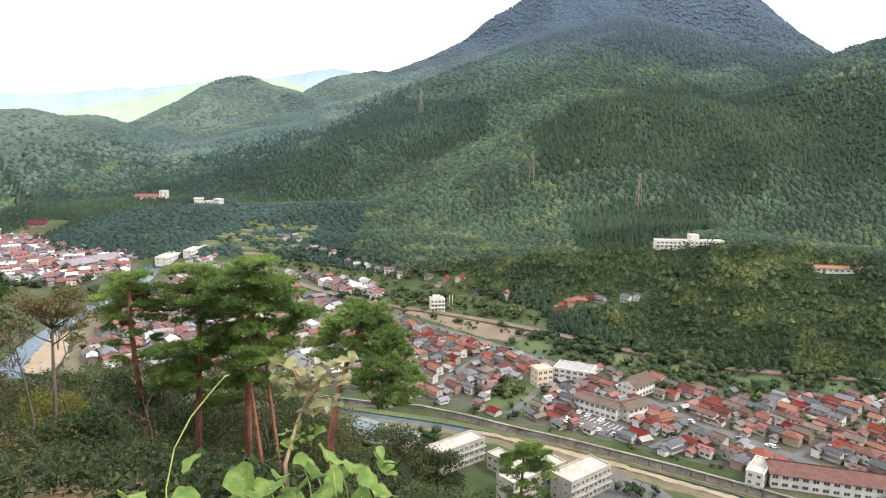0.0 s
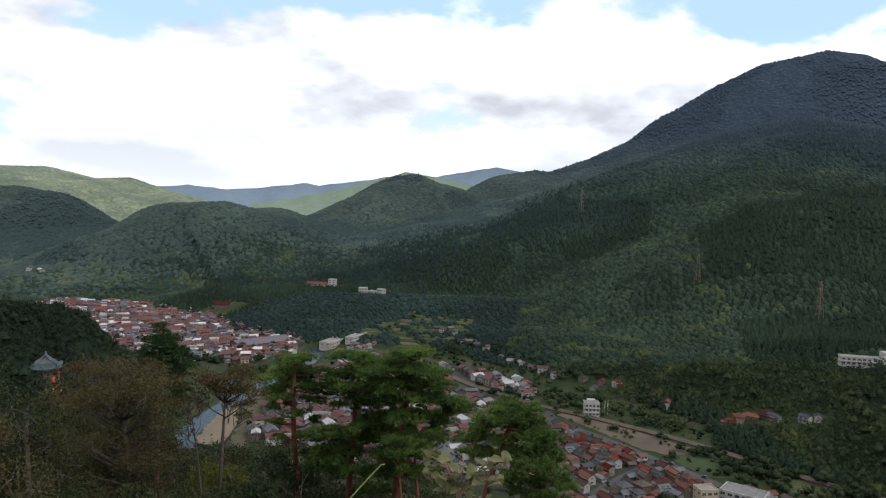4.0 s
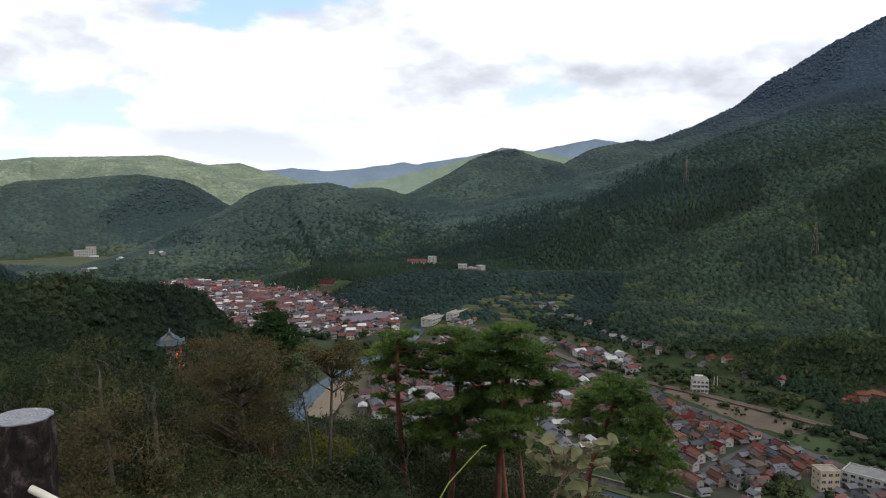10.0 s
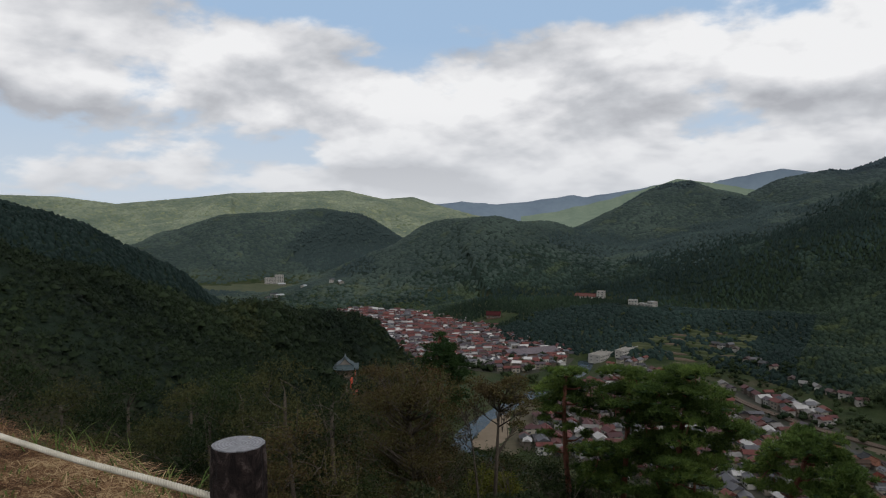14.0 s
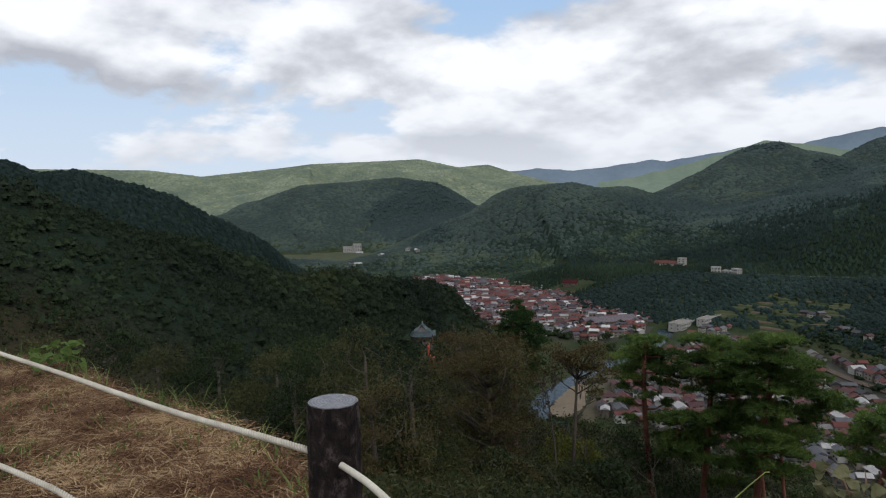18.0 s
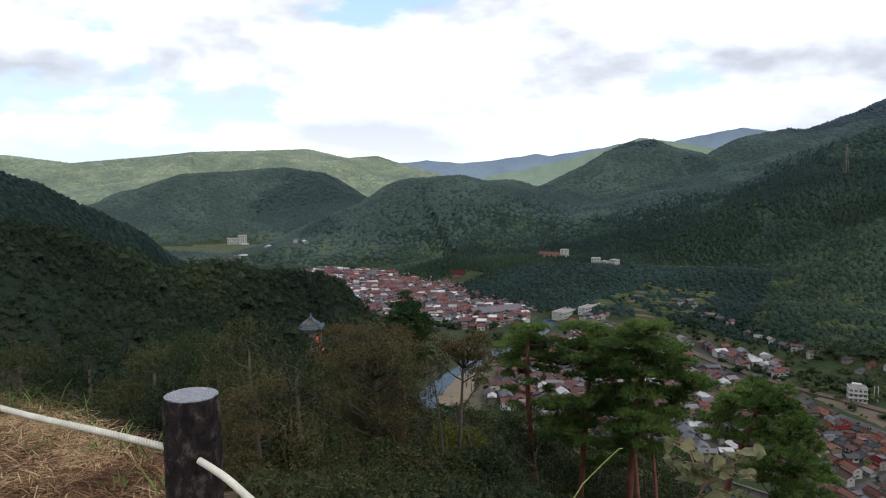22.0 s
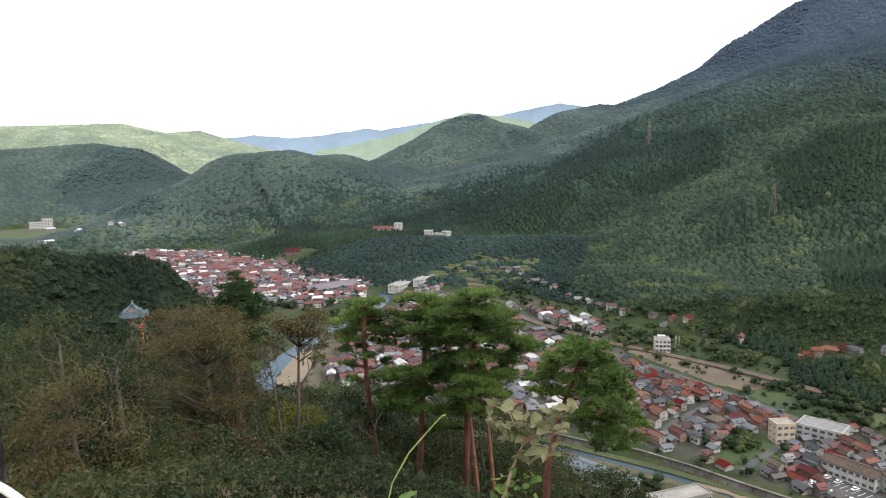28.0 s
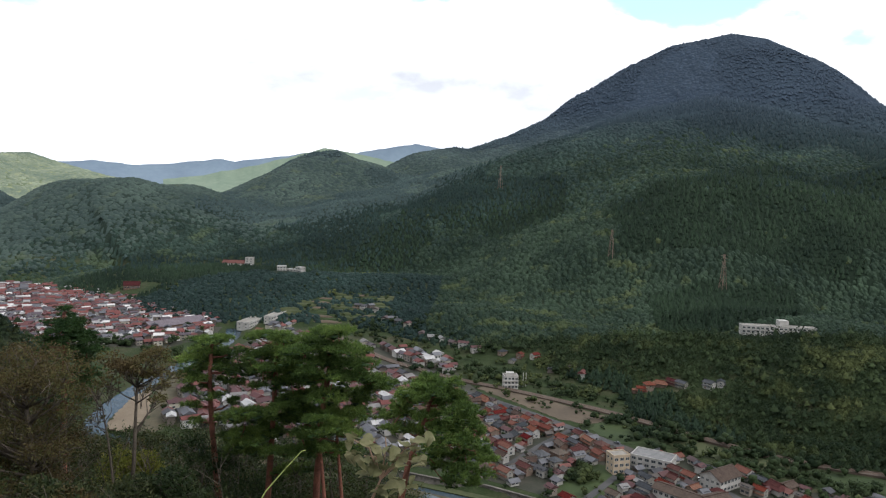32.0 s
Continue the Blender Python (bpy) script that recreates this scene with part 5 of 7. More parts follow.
block_building("gymnasium", (-12, 316, Z), -33, 34, 10, 2, 7, "white_wall", "low hall with a pale blue-green metal roof", roof="gable", roof_mat="tile_green", pitch=0.18, floor_h=2.8)
block_building("hillside_school", (HILL_SCHOOL[0], HILL_SCHOOL[1], HILL_SCHOOL[2] - 0.5), -4, 62, 9, 2, 16, "white_wall", "long white two-storey building among hillside woods", band=True, floor_h=3.3)
solo("stair_tower", Geo().box(-4, -4, -1, 4, 4, 11), "white_wall", "white stair tower of the hillside building", "tower", at=pose(HILL_SCHOOL[0] + 6, HILL_SCHOOL[1] + 5, HILL_SCHOOL[2]))
block_building("hillside_lodge", (HILL_RED[0], HILL_RED[1], HILL_RED[2] - 0.3), -12, 34, 9, 1, 8, "white_wall", "low white building with an orange roof on the hillside", roof="gable", roof_mat="tile_orange", pitch=0.3)
block_building("temple_lodge", (LODGE[0] - 10, LODGE[1], LODGE[2] - 0.3), 5, 34, 14, 1, 7, "white_wall", "low building with a deep red roof at the forest edge", roof="gable", roof_mat="tile_lodge", pitch=0.6, floor_h=5.0)
block_building("lodge_tower", (LODGE[0] + 14, LODGE[1] + 4, LODGE[2] - 0.3), 5, 12, 11, 4, 2, "white_wall", "tall white block beside the maroon roof")
for i, (dx, dy, s) in enumerate(((-14, 0, 12), (0, 6, 14), (13, -2, 10))):
    block_building("cottage_block", (COTTAGES[0] + dx, COTTAGES[1] + dy, ground_at(COTTAGES[0] + dx, COTTAGES[1] + dy) - 0.2), 10 - 20 * i, s, 9, 2 - i % 2, 3, "white_wall", "small white building at the edge of the woods", roof_mat="metal", ends=2)
block_building("hotel", (HOTEL[0], HOTEL[1], HOTEL[2]), 42, 30, 16, 4, 7, "white_wall", "cream hotel block on the far side of the valley")
block_building("hotel_wing", (HOTEL[0] + 16, HOTEL[1] + 10, HOTEL[2]), 42, 20, 14, 6, 4, "white_wall", "white upper wing of the hotel", "building")
for i, (b, e, s, w) in enumerate(((44.0, -5.1, 26, 7), (44.6, -5.9, 22, 6), (44.2, -6.0, 26, 6), (45.0, -6.15, 20, 6), (42.3, -5.3, 20, 6), (40.1, -4.85, 44, 7), (39.4, -5.0, 30, 6))):
    x, y, z = on_slope(b, e, 1380)
    block_building("valley_shed", (x, y, z - 0.2), 40 + 17 * i, s * 0.6, w + 2, 1, 4, "white_wall" if i % 3 else "plaster", "low white building near the hotel", roof="gable", roof_mat="tile_grey" if i % 2 else "metal", floor_h=4.0)
block_building("red_temple", TEMPLE, 20, 19, 12, 1, 5, "timber", "red-roofed temple beyond the old town", roof="gable", roof_mat="tile_maroon", pitch=0.7, floor_h=4.5)
block_building("old_town_hall", (-325, 722, Z), 55, 62, 24, 1, 8, "timber", "long dark purple-grey roofed hall in the old town", roof="gable", roof_mat="tile_purple", pitch=0.35, floor_h=4.5)
block_building("station_block", (-228, 775, Z), 82, 60, 9, 3, 14, "white_wall", "long white concrete building beyond the river", band=True)
block_building("station_annex", (-250, 742, Z), 82, 34, 14, 2, 8, "white_wall", "white flat-roofed annex beside the river")


def shrine_hall(at, turn):
    """A hip-and-gable hall with sweeping eaves, red posts and a stone base."""
    ob = thing("shrine_hall", at, turn, "shrine hall with a blue-grey sweeping hip-and-gable roof", "shrine")
    part("base", Geo().box(-8, -7, -4, 8, 7, 0.8), "stone_wall", ob)
    part("wall", Geo().box(-6.5, -5.5, 0.8, 6.5, 5.5, 5.2), "timber", ob, "dark timber walls")
    for x in (-6.6, -2.2, 2.2, 6.6):
        for y in (-6.2, 6.2):
            part("post", Geo().tube([(x, y, 0.8), (x, y, 5.2)], 0.28, 8), "vermilion", ob, "vermilion post")
    rings = []
    for s, zz in ((1.0, 5.2), (1.0, 5.6), (0.82, 6.1), (0.66, 7.0), (0.54, 8.2)):
        lift = 0.9 if s == 1.0 else 0.0
        x, y = 9.8 * s, 8.6 * s
        ring = []
        for i in range(4):
            cx, cy = ((-1, -1), (1, -1), (1, 1), (-1, 1))[i]
            nx, ny = ((-1, -1), (1, -1), (1, 1), (-1, 1))[(i + 1) % 4]
            for t in (0, 0.2, 0.5, 0.8):
                ring.append(((cx + (nx - cx) * t) * x, (cy + (ny - cy) * t) * y, zz + lift * abs(2 * t - 1) ** 2))
        rings.append(ring)
    part("roof", Geo().rings(rings), "tile_green", ob, "blue-grey skirt roof with lifted corners")
    for s in (1, -1):
        prof = [(0.0, 12.6), (1.5, 10.6), (3.2, 9.1), (5.4, 7.9)]
        for (y0, z0), (y1, z1) in zip(prof, prof[1:]):
            a = [(-5.6, s * y0, z0), (5.6, s * y0, z0), (5.6, s * y1, z1), (-5.6, s * y1, z1)]
            part("roof_slab", Geo().face_set(a + [(p[0], p[1], p[2] - 0.4) for p in a], [(0, 1, 2, 3), (7, 6, 5, 4), (0, 4, 5, 1), (2, 6, 7, 3), (1, 5, 6, 2), (3, 7, 4, 0)]), "tile_green", ob)
    part("gable", Geo().face_set([(-5.2, -4.6, 7.8), (-5.2, 4.6, 7.8), (-5.2, 0, 11.9), (5.2, -4.6, 7.8), (5.2, 4.6, 7.8), (5.2, 0, 11.9)], [(0, 1, 2), (3, 5, 4), (0, 3, 4, 1), (0, 2, 5, 3), (1, 4, 5, 2)]), "plaster", ob, "pale gable panel")
    part("ridge_beam", Geo().box(-6.0, -0.35, 12.3, 6.0, 0.35, 13.1), "tile_green", ob)
    return ob


shrine_hall(HALL, 128)
for i, (b, e) in enumerate(((38.6, -13.2), (38.5, -13.9), (38.7, -14.6), (38.2, -14.2))):
    x, y, z = on_slope(b, e)
    g = thing("red_gate", (x, y, z), 120, "vermilion gate with crossbeams on the shrine stairs", "gate", "gates on the shrine stairs")
    for s in (-2.6, 2.6):
        part("post", Geo().tube([(s, 0, -1), (s * 0.94, 0, 5.0)], [0.4, 0.32], 8), "vermilion", g)
    part("lintel", Geo().box(-4.2, -0.35, 5.0, 4.2, 0.35, 5.8), "vermilion", g)
    part("tie_beam", Geo().box(-3.2, -0.2, 3.7, 3.2, 0.2, 4.2), "vermilion", g)


def pylon(at, turn, H):
    ob = thing("power_pylon", at, turn, "slender rust-red steel power pylon standing in the woods", "pylon", "pylons on the mountainside")
    legs = Geo()
    for sx, sy in ((1, 1), (1, -1), (-1, 1), (-1, -1)):
        part("leg", Geo().tube([(sx * 3, sy * 3, -2), (sx * 0.6, sy * 0.6, H)], [0.2, 0.12], 4), "rust", ob)
    for i in range(6):
        z0, z1 = H * i / 6, H * (i + 1) / 6
        w0, w1 = 3 - 2.4 * i / 6, 3 - 2.4 * (i + 1) / 6
        for s in (1, -1):
            legs.tube([(-w0, s * w0, z0), (w1, s * w1, z1)], 0.08, 4)
            legs.tube([(s * w0, -w0, z0), (s * w1, w1, z1)], 0.08, 4)
    part("bracing", legs, "rust", ob)
    for z in (0.78, 0.88, 0.97):
        part("crossarm", Geo().tube([(-4.2, 0, H * z), (0, 0, H * z + 0.8), (4.2, 0, H * z)], 0.12, 4), "rust", ob)
    return ob


for p, h_, t_ in zip(PYLONS, (38, 34, 40), (20, 60, 40)):
    pylon(p, t_, h_)

# ---- houses ----
rng = random.Random(12)
protos = {}
ROOFS = ["tile_red"] * 5 + ["tile_orange"] * 2 + ["tile_maroon"] * 4 + ["tile_grey"] * 3 + ["tile_dark"] * 4 + ["tile_brown"] * 3
NEAR_TOWN = [(6, 366), (31, 352), (75, 327), (120, 299), (165, 268), (215, 228), (296, 222), (296, 352), (219, 362), (158, 376), (117, 410), (84, 423), (66, 452), (30, 474), (0, 522), (-25, 545), (-60, 500), (-30, 400)]


def place_house(x, y, z, turn, group="houses of the town"):
    style = rng.choice((0, 0, 1, 1, 1, 2, 3, 4, 4))
    roof, wall = rng.choice(ROOFS), rng.choice(("plaster", "plaster", "timber", "white_wall", "timber"))
    key = (style, roof, wall)
    m = pose(x, y, z, 0, 0, turn) @ Matrix.Diagonal((rng.uniform(0.68, 1.0), rng.uniform(0.74, 0.96), rng.uniform(0.76, 0.98), 1))
    if key in protos:
        return copy_thing(protos[key], m)
    protos[key] = house(style, roof, wall, (x, y, z), turn, group)
    return protos[key]


taken = []


def free(x, y, r=8.0):
    if any(math.hypot(x - a, y - b) < c for a, b, c in LANDMARKS):
        return False
    if to_line(x, y, MAIN) < 7.5 or any(to_line(x, y, l) < 5.5 for l in LANES) or to_line(x, y, RAIL) < 12 or to_line(x, y, RIVER) < 20:
        return False
    if in_polygon(x, y, CARPARK) or in_polygon(x, y, [(38, 352), (58, 340), (84, 368), (70, 395), (46, 392)]):
        return False
    return all(math.hypot(x - a, y - b) > r for a, b in taken)


street = math.degrees(math.atan2(415 - 263, 96 - 197))
c_, s_ = math.cos(radians(street)), math.sin(radians(street))
n_house = 0
for u in range(-50, 75):
    for v in range(-38, 38):
        x = 110 + (u * 9.6 + rng.uniform(-1.8, 1.8)) * c_ - (v * 10.4 + rng.uniform(-1.8, 1.8)) * s_
        y = 340 + (u * 9.6 + rng.uniform(-1.8, 1.8)) * s_ + (v * 10.4 + rng.uniform(-1.8, 1.8)) * c_
        if not in_polygon(x, y, NEAR_TOWN) or rng.random() < 0.12 or not free(x, y, 7.4):
            continue
        taken.append((x, y))
        place_house(x, y, Z, street + rng.choice((0, 0, 90, 180, 180)) + rng.uniform(-9, 9))
        n_house += 1
for x, y, z in CLUSTER:
    place_house(x, y, z - 0.4, rng.uniform(0, 360))


# ---- the rest of the town: beyond three hundred, joined ----
def far_houses(spots, seed, name="old_town", what="closely packed old town houses", size=(6.0, 11.0, 5.0, 7.2), floors=(2.9, 4.8, 5.0, 5.0, 6.4), tops="town_roofs", sides="town_walls"):
    g_wall, g_roof, g_win = [], [], []
    rr_ = random.Random(seed)
    for x, y, z, turn in spots:
        L, W, h = rr_.uniform(size[0], size[1]), rr_.uniform(size[2], size[3]), rr_.choice(floors)
        m = np.array(pose(x, y, z, 0, 0, turn))
        R, T = m[:3, :3], m[:3, 3]
        put = lambda P: np.array(P) @ R.T + T
        g_wall.append(put([(a * L / 2, b * W / 2, c) for c in (-1, h) for a, b in ((-1, -1), (1, -1), (1, 1), (-1, 1))] + [(-L / 2, 0, h + W * 0.22), (L / 2, 0, h + W * 0.22)]))
        e, top = 0.8, h + W * 0.24 + 0.2
        g_roof.append(put([(-L / 2 - e, -W / 2 - e, h - 0.3), (L / 2 + e, -W / 2 - e, h - 0.3), (L / 2 + e, W / 2 + e, h - 0.3), (-L / 2 - e, W / 2 + e, h - 0.3), (-L / 2 - e, 0, top), (L / 2 + e, 0, top)]))
        for side in (-1, 1):
            for fx in (-0.25, 0.22):
                for fz in ((1.0,) if h < 4 else (1.0, 3.7)):
                    x0, x1, yy = fx * L - 0.9, fx * L + 0.9, side * (W / 2 + 0.06)
                    q_ = [(x0, yy, fz), (x1, yy, fz), (x1, yy, fz + 1.2), (x0, yy, fz + 1.2)]
                    g_win.append(put(q_[::-side]))
    wf = np.array([(0, 1, 5), (0, 5, 4), (1, 2, 6), (1, 6, 5), (2, 3, 7), (2, 7, 6), (3, 0, 4), (3, 4, 7), (4, 8, 7), (5, 6, 9)])
    rf = np.array([(0, 1, 5), (0, 5, 4), (2, 3, 4), (2, 4, 5), (0, 4, 3), (1, 2, 5), (0, 3, 2), (0, 2, 1)])
    n = len(spots)
    tagged(new(name + "_walls", np_mesh(name + "_walls", np.concatenate(g_wall), (wf[None] + (np.arange(n) * 10)[:, None, None]).reshape(-1, 3), M[sides], False)), "pale and dark walls of the " + what, "houses", kind="stuff")
    tagged(new(name + "_roofs", np_mesh(name + "_roofs", np.concatenate(g_roof), (rf[None] + (np.arange(n) * 6)[:, None, None]).reshape(-1, 3), M[tops], False)), "red, maroon and grey roofs of the " + what, "roofs", kind="stuff")
    k = len(g_win)
    tagged(new(name + "_windows", np_mesh(name + "_windows", np.concatenate(g_win), np.arange(k * 4).reshape(k, 4), M["glass"])), "dark windows of the " + what, "windows", kind="stuff")


OLD_TOWN = [(-750, 905), (-720, 945), (-520, 955), (-402, 924), (-324, 850), (-292, 775), (-275, 690), (-300, 630), (-460, 630)]
MID_TOWN = [(-60, 500), (-25, 545), (-20, 600), (-40, 640), (-150, 690), (-205, 715), (-230, 570), (-222, 520), (-210, 470), (-200, 425), (-150, 412), (-60, 390), (-30, 400)]
spots, old = [], []
for poly, step, turn in ((OLD_TOWN, 8.4, 35.0), (MID_TOWN, 10.2, street), ([(-232, 700), (-215, 700), (-195, 760), (-190, 830), (-215, 820), (-236, 760)], 13, 80)):
    c_, s_ = math.cos(radians(turn)), math.sin(radians(turn))
    for u in range(-60, 60):
        for v in range(-60, 60):
            x = poly[0][0] + 150 + (u * step + rng.uniform(-2, 2)) * c_ - (v * step + rng.uniform(-2, 2)) * s_
            y = poly[0][1] - 60 + (u * step + rng.uniform(-2, 2)) * s_ + (v * step + rng.uniform(-2, 2)) * c_
            if in_polygon(x, y, poly) and rng.random() > 0.05 and to_line(x, y, RIVER) > 17 and to_line(x, y, MAIN) > 6 and to_line(x, y, RAIL) > 9 and math.hypot(x + 325, y - 722) > 24:
                (old if poly is OLD_TOWN else spots).append((x, y, Z, turn + rng.choice((0, 0, 90)) + rng.uniform(-16, 16)))
farms = []
for b, e in ((9.8, -9.6), (9.2, -9.5), (8.8, -9.8), (10.2, -9.4), (8.0, -10.4), (6.9, -10.6), (7.4, -10.5), (6.2, -10.9), (5.0, -11.5), (3.4, -11.9), (2.5, -12.2), (4.2, -11.8), (1.6, -12.4), (0.6, -12.7), (-7.2, -13.6), (-8.0, -14.2), (-5.6, -13.9), (-24.0, -9.6)):
    x, y, z = on_slope(b, e)
    farms.append((x, y, z, rng.uniform(0, 180)))
far_houses(farms, 14, "farmstead", "scattered farmhouses on the lower slopes", (6.0, 9.5, 4.8, 6.4), (2.9, 3.2, 4.8), "annex_roofs")
far_houses(old, 4, size=(4.8, 9.5, 4.4, 6.4), floors=(2.9, 4.8, 5.2, 5.6, 7.0), tops="old_town_roofs", sides="old_town_walls")
far_houses(spots, 24, "middle_town", "houses inside the river bend", (5.2, 10.5, 4.6, 6.8))
# sheds, annexes and garages fill the gaps between the nearer houses
annex = []
for _ in range(5200):
    x, y = rng.uniform(-40, 296), rng.uniform(222, 548)
    if not in_polygon(x, y, NEAR_TOWN) or to_line(x, y, MAIN) < 5.6 or to_line(x, y, RIVER) < 17 or to_line(x, y, RAIL) < 8 or any(to_line(x, y, l) < 4.0 for l in LANES) or in_polygon(x, y, CARPARK) or in_polygon(x, y, [(44, 352), (58, 344), (80, 368), (70, 390), (48, 388)]):
        continue
    if any(math.hypot(x - a, y - b) < c * 0.82 for a, b, c in LANDMARKS) or any(math.hypot(x - a, y - b) < 5.6 for a, b in taken) or any(math.hypot(x - a[0], y - a[1]) < 5.4 for a in annex):
        continue
    annex.append((x, y, Z, street + rng.choice((0, 90)) + rng.uniform(-9, 9)))
far_houses(annex, 9, "annex", "sheds and annexes between the houses", (3.6, 6.6, 3.0, 4.6), (2.3, 2.6, 2.9, 4.4), "annex_roofs")


# ---- cars ----
def car(mat, at, turn):
    ob = thing("car", at, turn, "white compact car parked on the asphalt" if mat == "car_white" else "dark compact car parked on the asphalt", "car", "parked cars")
    prof = [(-2.0, 0.3), (2.0, 0.3), (2.0, 0.8), (1.1, 0.95), (-1.9, 1.0)]
    part("body", Geo().rings([[(x, s, z) for x, z in prof] for s in (-0.82, 0.82)]), mat, ob)
    part("cabin", Geo().rings([[(x * (1 - 0.12 * (s != 0)), 0.74 * s, z) for x, z in ((-1.8, 0.97), (1.0, 0.93), (0.4, 1.48), (-1.5, 1.5))] for s in (-1, 1)]), "glass", ob, "dark glass cabin")
    part("top", Geo().box(-1.3, -0.62, 1.46, 0.3, 0.62, 1.54), mat, ob)
    for x in (-1.3, 1.3):
        for y in (-0.8, 0.8):
            part("wheel", Geo().tube([(x, y - 0.1, 0.32), (x, y + 0.1, 0.32)], 0.32, 10), "tyre", ob)
    return ob


cw, cd = car("car_white", (80, 336, VALLEY + 0.27), 40), car("car_dark", (84, 338, VALLEY + 0.27), 130)
for i in range(26):
    s, j = rng.randrange(11) / 11 + 0.045, rng.choice((0.22, 0.34, 0.64, 0.78))
    a = Vector((*CARPARK[0], 0)).lerp(Vector((*CARPARK[3], 0)), s)
    b = Vector((*CARPARK[1], 0)).lerp(Vector((*CARPARK[2], 0)), s)
    p = a.lerp(b, j)
    if i < 13:
        copy_thing(rng.choice((cw, cw, cd)), pose(p.x, p.y, VALLEY + 0.27, 0, 0, 41 + rng.uniform(-3, 3)))
    else:
        t = rng.random() * 0.55
        k = int(t * (len(MAIN) - 1))
        q0 = Vector((*MAIN[k], 0)).lerp(Vector((*MAIN[k + 1], 0)), rng.random())
        d = Vector((*MAIN[k + 1], 0)) - Vector((*MAIN[k], 0))
        copy_thing(rng.choice((cw, cd)), pose(q0.x + rng.choice((-1.6, 1.6)), q0.y, VALLEY + 0.23, 0, 0, math.degrees(math.atan2(d.y, d.x))))

# ---- garden trees and thickets on the valley floor ----
rng = np.random.default_rng(77)
gx, gy, gs = [], [], []
for cx, cy, spread, n, size in ((60, 420, 60, 26, 3.2), (150, 392, 30, 34, 3.4), (205, 360, 40, 22, 3.0), (140, 330, 60, 34, 2.2), (225, 290, 55, 34, 2.4), (52, 372, 14, 22, 2.6), (100, 470, 30, 22, 3.0), (-100, 480, 110, 60, 3.0), (-330, 650, 45, 46, 4.0), (-480, 800, 150, 90, 2.6), (-262, 590, 18, 26, 3.4), (-40, 366, 50, 34, 3.0), (20, 318, 22, 16, 2.4), (90, 262, 20, 12, 3.0), (118, 445, 24, 30, 4.2), (180, 420, 40, 40, 3.4), (-180, 620, 60, 30, 3.0), (-215, 520, 14, 18, 3.0), (-20, 300, 30, 24, 4.0), (-170, 850, 80, 60, 2.4), (-40, 600, 40, 50, 3.0), (-70, 690, 50, 60, 3.0), (-130, 740, 40, 50, 3.0), (0, 585, 30, 40, 3.0), (40, 570, 40, 60, 3.0), (75, 545, 30, 40, 3.2), (215, 382, 40, 50, 3.6), (260, 365, 30, 40, 3.4), (160, 412, 30, 36, 3.8)):
    gx.append(cx + rng.normal(size=n) * spread * 0.6)
    gy.append(cy + rng.normal(size=n) * spread * 0.6)
    gs.append(size * (0.5 + rng.random(n)))
gx, gy, gs = np.concatenate(gx), np.concatenate(gy), np.concatenate(gs)
keep = (line_distance(gx, gy, RIVER) > 13) & (line_distance(gx, gy, MAIN) > 6)
keep &= np.array([all(math.hypot(x - a, y - b) > 7 for a, b in taken) and all(math.hypot(x - a, y - b) > c for a, b, c in LANDMARKS) and math.hypot(x - 45, y - 278) > 44 for x, y in zip(gx, gy)])
gx, gy, gs = gx[keep], gy[keep], gs[keep]
gz = land(gx, gy)
o = rng.normal(size=(len(gx), 4, 3)) * gs[:, None, None] * np.array([0.35, 0.35, 0.2])
more = 900
bx, by = rng.uniform(-30, 300, more), rng.uniform(270, 560, more)
ok = (line_distance(bx, by, RIVER) > 13) & (line_distance(bx, by, MAIN) > 5) & (line_distance(bx, by, RAIL) > 6) & (land(bx, by) < VALLEY + 3) & (by > 330 - bx * 0.45)
ok &= np.array([all(math.hypot(x - a, y - b) > 5.2 for a, b in taken) and all(math.hypot(x - a, y - b) > c * 0.9 for a, b, c in LANDMARKS) and not in_polygon(x, y, CARPARK) for x, y in zip(bx, by)])
gx, gy, gs = np.concatenate([gx, bx[ok]]), np.concatenate([gy, by[ok]]), np.concatenate([gs, rng.uniform(0.7, 1.9, int(ok.sum()))])
gz = land(gx, gy)
o = rng.normal(size=(len(gx), 4, 3)) * gs[:, None, None] * np.array([0.35, 0.35, 0.2])
gc = (np.stack([gx, gy, gz + gs * 0.8], -1)[:, None] + o).reshape(-1, 3)
gr = np.repeat(gs, 4) * (0.4 + 0.25 * rng.random(len(gc)))
tagged(new("garden_trees", clump_mesh("garden_trees", gc, gr * 0.85, gr * 0.75, M["bench_woods"], 41, 0.45)), "garden trees and thickets among the houses", "trees", kind="stuff")
q, f = leaf_cloud(gc, gr * 1.35, gr * 1.25, 20, np.repeat(gs, 4) * 0.14, 42, 0.0, 3)
tagged(new("garden_leaves", np_mesh("garden_leaves", q, f, M["bench_woods"])), "loose leaves of the garden trees", "leaves", kind="stuff")


# ---- the near slope: undergrowth ----
def spot(bearing, drop, d):
    """A place in the air at that bearing and angle, d metres away."""
    x, y = polar(bearing, d)
    return Vector((x, y, d * math.tan(radians(drop))))


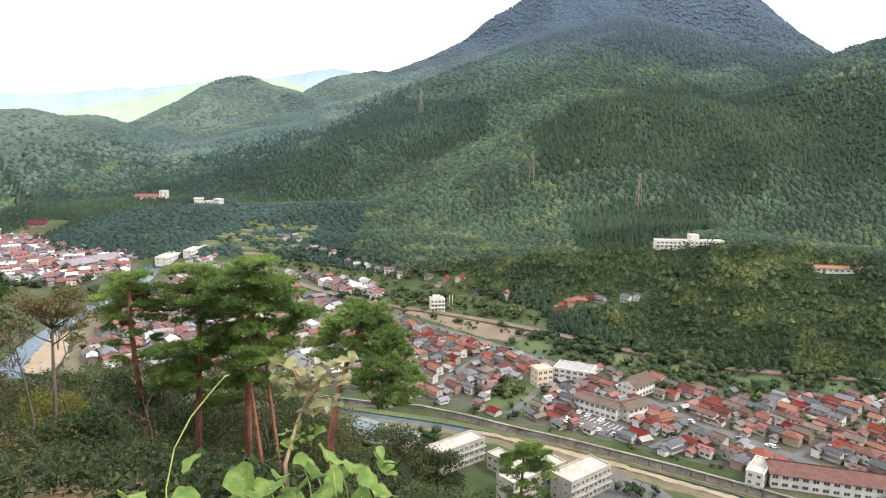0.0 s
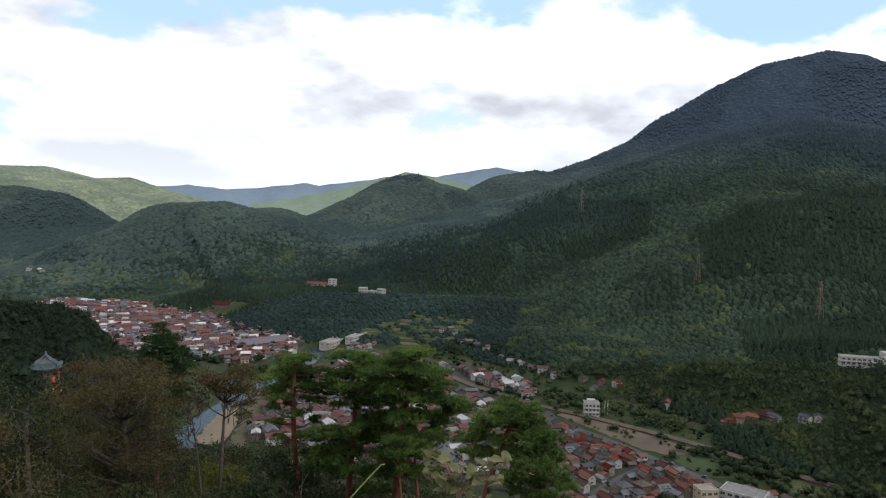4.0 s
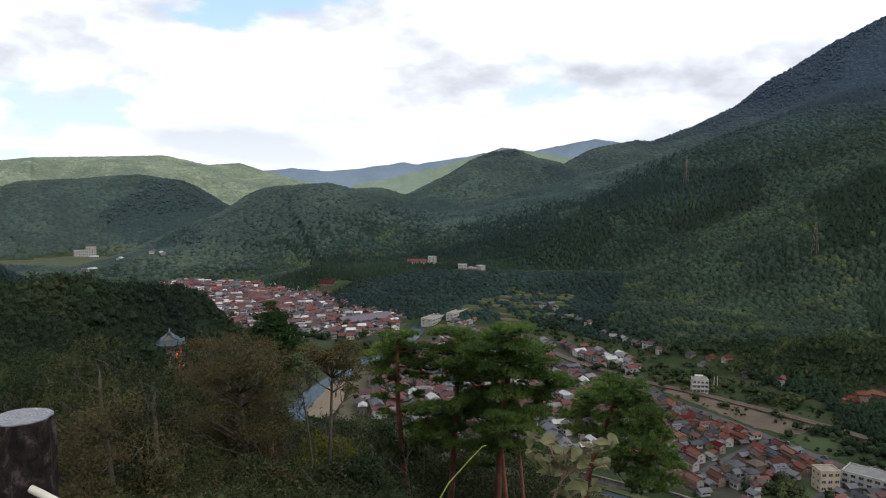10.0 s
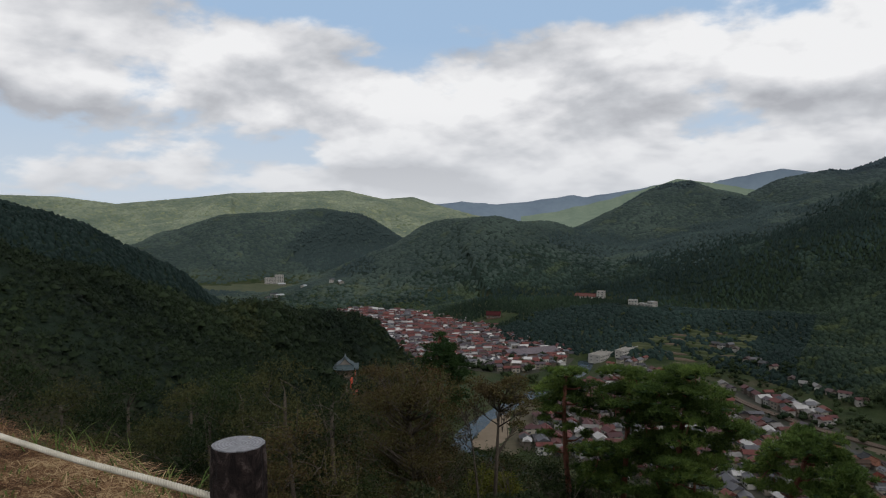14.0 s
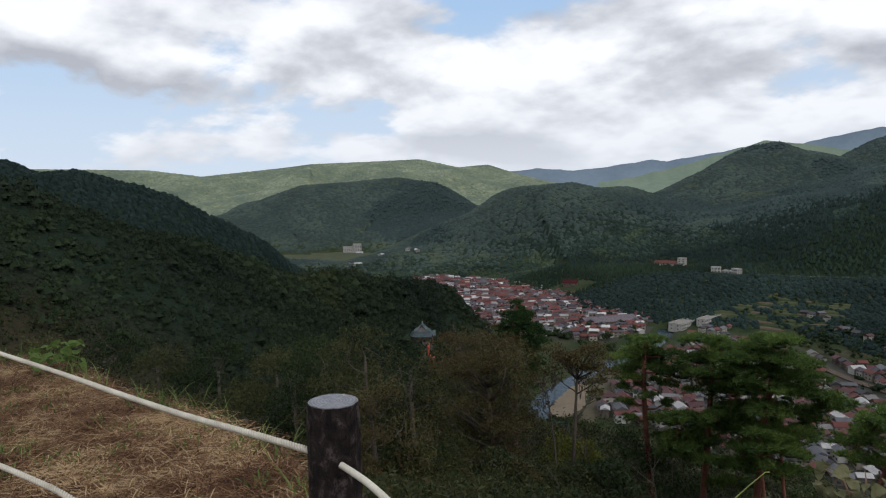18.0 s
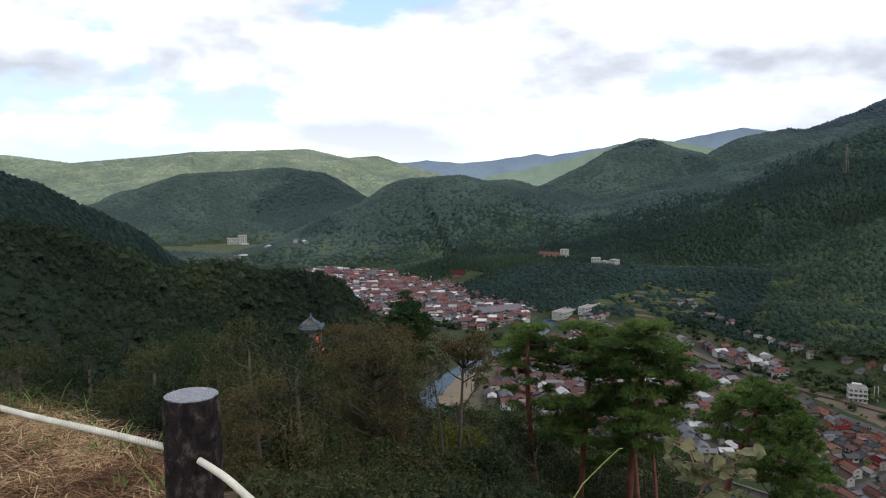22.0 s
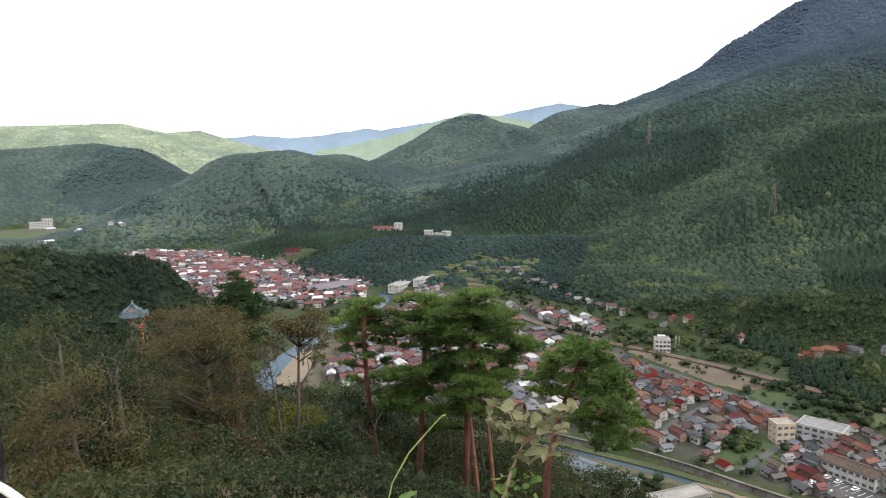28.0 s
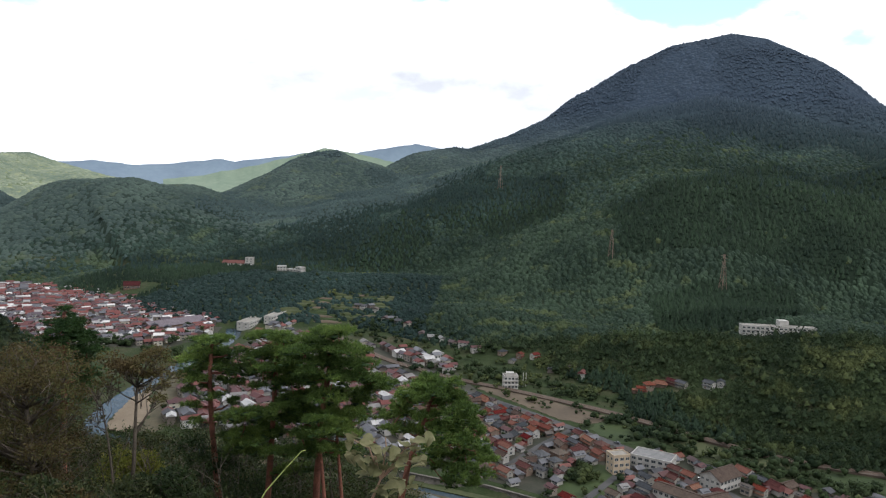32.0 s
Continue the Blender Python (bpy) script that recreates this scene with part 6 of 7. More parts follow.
rng = np.random.default_rng(21)
sb, sr, ss = [], [], []
for r0, r1, n, s0, s1 in ((3.2, 7, 120, 0.10, 0.22), (7, 16, 420, 0.12, 0.30), (16, 34, 800, 0.25, 0.7), (34, 70, 1400, 0.6, 1.5), (70, 120, 1900, 1.5, 2.6), (120, 180, 2500, 1.9, 3.2)):
    r = np.sqrt(rng.random(n) * (r1 * r1 - r0 * r0) + r0 * r0)
    sb.append(rng.uniform(-42 if r0 > 10 else 2, 75 if r0 > 10 else 44, n))
    sr.append(r)
    ss.append(s0 + (s1 - s0) * rng.random(n) ** 1.6)
sb, sr, ss = np.radians(np.concatenate(sb)), np.concatenate(sr), np.concatenate(ss)
ux, uy = -sr * np.sin(sb), sr * np.cos(sb)
uz = land(ux, uy)
cen = np.stack([ux, uy, uz + ss * 0.55], -1)
# dark solid cores imitate the shade deep inside each shrub
tagged(new("undergrowth_mass", clump_mesh("undergrowth_mass", cen - np.array([0, 0, 0.25]), np.minimum(ss, 0.9) * 0.4, np.minimum(ss, 0.9) * 0.4, M["shrub_dark"], 22, 0.6)), "dark cores painted as the shade inside the slope shrubs", "shrubs", kind="stuff")
nearby = sr < 70
close = sr < 30
for pick, per, leaf, seed in ((close, 80, 0.046, 25), (nearby & ~close, 60, 0.09, 23), (~nearby, 22, 0.20, 24)):
    q, f = leaf_cloud(cen[pick], ss[pick] * 0.95, ss[pick] * 1.2, per, leaf * (0.6 + 0.4 * ss[pick]), seed, 0.0, 3)
    tagged(new("undergrowth", np_mesh("undergrowth", q, f, M["shrub"])), "tangled green and brown shrubs on the steep slope", "shrubs", kind="stuff")
# bare grey stems among the shrubs
g = Geo()
rs = random.Random(6)
for i in range(95):
    b, d = rs.uniform(12, 44), rs.uniform(26, 60)
    x, y = polar(b, d)
    z = ground_at(x, y)
    h = rs.uniform(1.8, 4.2)
    lx, ly = rs.uniform(-0.9, 0.9), rs.uniform(-0.6, 0.6)
    g.tube([(x, y, z), (x + lx * 0.3, y + ly * 0.4, z + h * 0.45), (x + lx, y + ly, z + h)], [0.028, 0.018, 0.007], 4)
    for k in range(3):
        s = rs.uniform(0.4, 0.9)
        px, py, pz = x + lx * s, y + ly * s, z + h * s
        g.tube([(px, py, pz), (px + rs.uniform(-0.7, 0.7), py + rs.uniform(-0.7, 0.7), pz + rs.uniform(0.4, 1.2))], [0.018, 0.006], 3)
solo("bare_stems", g, "bark", "bare grey stems and twigs standing in the undergrowth", "stems", kind="stuff")


# ---- pines ----
def needle_mesh(name, centres, normals, per, length, width, mat, seed):
    """Needle sprays: thin blades fanning out of each shoot."""
    rng = np.random.default_rng(seed)
    n = len(centres)
    d = normals[:, None] * 0.7 + rng.normal(size=(n, per, 3)) * 0.75
    d /= np.linalg.norm(d, axis=2, keepdims=True)
    side = np.cross(d, rng.normal(size=(n, per, 3)))
    side /= np.linalg.norm(side, axis=2, keepdims=True)
    c = np.repeat(centres[:, None], per, 1)
    ln = length * (0.7 + 0.6 * rng.random((n, per, 1)))
    P = np.stack([c - side * width, c + side * width, c + d * ln], 2).reshape(-1, 3)
    return np_mesh(name, P, np.arange(len(P)).reshape(-1, 3), mat)


def leave(line, p, rise):
    """The place on a trunk from which a limb climbs to p."""
    fine = [a.lerp(b, i / 12) for a, b in zip(line, line[1:]) for i in range(12)] + [line[-1]]
    return min(fine, key=lambda q: abs(q.z - (p.z - rise * math.hypot(p.x - q.x, p.y - q.y))))


def pine(label, trunk, pads, seed, girth=0.2, dens=62, mat="pine", bark="bark_red", needle=0.17):
    """A red pine: a bare reddish trunk, crooked limbs and flat pads of needles at their ends. pads: (place, radius)."""
    rs, rng = random.Random(seed), np.random.default_rng(seed)
    base = Vector(trunk[0])
    ob = thing("pine_tree", base, 0, label, "tree", "red pines on the slope")
    loc = [Vector(p) - base for p in trunk]
    n = len(loc)
    part("trunk", Geo().tube(loc, [girth * (1 - 0.62 * i / (n - 1)) for i in range(n)], 10), bark, ob, "reddish flaking trunk", smooth=True)
    cs, ns, cores, cr = [], [], [], []
    axis = lambda z: min(loc, key=lambda q: abs(q.z - z))
    pads = sorted(((Vector(p) - base, r) for p, r in pads), key=lambda a: math.hypot(a[0].x - axis(a[0].z).x, a[0].y - axis(a[0].z).y))
    done = []
    for p, r in pads:
        # the limb leaves the trunk a little below its pad
        t, thick = leave(loc, p, 0.3), 1.0
        if done and (p - t).length > 0.8:
            q = min(done, key=lambda a: (a - p).length)
            if (q - p).length < (t - p).length * 0.75:
                t, thick = q - Vector((0, 0, 0.1)), 0.45
        done.append(p)
        midp = t.lerp(p, 0.5) + Vector((rs.uniform(-0.15, 0.15), rs.uniform(-0.15, 0.15), -0.12 * (p - t).length))
        part("limb", Geo().tube([t, midp, p - Vector((0, 0, r * 0.12))], [girth * 0.33 * thick, girth * 0.22 * thick, girth * 0.09 * thick], 6), bark, ob, smooth=True)
        subs = [(p, r * 0.75)] + [(p + Vector((math.cos(a) * r * 0.62, math.sin(a) * r * 0.62, rs.uniform(-0.25, 0.12) * r)), r * rs.uniform(0.42, 0.6)) for a in [rs.uniform(0, 6.28) for _ in range(5)]]
        for c, rad in subs:
            k = max(5, int(math.pi * rad * rad * dens * 0.38))
            a, u = rng.random(k) * 6.283, np.sqrt(rng.random(k))
            w = rad * u * (0.9 + 0.2 * rng.random(k))
            zz = rad * 0.22 * np.sqrt(np.maximum(0, 1 - u * u)) * np.where(rng.random(k) < 0.82, 1, -0.5)
            cs.append(np.stack([c.x + w * np.cos(a), c.y + w * np.sin(a), c.z + zz], -1))
            nn = np.stack([np.cos(a) * u * 0.7, np.sin(a) * u * 0.7, np.full(k, 0.75)], -1)
            ns.append(nn / np.linalg.norm(nn, axis=1, keepdims=True))
            cores.append((c.x, c.y, c.z - rad * 0.03))
            cr.append(rad * 0.52)
    part("crown", needle_mesh("crown", np.concatenate(cs), np.concatenate(ns), 28, needle, 0.012, M[mat], seed), None, ob, "layered pads of green needles")
    # added dark solids that stand in for shade within the pads
    part("inner_crown", clump_mesh("inner_crown", np.array(cores), np.array(cr), np.array(cr) * 0.22, M["pine_dark"], seed, 0.4), None, ob, "dark cores painted as the shade inside the crown")
    return ob


def pad_ring(rs, bearing, drop, d, width, rows):
    """Pads spread across a crown: rows of (drop, half-width in degrees, count, radius)."""
    out = []
    for dr, hw, k, r in rows:
        for i in range(k):
            s = (i + 0.5) / k * 2 - 1
            out.append((spot(bearing + s * hw + rs.uniform(-0.35, 0.35), dr + rs.uniform(-0.3, 0.3) - 0.5 * abs(s) ** 2, d + rs.uniform(-width, width)), r * rs.uniform(0.8, 1.2)))
    return out


def foot(bearing, d):
    x, y = polar(bearing, d)
    return Vector((x, y, ground_at(x, y) - 0.3))


rs = random.Random(3)
pine("tall red pine with a leaning bare trunk", [foot(20.0, 30.5), spot(20.2, -27.4, 30.5), spot(20.9, -23.0, 30.5), spot(21.4, -18.5, 30.5), spot(21.6, -15.0, 30.5), spot(21.5, -12.2, 30.5)],
     pad_ring(rs, 21.5, 0, 30.5, 1.2, ((-11.6, 1.0, 4, 0.55), (-12.6, 1.9, 6, 0.6), (-13.7, 2.3, 7, 0.6), (-14.9, 2.1, 5, 0.5), (-16.2, 1.9, 3, 0.42), (-17.6, 1.3, 2, 0.35))), 31, 0.185)
pine("broad red pine with a layered crown", [foot(17.6, 29.5), spot(17.4, -27.5, 29.5), spot(17.0, -22.0, 29.5), spot(16.7, -17.0, 29.5), spot(16.6, -14.0, 29.5), spot(16.5, -12.2, 29.5)],
     pad_ring(rs, 16.7, 0, 29.5, 1.4, ((-11.6, 1.4, 6, 0.65), (-12.7, 2.0, 7, 0.65), (-14.0, 2.4, 7, 0.65), (-15.0, 1.9, 3, 0.5))) + pad_ring(rs, 18.6, 0, 29.5, 1.2, ((-17.5, 1.6, 5, 0.7), (-18.6, 1.8, 6, 0.7), (-19.7, 1.6, 5, 0.65))) + pad_ring(rs, 15.3, 0, 28.8, 1.0, ((-16.9, 1.7, 5, 0.6), (-17.6, 1.6, 4, 0.6), (-20.0, 1.2, 3, 0.5), (-21.6, 1.2, 3, 0.5))), 32, 0.17, mat="pine")
pine("dense red pine with wide flat pads", [foot(13.6, 28.5), spot(13.4, -27.5, 28.5), spot(13.2, -22.0, 28.5), spot(12.8, -17.0, 28.5), spot(12.3, -13.5, 28.5), spot(12.2, -11.8, 28.5)],
     pad_ring(rs, 12.6, 0, 28.5, 1.6, ((-11.3, 1.8, 6, 0.7), (-12.4, 2.7, 8, 0.7), (-13.6, 3.2, 9, 0.7), (-14.8, 3.6, 10, 0.7), (-16.0, 3.2, 9, 0.7), (-17.4, 2.9, 8, 0.65), (-18.7, 2.6, 7, 0.6), (-20.2, 2.0, 5, 0.55))) + pad_ring(rs, 8.9, 0, 28.0, 0.8, ((-14.9, 1.4, 3, 0.5), (-15.5, 1.2, 3, 0.45))), 33, 0.18)
for b, dd in ((12.4, 27.0), (11.0, 27.6)):
    pine("slim red pine trunk beneath the dense crown", [foot(b - 0.3, dd), spot(b, -25.5, dd), spot(b + 0.5, -21.0, dd), spot(b + 0.8, -18.0, dd)], pad_ring(rs, b + 0.8, 0, dd, 0.7, ((-17.8, 1.1, 3, 0.45), (-18.8, 1.3, 3, 0.45), (-19.9, 1.0, 2, 0.4))), 34 + int(b), 0.10)
pine("spreading red pine with a forked trunk", [foot(6.6, 20.0), spot(6.5, -25.0, 20.0), spot(5.8, -21.5, 20.0), spot(4.9, -19.0, 20.0), spot(4.2, -17.0, 20.0), spot(3.9, -15.6, 20.0)],
     pad_ring(rs, 4.0, 0, 20.0, 1.0, ((-14.8, 1.3, 5, 0.38), (-15.6, 2.4, 7, 0.38), (-16.5, 3.3, 9, 0.38), (-17.5, 3.7, 9, 0.36), (-18.6, 3.4, 8, 0.36))) + pad_ring(rs, 1.6, 0, 19.6, 0.9, ((-18.4, 2.0, 4, 0.34), (-19.4, 2.6, 6, 0.36), (-20.4, 2.7, 6, 0.36), (-21.4, 2.3, 5, 0.34), (-22.4, 1.5, 3, 0.30))), 37, 0.11, dens=95, needle=0.13)
pine("dark pine with a pointed crown", [foot(31.8, 36.0), spot(31.8, -22.0, 36.0), spot(31.7, -17.0, 36.0), spot(31.6, -13.0, 36.0), spot(31.6, -9.4, 36.0)],
     pad_ring(rs, 31.5, 0, 36.0, 0.9, ((-9.2, 0.4, 2, 0.4), (-9.9, 1.0, 4, 0.5), (-10.7, 1.7, 6, 0.6), (-11.6, 2.2, 7, 0.6), (-12.6, 2.0, 6, 0.6), (-13.6, 2.4, 6, 0.6), (-14.6, 2.3, 5, 0.6), (-15.6, 1.6, 3, 0.5))), 39, 0.2, mat="pine_dark")
pine("young pine below the slope beside the school", [foot(-9.8, 70), spot(-9.8, -28.5, 70), spot(-9.9, -26.5, 70), spot(-10.0, -25.2, 70)],
     pad_ring(rs, -10.2, 0, 70, 1.4, ((-25.3, 0.9, 4, 0.9), (-25.9, 1.6, 6, 0.9), (-26.6, 2.2, 7, 0.9), (-27.4, 2.0, 6, 0.9), (-28.3, 1.7, 5, 0.8), (-29.2, 1.3, 4, 0.8))), 40, 0.2, dens=40, needle=0.3)


# ---- withered and bare broadleaf trees ----
def thin_tree(label, trunk, lobes, leaf_mat, per, leaf, seed, girth=0.14, twigs=5, limbs=99):
    """A thin-leaved tree: forking branches out to airy lobes of small leaves. lobes: (place, radius)."""
    rs = random.Random(seed)
    base = Vector(trunk[0])
    ob = thing("broadleaf_tree", base, 0, label, "tree", "thin broadleaf trees on the slope")
    loc = [Vector(p) - base for p in trunk]
    n = len(loc)
    part("trunk", Geo().tube(loc, [girth * (1 - 0.6 * i / (n - 1)) for i in range(n)], 8), "bark", ob, smooth=True)
    tw = Geo()
    for i, (p, r) in enumerate(lobes):
        p = Vector(p) - base
        t = leave(loc, p, 0.75)
        if i < limbs:
            part("limb", Geo().tube([t, t.lerp(p, 0.5) + Vector((rs.uniform(-0.2, 0.2), rs.uniform(-0.2, 0.2), -0.1)), p], [girth * 0.32, girth * 0.2, girth * 0.06], 5), "bark", ob, smooth=True)
        for _ in range(twigs):
            e = p + Vector((rs.gauss(0, 1), rs.gauss(0, 1), rs.gauss(0.3, 0.7))).normalized() * r
            s = t.lerp(p, rs.uniform(0.5, 1))
            tw.tube([s, s.lerp(e, 0.5) + Vector((0, 0, 0.05)), e], [0.018, 0.012, 0.005], 3)
    tagged(part("twig_spray", tw, "bark", ob), "fine bare twigs", kind="stuff")
    c = np.array([tuple(Vector(p) - base) for p, r in lobes])
    r = np.array([r for p, r in lobes])
    q, f = leaf_cloud(c, r, r * 0.85, per, leaf * 1.15, seed, 0.0, 3)
    part("crown", np_mesh("crown", q, f, M[leaf_mat]), None, ob, "airy crown of small withered leaves")
    return ob


def lobe_field(rs, d, rows):
    out = []
    for b0, b1, dr, k, r in rows:
        for i in range(k):
            out.append((spot(b0 + (b1 - b0) * (i + rs.random()) / k, dr + rs.uniform(-0.6, 0.6), d + rs.uniform(-1.3, 1.3)), r * rs.uniform(0.75, 1.25)))
    return out


thin_tree("spreading tree with rusty brown withered leaves", [foot(33.5, 25), spot(33.5, -24.5, 25), spot(33.6, -20.0, 25), spot(33.9, -17.0, 25), spot(34.2, -14.5, 25)],
          lobe_field(rs, 25, ((31.6, 37.6, -12.6, 9, 0.6), (30.4, 38.6, -13.8, 12, 0.65), (30.0, 38.9, -15.1, 12, 0.65), (30.2, 38.9, -16.5, 12, 0.65), (30.6, 38.6, -18.0, 10, 0.62), (31.0, 38.0, -19.4, 8, 0.6), (31.6, 37.4, -20.8, 6, 0.55))), "brown_leaf", 400, 0.036, 51, 0.15)
thin_tree("second withered brown tree behind the first", [foot(36.8, 30), spot(36.6, -23.5, 30), spot(36.4, -19.5, 30), spot(36.4, -16.5, 30)],
          lobe_field(rs, 30, ((34.0, 38.6, -14.0, 5, 0.7), (34.0, 39.4, -16.0, 6, 0.75), (34.5, 39.6, -18.5, 6, 0.75), (35.0, 39.0, -21.0, 5, 0.7))), "brown_leaf", 480, 0.04, 52, 0.13)
thin_tree("slender umbrella-shaped tree, half bare", [foot(27.4, 24), spot(27.3, -24.5, 24), spot(27.0, -19.5, 24), spot(26.9, -17.0, 24), spot(26.8, -15.0, 24)],
          lobe_field(rs, 24, ((24.6, 29.0, -13.3, 8, 0.40), (24.2, 29.4, -14.1, 7, 0.38), (24.4, 26.4, -15.6, 3, 0.32))), "brown_leaf", 260, 0.042, 53, 0.09, 7)
thin_tree("bare leaning sapling beside the slender tree", [foot(28.6, 24.5), spot(28.4, -22.0, 24.5), spot(28.8, -18.5, 24.5), spot(29.2, -16.0, 24.5)],
          lobe_field(rs, 24.5, ((28.0, 30.4, -14.8, 4, 0.4), (29.0, 30.6, -16.4, 3, 0.4))), "brown_leaf", 26, 0.04, 54, 0.05, 9)
thin_tree("rusty low tree among the shrubs", [foot(37.5, 20), spot(37.5, -27.5, 20), spot(37.6, -25.0, 20)], lobe_field(rs, 20, ((35.6, 40.0, -23.6, 6, 0.5), (35.2, 40.4, -25.4, 7, 0.5))), "brown_leaf", 300, 0.05, 55, 0.08)
thin_tree("leafy young tree with yellowing tips", [foot(41.5, 26), spot(41.5, -25.0, 26), spot(41.4, -21.0, 26), spot(41.3, -18.5, 26)], lobe_field(rs, 26, ((39.6, 43.4, -16.4, 5, 0.6), (39.2, 44.2, -18.4, 6, 0.7), (39.4, 44.4, -20.8, 6, 0.75))), "shrub", 420, 0.055, 56, 0.1)


for i, (b, d, lo, hi) in enumerate(((17.5, 46, -26.5, -22.0), (14.5, 44, -26.5, -21.5), (11.5, 42, -27.0, -21.0), (9.0, 40, -27.5, -23.0), (19.8, 50, -24.5, -21.5), (1.0, 46, -28.0, -25.0), (-2.5, 52, -29.0, -26.5), (23.0, 52, -23.5, -20.5), (29.5, 52, -22.0, -18.8))):
    thin_tree("dark leafy tree standing below the pines", [foot(b, d), spot(b, lo - 1, d), spot(b, (lo + hi) / 2, d), spot(b, hi - 0.4, d)], lobe_field(rs, d, ((b - 1.4, b + 1.4, hi - 0.3, 4, 0.9), (b - 1.9, b + 1.9, (lo + hi) / 2, 6, 1.0), (b - 2.0, b + 2.0, lo + 0.4, 6, 1.0))), "shrub", 420, 0.085, 60 + i, 0.14, 2)


# ---- the wooded fold below the platform: young trees and tall bushes of mixed colour ----
def bush_tree(label, b, d, H, w, mat, seed, per=300, leaf=None):
    """A bushy young tree, leafy almost to the ground; H tall, w wide."""
    rs = random.Random(seed)
    x, y = polar(b, d)
    z = ground_at(x, y) - 0.3
    lobes = []
    for k, (f, ww) in enumerate(((0.95, 0.30), (0.8, 0.62), (0.62, 0.9), (0.44, 1.0), (0.27, 0.85))):
        for i in range((2, 3, 4, 5, 4)[k]):
            a = rs.uniform(0, 6.283)
            lobes.append((Vector((x + math.cos(a) * w * 0.42 * ww, y + math.sin(a) * w * 0.42 * ww, z + H * (f + rs.uniform(-0.07, 0.05)))), w * rs.uniform(0.2, 0.32)))
    lean = rs.uniform(-0.4, 0.4)
    return thin_tree(label, [Vector((x, y, z)), Vector((x + lean * 0.3, y, z + H * 0.35)), Vector((x + lean, y, z + H * 0.7)), Vector((x + lean, y, z + H * 0.9))], lobes, mat, per, leaf or d * 0.0014 + 0.012, seed, 0.03 + 0.014 * H, 3, 4)


BUSHES = [(44.5, 27, 6.2, 4.6, "olive_leaf"), (47.5, 34, 7.5, 5.0, "shrub_dark"), (51, 38, 8.0, 5.5, "olive_leaf"), (55.5, 42, 9.0, 6.0, "shrub_dark"), (59.5, 46, 10.0, 6.0, "olive_leaf"), (63.5, 40, 9.0, 6.0, "shrub_dark"), (67, 44, 10.0, 6.5, "olive_leaf"), (42.5, 42, 6.5, 5.0, "shrub_dark"), (40, 22, 4.6, 3.4, "shrub_dark"), (43.2, 19, 3.4, 2.6, "brown_leaf"), (39.2, 34, 6.0, 4.5, "olive_leaf"), (36, 40, 6.5, 5.0, "shrub_dark"), (33.2, 48, 6.0, 5.0, "shrub_dark"), (30.3, 40, 4.8, 4.4, "shrub"), (27.5, 44, 5.2, 4.6, "shrub_dark"), (25.6, 38, 4.4, 4.0, "shrub"), (24.2, 50, 5.5, 5.0, "shrub_dark"), (21.8, 42, 4.8, 4.2, "shrub"), (28.0, 33, 3.0, 2.4, "yellow_leaf"), (26.6, 34, 2.8, 2.2, "yellow_leaf"), (45.8, 52, 7.0, 3.2, "yellow_leaf"), (48.6, 60, 8.0, 5.5, "shrub_dark"), (52.8, 60, 9.0, 6.0, "shrub_dark"), (57.5, 66, 9.5, 6.5, "olive_leaf"), (61.5, 62, 10.0, 6.0, "shrub_dark"), (46.2, 23, 4.2, 3.4, "olive_leaf"), (49.3, 27, 5.0, 4.0, "shrub_dark"), (16, 36, 4.0, 3.6, "shrub"), (22.5, 30, 3.2, 3.0, "shrub_dark"), (31.5, 29, 3.6, 3.2, "shrub"), (35.2, 27, 3.6, 3.2, "olive_leaf"), (17.5, 33, 4.5, 4.4, "shrub_dark"), (14.5, 34, 5.6, 5.0, "shrub_dark"), (11.5, 33, 5.2, 4.6, "shrub_dark"), (9.0, 31, 4.6, 4.2, "shrub_dark"), (6.3, 29, 3.8, 3.6, "olive_leaf"), (19.6, 37, 4.2, 4.2, "shrub"), (3.5, 30, 3.4, 3.6, "shrub_dark")]
for i, (b, d, H, w, mat) in enumerate(BUSHES):
    bush_tree({"olive_leaf": "bushy young tree with dull olive leaves on the slope", "shrub_dark": "dark green bushy tree on the steep slope", "brown_leaf": "low rusty brown bush on the slope", "yellow_leaf": "small tree with yellowing leaves on the slope", "shrub": "bushy shrub of mixed green leaves on the slope"}[mat], b, d, H, w, mat, 300 + i, 620 if b > 43.5 and d > 25 else 320)


rs = random.Random(71)
for i in range(34):
    mat = rs.choice(("shrub", "shrub_dark", "shrub", "olive_leaf", "brown_leaf", "yellow_leaf"))
    d = rs.uniform(17, 30)
    bush_tree("low leafy shrub on the steep slope below the platform", rs.uniform(23, 46), d, rs.uniform(0.6, 1.5), rs.uniform(1.0, 2.0), mat, 400 + i, 190, d * 0.0018 + 0.014)


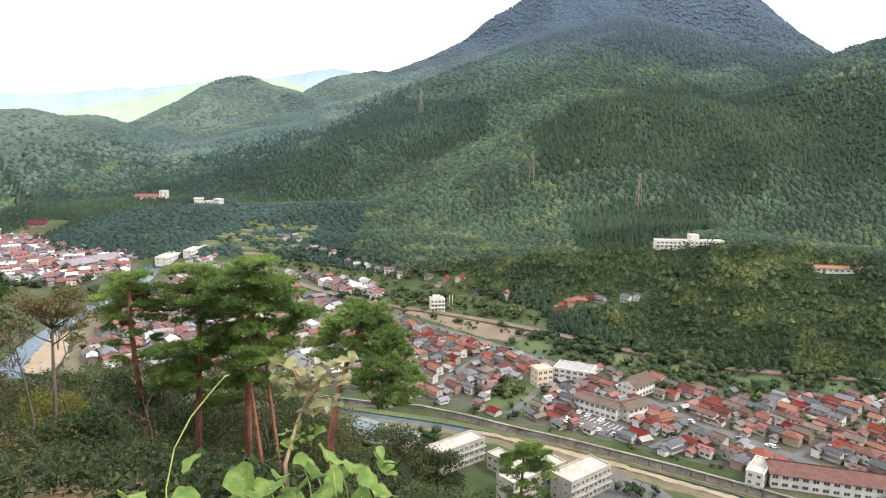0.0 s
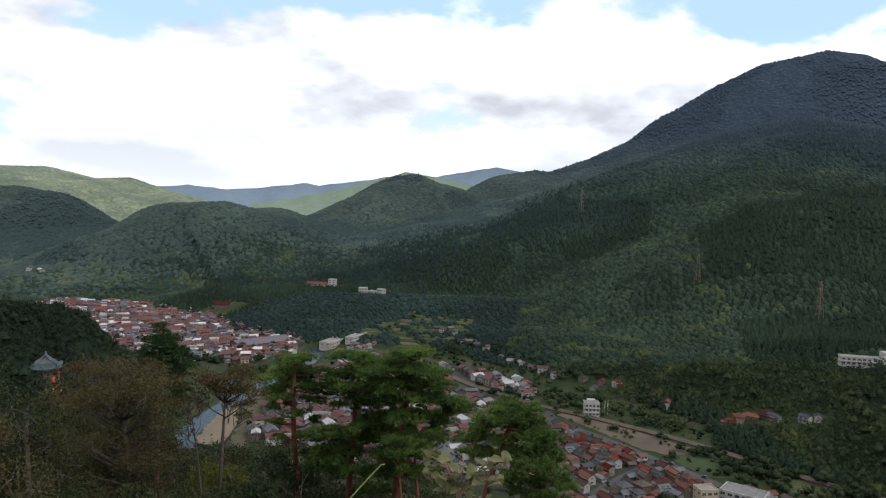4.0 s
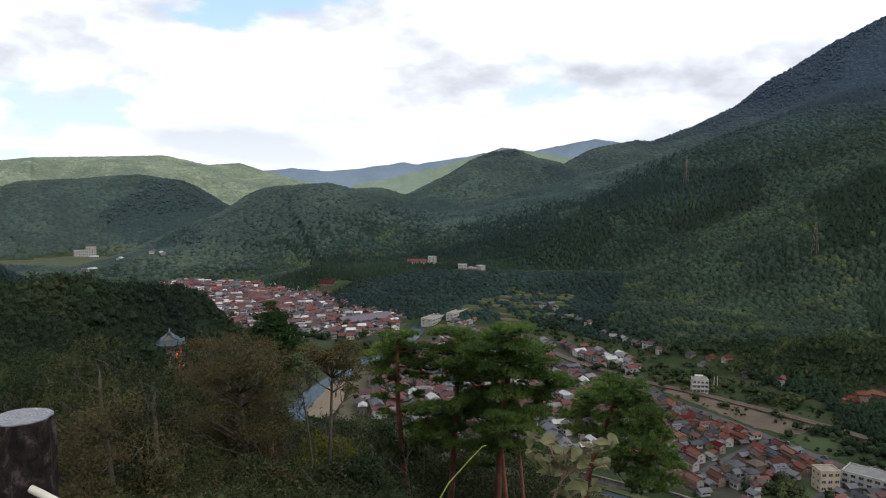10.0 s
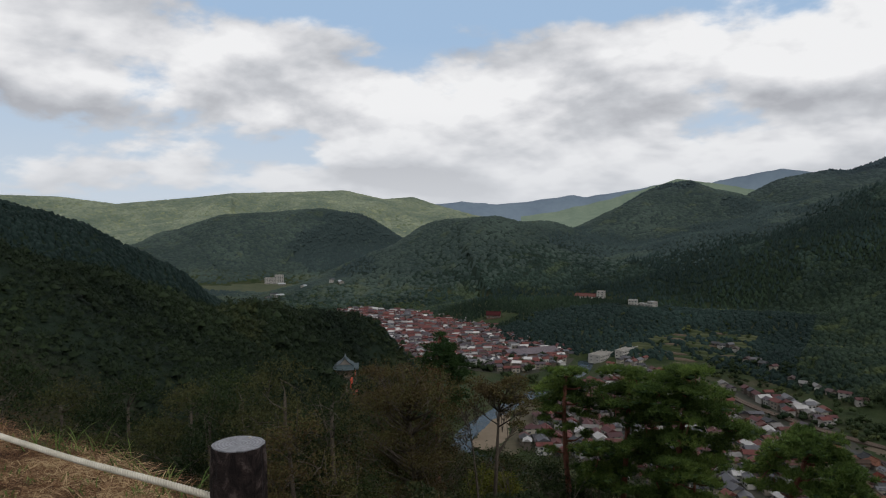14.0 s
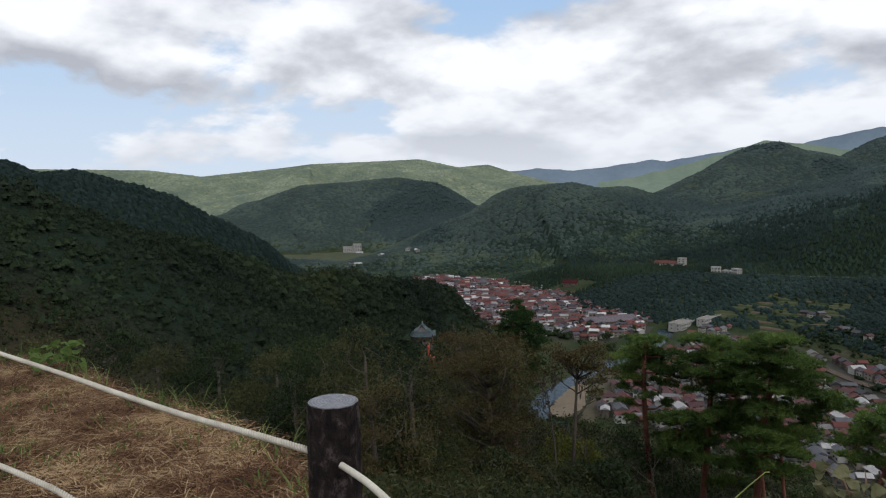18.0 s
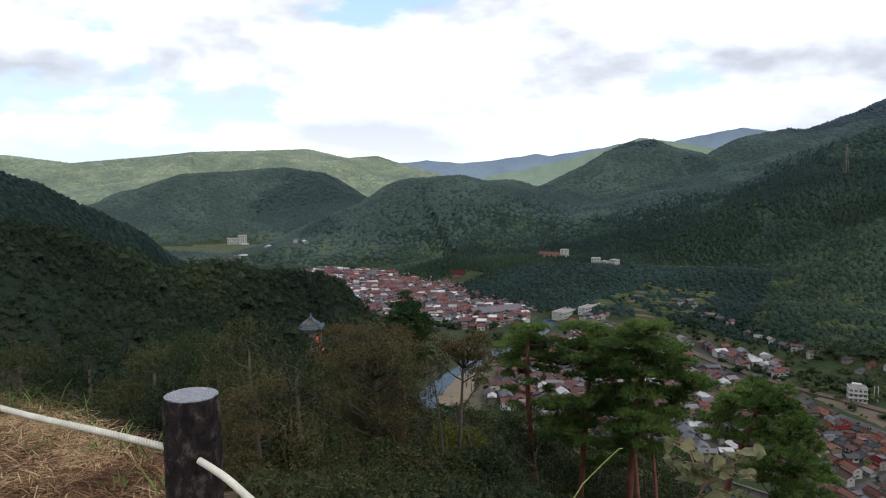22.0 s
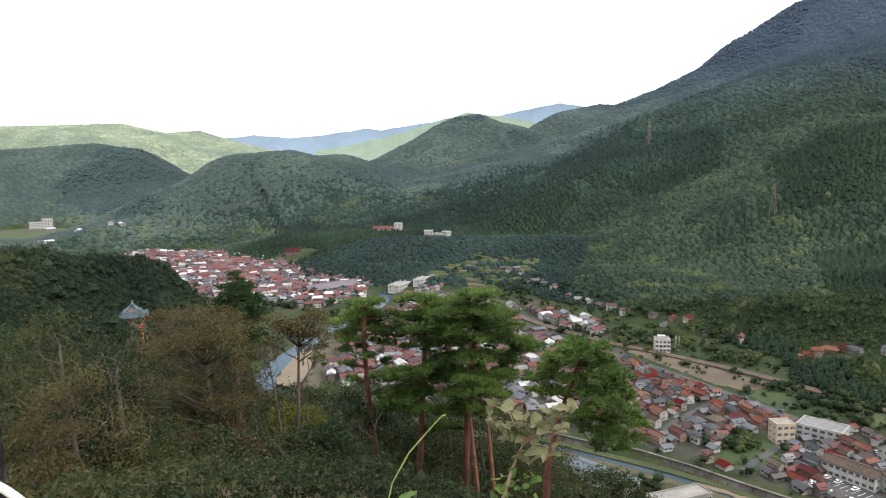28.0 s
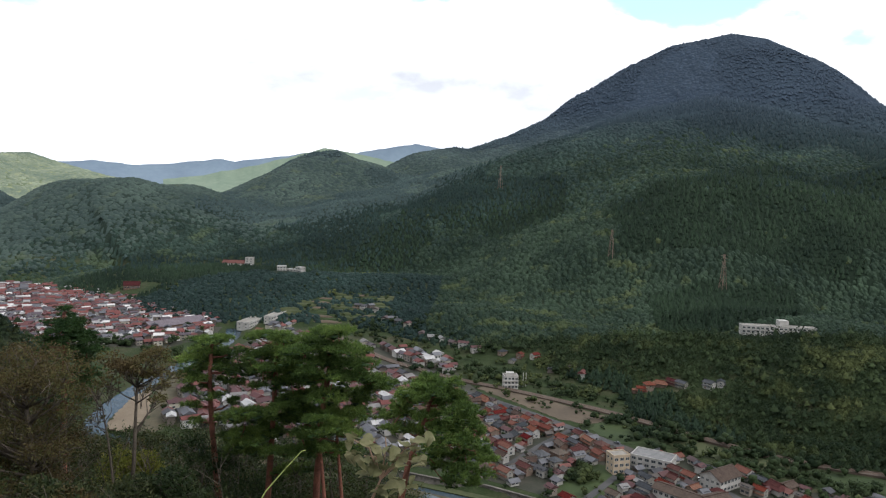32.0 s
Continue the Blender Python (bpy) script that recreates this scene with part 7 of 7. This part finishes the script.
# ---- the vine at the edge ----
def leaf_shape(size, fold, rs, broad=1.0):
    """A broad pointed leaf, folded along its midrib, sagging to its tip, with raised fields between the side veins and a wavy rim."""
    k, out = 13, []
    for i in range(k):
        a = math.pi * (i / (k - 1) - 0.5)
        s = (max(0.0, math.cos(a)) ** 0.8) * (0.52 - 0.16 * math.sin(a)) * broad * (1 - (0.45 if broad < 0.7 else 0.12) * max(0.0, math.sin(a)) ** 2)
        out.append((math.sin(a) * 0.55 + 0.55, s * (1 + rs.uniform(-0.06, 0.06))))
    sag, wave = rs.uniform(0.1, 0.45), rs.uniform(0, 6.28)
    drop = lambda y: -sag * (y - 0.3) ** 2 * size
    v = [(y * size, 0, drop(y)) for y, _ in out]
    for side in (1, -1):
        for share in (0.5, 1.0):
            for i, (y, s) in enumerate(out):
                lift = fold * s * share + (0.035 * (i % 2) if share == 0.5 else 0.05 * math.sin(i * 1.3 + wave * side)) * broad
                v.append((y * size, side * s * share * size, lift * size + drop(y)))
    f = []
    for q, side in ((0, 1), (1, -1)):
        for r0, r1 in ((0, 1 + 2 * q), (1 + 2 * q, 2 + 2 * q)):
            for i in range(k - 1):
                face = (r0 * k + i, r0 * k + i + 1, r1 * k + i + 1, r1 * k + i)
                f.append(face if side == 1 else face[::-1])
    return v, f


M["shoot"] = surface("withered_stem", (0.17, 0.10, 0.07), (0.32, 0.22, 0.15), 8.0, 0.8, bump=0.2)


def hang_leaf(parent, p, size, mat, rs, tilt=None, base=None):
    v, f = leaf_shape(size, rs.uniform(0.1, 0.6), rs, 0.66 if mat == "dry_vine" else (0.6 if size < 0.06 else 1.0))
    m = pose(0, 0, 0, *(tilt or (rs.uniform(-35, 35), rs.uniform(-20, 50), rs.uniform(0, 360))))
    g = Geo().face_set([tuple(Vector(q) + Vector((-size * 0.5, 0, 0))) for q in v], f, Matrix.Translation(p) @ m)
    return part("leaf", g, mat, parent, smooth=True)


rs = random.Random(17)
VR = 2.55
vine_base = Vector((*polar(8.5, VR), ground_at(*polar(8.5, VR))))
vine = thing("kudzu_vine", vine_base, 0, "climbing vine with broad bright green leaves at the slope edge", "vine")
for b, e, s in ((13.6, -27.3, 0.135), (8.6, -26.8, 0.11), (6.5, -26.1, 0.12), (4.3, -27.1, 0.11), (6.0, -28.2, 0.12), (9.3, -28.4, 0.13), (11.4, -28.2, 0.13), (1.6, -29.2, 0.12), (3.1, -28.5, 0.12), (7.4, -27.5, 0.11), (10.2, -29.6, 0.13), (5.0, -29.8, 0.13), (8.0, -30.2, 0.13), (12.8, -29.8, 0.13), (2.6, -30.4, 0.12), (0.0, -31.0, 0.12), (7.0, -28.9, 0.10), (10.6, -27.4, 0.09), (5.4, -27.4, 0.10), (12.2, -28.6, 0.10), (3.6, -29.3, 0.11), (8.9, -29.2, 0.12), (6.6, -30.0, 0.12), (11.6, -30.4, 0.12), (1.0, -30.2, 0.10), (4.4, -30.7, 0.12), (9.6, -31.0, 0.13), (13.9, -28.9, 0.09)):
    p = spot(b - 0.4, e - 0.7, VR + rs.uniform(-0.12, 0.12)) - vine_base
    hang_leaf(vine, p, s * 0.86, "kudzu", rs, (rs.uniform(-5, 60), rs.uniform(-25, 45), rs.uniform(-110, 110)))
    part("stalk", Geo().tube([p, p + Vector((0.02, 0.02, -0.09)), p + Vector((0.03, 0.06, -0.3))], [0.003, 0.003, 0.004], 5), "stem", vine)
for b, e in ((10.6, -25.0), (9.7, -25.4), (8.3, -24.7), (7.3, -24.6), (2.6, -27.1), (1.6, -27.5), (2.1, -26.7), (10.2, -25.8), (8.8, -25.6), (7.8, -25.4), (1.9, -28.0), (9.2, -24.4)):
    hang_leaf(vine, spot(b - 0.6 + rs.uniform(-0.3, 0.3), e, VR + 0.1) - vine_base, 0.055, "kudzu", rs)
    hang_leaf(vine, spot(b - 0.6 + rs.uniform(-0.8, 0.8), e - 0.4, VR + 0.12) - vine_base, 0.05, "kudzu", rs)
sb_ = foot(9.0, 2.7)
sprig = thing("withered_shoot", sb_, 0, "withered shoot with pale olive leaves above the vine", "plant")
way_up = [sb_, spot(9.7, -27.2, 2.65), spot(8.6, -24.2, 2.65), spot(7.8, -22.5, 2.65), spot(7.3, -21.3, 2.65)]
part("stem", Geo().tube([p - sb_ for p in way_up], [0.009, 0.008, 0.006, 0.004, 0.003], 7), "shoot", sprig, "pinkish brown stem", smooth=True)
for b, e in ((11.4, -19.5), (8.6, -19.4), (5.5, -19.5), (6.0, -21.2), (10.3, -20.8)):
    part("twig", Geo().tube([way_up[-2] - sb_, way_up[-1].lerp(spot(b - 1.1, e, 2.65), 0.5) - sb_ + Vector((0, 0, 0.01)), spot(b - 1.1, e, 2.65) - sb_], [0.004, 0.003, 0.002], 5), "shoot", sprig)
for b, e in ((11.6, -19.6), (10.9, -20.7), (9.8, -19.7), (8.6, -20.4), (7.7, -21.3), (9.1, -21.7), (6.5, -19.9), (5.6, -19.7), (5.9, -21.4), (7.1, -22.7), (10.0, -21.6), (8.5, -23.2)):
    for k in range(6):
        hang_leaf(sprig, spot(b - 1.1 + rs.uniform(-0.8, 0.8), e + rs.uniform(-0.5, 0.5), 2.65 + rs.uniform(-0.06, 0.06)) - sb_, rs.uniform(0.036, 0.066), "dry_vine", rs)
tb_ = foot(19.6, 2.4)
tend = thing("vine_tendril", tb_, 0, "long pale green tendril arching up from the slope", "vine")
part("stem", Geo().tube([p - tb_ for p in (tb_, spot(19.2, -27.9, 2.4), spot(18.4, -25.2, 2.4), spot(17.0, -23.1, 2.4), spot(15.4, -21.5, 2.4), spot(14.2, -20.35, 2.4), spot(13.9, -20.3, 2.4))], [0.0028, 0.0028, 0.0026, 0.0024, 0.002, 0.0016, 0.0014], 6), "stem", tend, smooth=True)
for b, e, s in ((18.2, -26.3, 0.075), (23.0, -28.0, 0.085), (18.9, -28.6, 0.09), (21.8, -28.8, 0.09), (15.4, -29.6, 0.12)):
    hang_leaf(tend, spot(b - 1.0, e, 2.4) - tb_, s, "kudzu", rs, (rs.uniform(0, 30), rs.uniform(-10, 30), rs.uniform(0, 360)))
hb_ = foot(66.5, 6.4)
weed = thing("creeping_weed", hb_, 0, "low green creeper at the rim of the mown grass", "plant")
for i in range(46):
    hang_leaf(weed, spot(66.8 + rs.uniform(-1.8, 1.6), -11.0 + rs.uniform(-1.2, 0.9), 6.3 + rs.uniform(-0.2, 0.2)) - hb_, rs.uniform(0.045, 0.09), "kudzu", rs)


# ---- rope fence ----
def post_material():
    """Concrete cast as a log: dark flaked bark."""
    m, N, bsdf = material("cast_log_bark", 0.85, 0.0, 0.12)
    co = N.add("ShaderNodeTexCoord").outputs["Object"]
    st = N.vec("MULTIPLY", co, (1, 1, 0.75))
    a = N.noise(st, 26, 4, 0.6, 0.6)
    b = N.noise(co, 160, 3, 0.6)
    N.put(bsdf.inputs["Base Color"], N.ramp(N.math("ADD", N.math("MULTIPLY", a, 0.8), N.math("MULTIPLY", b, 0.2)), (0.40, (0.008, 0.006, 0.006)), (0.54, (0.022, 0.016, 0.015)), (0.64, (0.070, 0.054, 0.050))))
    bumped(N, bsdf, N.math("ADD", a, N.math("MULTIPLY", b, 0.3)), 0.9, 0.012)
    return m


def rings_material():
    """The sawn face of the cast log: faint year rings on grey."""
    m, N, bsdf = material("cast_log_top", 0.55, 0.0, 0.4)
    co = N.add("ShaderNodeTexCoord").outputs["Object"]
    s = N.add("ShaderNodeSeparateXYZ", {0: co})
    r = N.math("SQRT", N.math("ADD", N.math("MULTIPLY", s.outputs[0], s.outputs[0]), N.math("MULTIPLY", s.outputs[1], s.outputs[1])))
    w = N.math("SINE", N.math("MULTIPLY", N.math("ADD", r, N.math("MULTIPLY", N.noise(co, 18, 3), 0.012)), 620.0))
    f = N.math("ADD", N.math("MULTIPLY", w, 0.12), N.noise(co, 45, 4, 0.6))
    N.put(bsdf.inputs["Base Color"], N.ramp(f, (0.3, (0.10, 0.10, 0.11)), (0.7, (0.21, 0.21, 0.225))))
    bumped(N, bsdf, w, 0.3, 0.002)
    return m


M["log"], M["log_top"] = post_material(), rings_material()


def log_post(at, top, r):
    ob = thing("fence_post", at, 0, "round dark concrete post cast to look like a log", "post")
    H = top - at[2]
    rs = random.Random(2)
    k = 40
    wob = [1 + rs.uniform(-0.025, 0.025) for _ in range(k)]
    rings = []
    for i in range(15):
        z = H * i / 14 - (0.35 if i == 0 else 0)
        rad = r * (1.04 - 0.04 * i / 14) * (0.965 if i == 14 else 1)
        rings.append([(rad * wob[j] * (1 + 0.012 * math.sin(j * 2.1 + i)) * math.cos(6.2832 * j / k), rad * wob[j] * (1 + 0.012 * math.sin(j * 2.1 + i)) * math.sin(6.2832 * j / k), z if i < 14 else H) for j in range(k)])
    part("shaft", Geo().rings(rings), "log", ob, "dark bark-textured shaft", smooth=False)
    part("top_face", Geo().rings([[(r * 0.945 * wob[j] * math.cos(6.2832 * j / k), r * 0.945 * wob[j] * math.sin(6.2832 * j / k), H + z) for j in range(k)] for z in (0.001, 0.004)]), "log_top", ob, "grey sawn face with faint year rings")
    part("bird_dropping", Geo().rings([[(-0.012 + s * 0.007 * math.cos(a), 0.058 + s * 0.006 * math.sin(a), H + z) for a in [i * 0.785 for i in range(8)]] for s, z in ((1, 0.004), (0.9, 0.007), (0.3, 0.009))]), "white_wall", ob, "small white speck")
    return ob


def rope(path, r, label, turns):
    """A three-strand laid rope along a path."""
    pts = [Vector(p) for p in path]
    fine, n = [], int(turns * 12)
    for i in range(n):
        s = i / (n - 1) * (len(pts) - 1)
        k = min(int(s), len(pts) - 2)
        u = s - k
        p0, p1, p2, p3 = pts[max(k - 1, 0)], pts[k], pts[k + 1], pts[min(k + 2, len(pts) - 1)]
        fine.append(0.5 * ((2 * p1) + (p2 - p0) * u + (2 * p0 - 5 * p1 + 4 * p2 - p3) * u * u + (3 * p1 - p0 - 3 * p2 + p3) * u ** 3))
    gone = [0.0]
    for p, q in zip(fine, fine[1:]):
        gone.append(gone[-1] + (q - p).length)
    ob = thing("rope", fine[0], 0, label, "rope", "ropes of the fence")
    for strand in range(3):
        line = []
        for i, p in enumerate(fine):
            d = (fine[min(i + 1, n - 1)] - fine[max(i - 1, 0)]).normalized()
            a = d.cross(Vector((0, 0, 1))).normalized()
            b = d.cross(a)
            ang_ = gone[i] / gone[-1] * turns * 6.2832 + strand * 2.0944
            line.append(p + (a * math.cos(ang_) + b * math.sin(ang_)) * r * 0.64 - fine[0])
        part("strand", Geo().tube(line, r * 0.42, 6), "rope", ob, smooth=True)
    return ob


PX, PY = polar(48.35, 2.27)
log_post((PX, PY, ground_at(PX, PY)), -0.645, 0.083)



rope([spot(49.6, -19.6, 2.24), spot(54.7, -17.7, 2.55), spot(59.3, -15.9, 2.92), spot(63.5, -13.9, 3.36), spot(67.5, -11.8, 3.9), spot(72.5, -9.2, 4.75)], 0.0115, "taut white laid rope from post to post", 66)
rope([spot(47.9, -20.6, 2.16), spot(46.0, -22.0, 1.96), spot(43.6, -24.2, 1.76), spot(35, -31, 1.4), spot(10, -42, 1.05), spot(-25, -47, 1.0)], 0.0100, "white laid rope leaving a hole in the post", 100)
rope([spot(53, -33, 2.2), spot(60, -26.5, 2.5), spot(66.8, -20.7, 2.95), spot(69.5, -18.6, 3.2), spot(74, -15.5, 3.7)], 0.0115, "lower white laid rope over the grass", 44)

# ---- mown grass on the platform ----


def blades(name, n, length, width, mat, label, lie, seed, where, tuft=1):
    rng = np.random.default_rng(seed)
    m = n * 3 // tuft
    b = np.repeat(rng.uniform(*where[0], m), tuft) + rng.normal(size=m * tuft) * 0.6 * (tuft > 1)
    r = np.repeat(np.sqrt(rng.uniform(where[1][0] ** 2, where[1][1] ** 2, m)), tuft) + rng.normal(size=m * tuft) * 0.04 * (tuft > 1)
    ok = (r < platform_edge(b) + where[2]) & (r > platform_edge(b) - (where[3] if len(where) > 3 else 99))
    b, r = np.radians(b[ok][:n]), r[ok][:n]
    n = len(b)
    P = np.stack([-r * np.sin(b), r * np.cos(b), np.zeros(n)], -1)
    P[:, 2] = land(P[:, 0], P[:, 1]) + 0.026 + rng.random(n) * 0.03 * lie
    a = rng.random(n) * 6.283
    up_ = rng.random(n) * (0.14 if lie else 1.0) + (0.0 if lie else 0.7)
    d = np.stack([np.cos(a), np.sin(a), up_], -1)
    d /= np.linalg.norm(d, axis=1, keepdims=True)
    side = np.stack([-np.sin(a), np.cos(a), np.zeros(n)], -1) * width
    ln = length * (0.4 + 0.9 * rng.random(n))[:, None]
    bend = np.array([0, 0, -1.0]) * ln * 0.18
    Q = np.stack([P - side, P + side, P + d * ln * 0.55 + side * 0.8, P + d * ln * 0.55 - side * 0.8, P + d * ln + bend], 1)
    V = Q.reshape(-1, 3)
    i = np.arange(n)[:, None] * 5
    F = np.concatenate([i + np.array([[0, 1, 2]]), i + np.array([[0, 2, 3]]), i + np.array([[3, 2, 4]])])
    return tagged(new(name, np_mesh(name, V, F, M[mat])), label, "grass", kind="stuff")


blades("dry_grass", 46000, 0.21, 0.0026, "straw", "cut dry brown grass matted on the ground", 1, 92, ((44, 78), (1.6, 7.2), 0.1))
blades("green_grass", 2600, 0.085, 0.004, "blade", "green grass shoots coming through the straw", 0, 93, ((44, 78), (1.6, 7.2), 0.2), 26)
blades("rim_grass", 700, 0.24, 0.0035, "blade", "taller grass along the rim of the slope", 0, 95, ((46, 74), (2.2, 7.0), 0.35, 0.35), 7)
solo("mown_ground", Geo().rings([[(*polar(b, d), z) for b, d in ([(a, 1.3) for a in range(42, 82, 4)] + [(a, float(platform_edge(a)) - 0.05) for a in range(80, 40, -4)])] for z in (-1.47, -1.375)]), surface("straw_mat", (0.035, 0.021, 0.012), (0.12, 0.070, 0.038), 5.0, 0.95, bump=0.6, fine=60), "brown matted cut grass on the flat top", "ground", kind="structure")
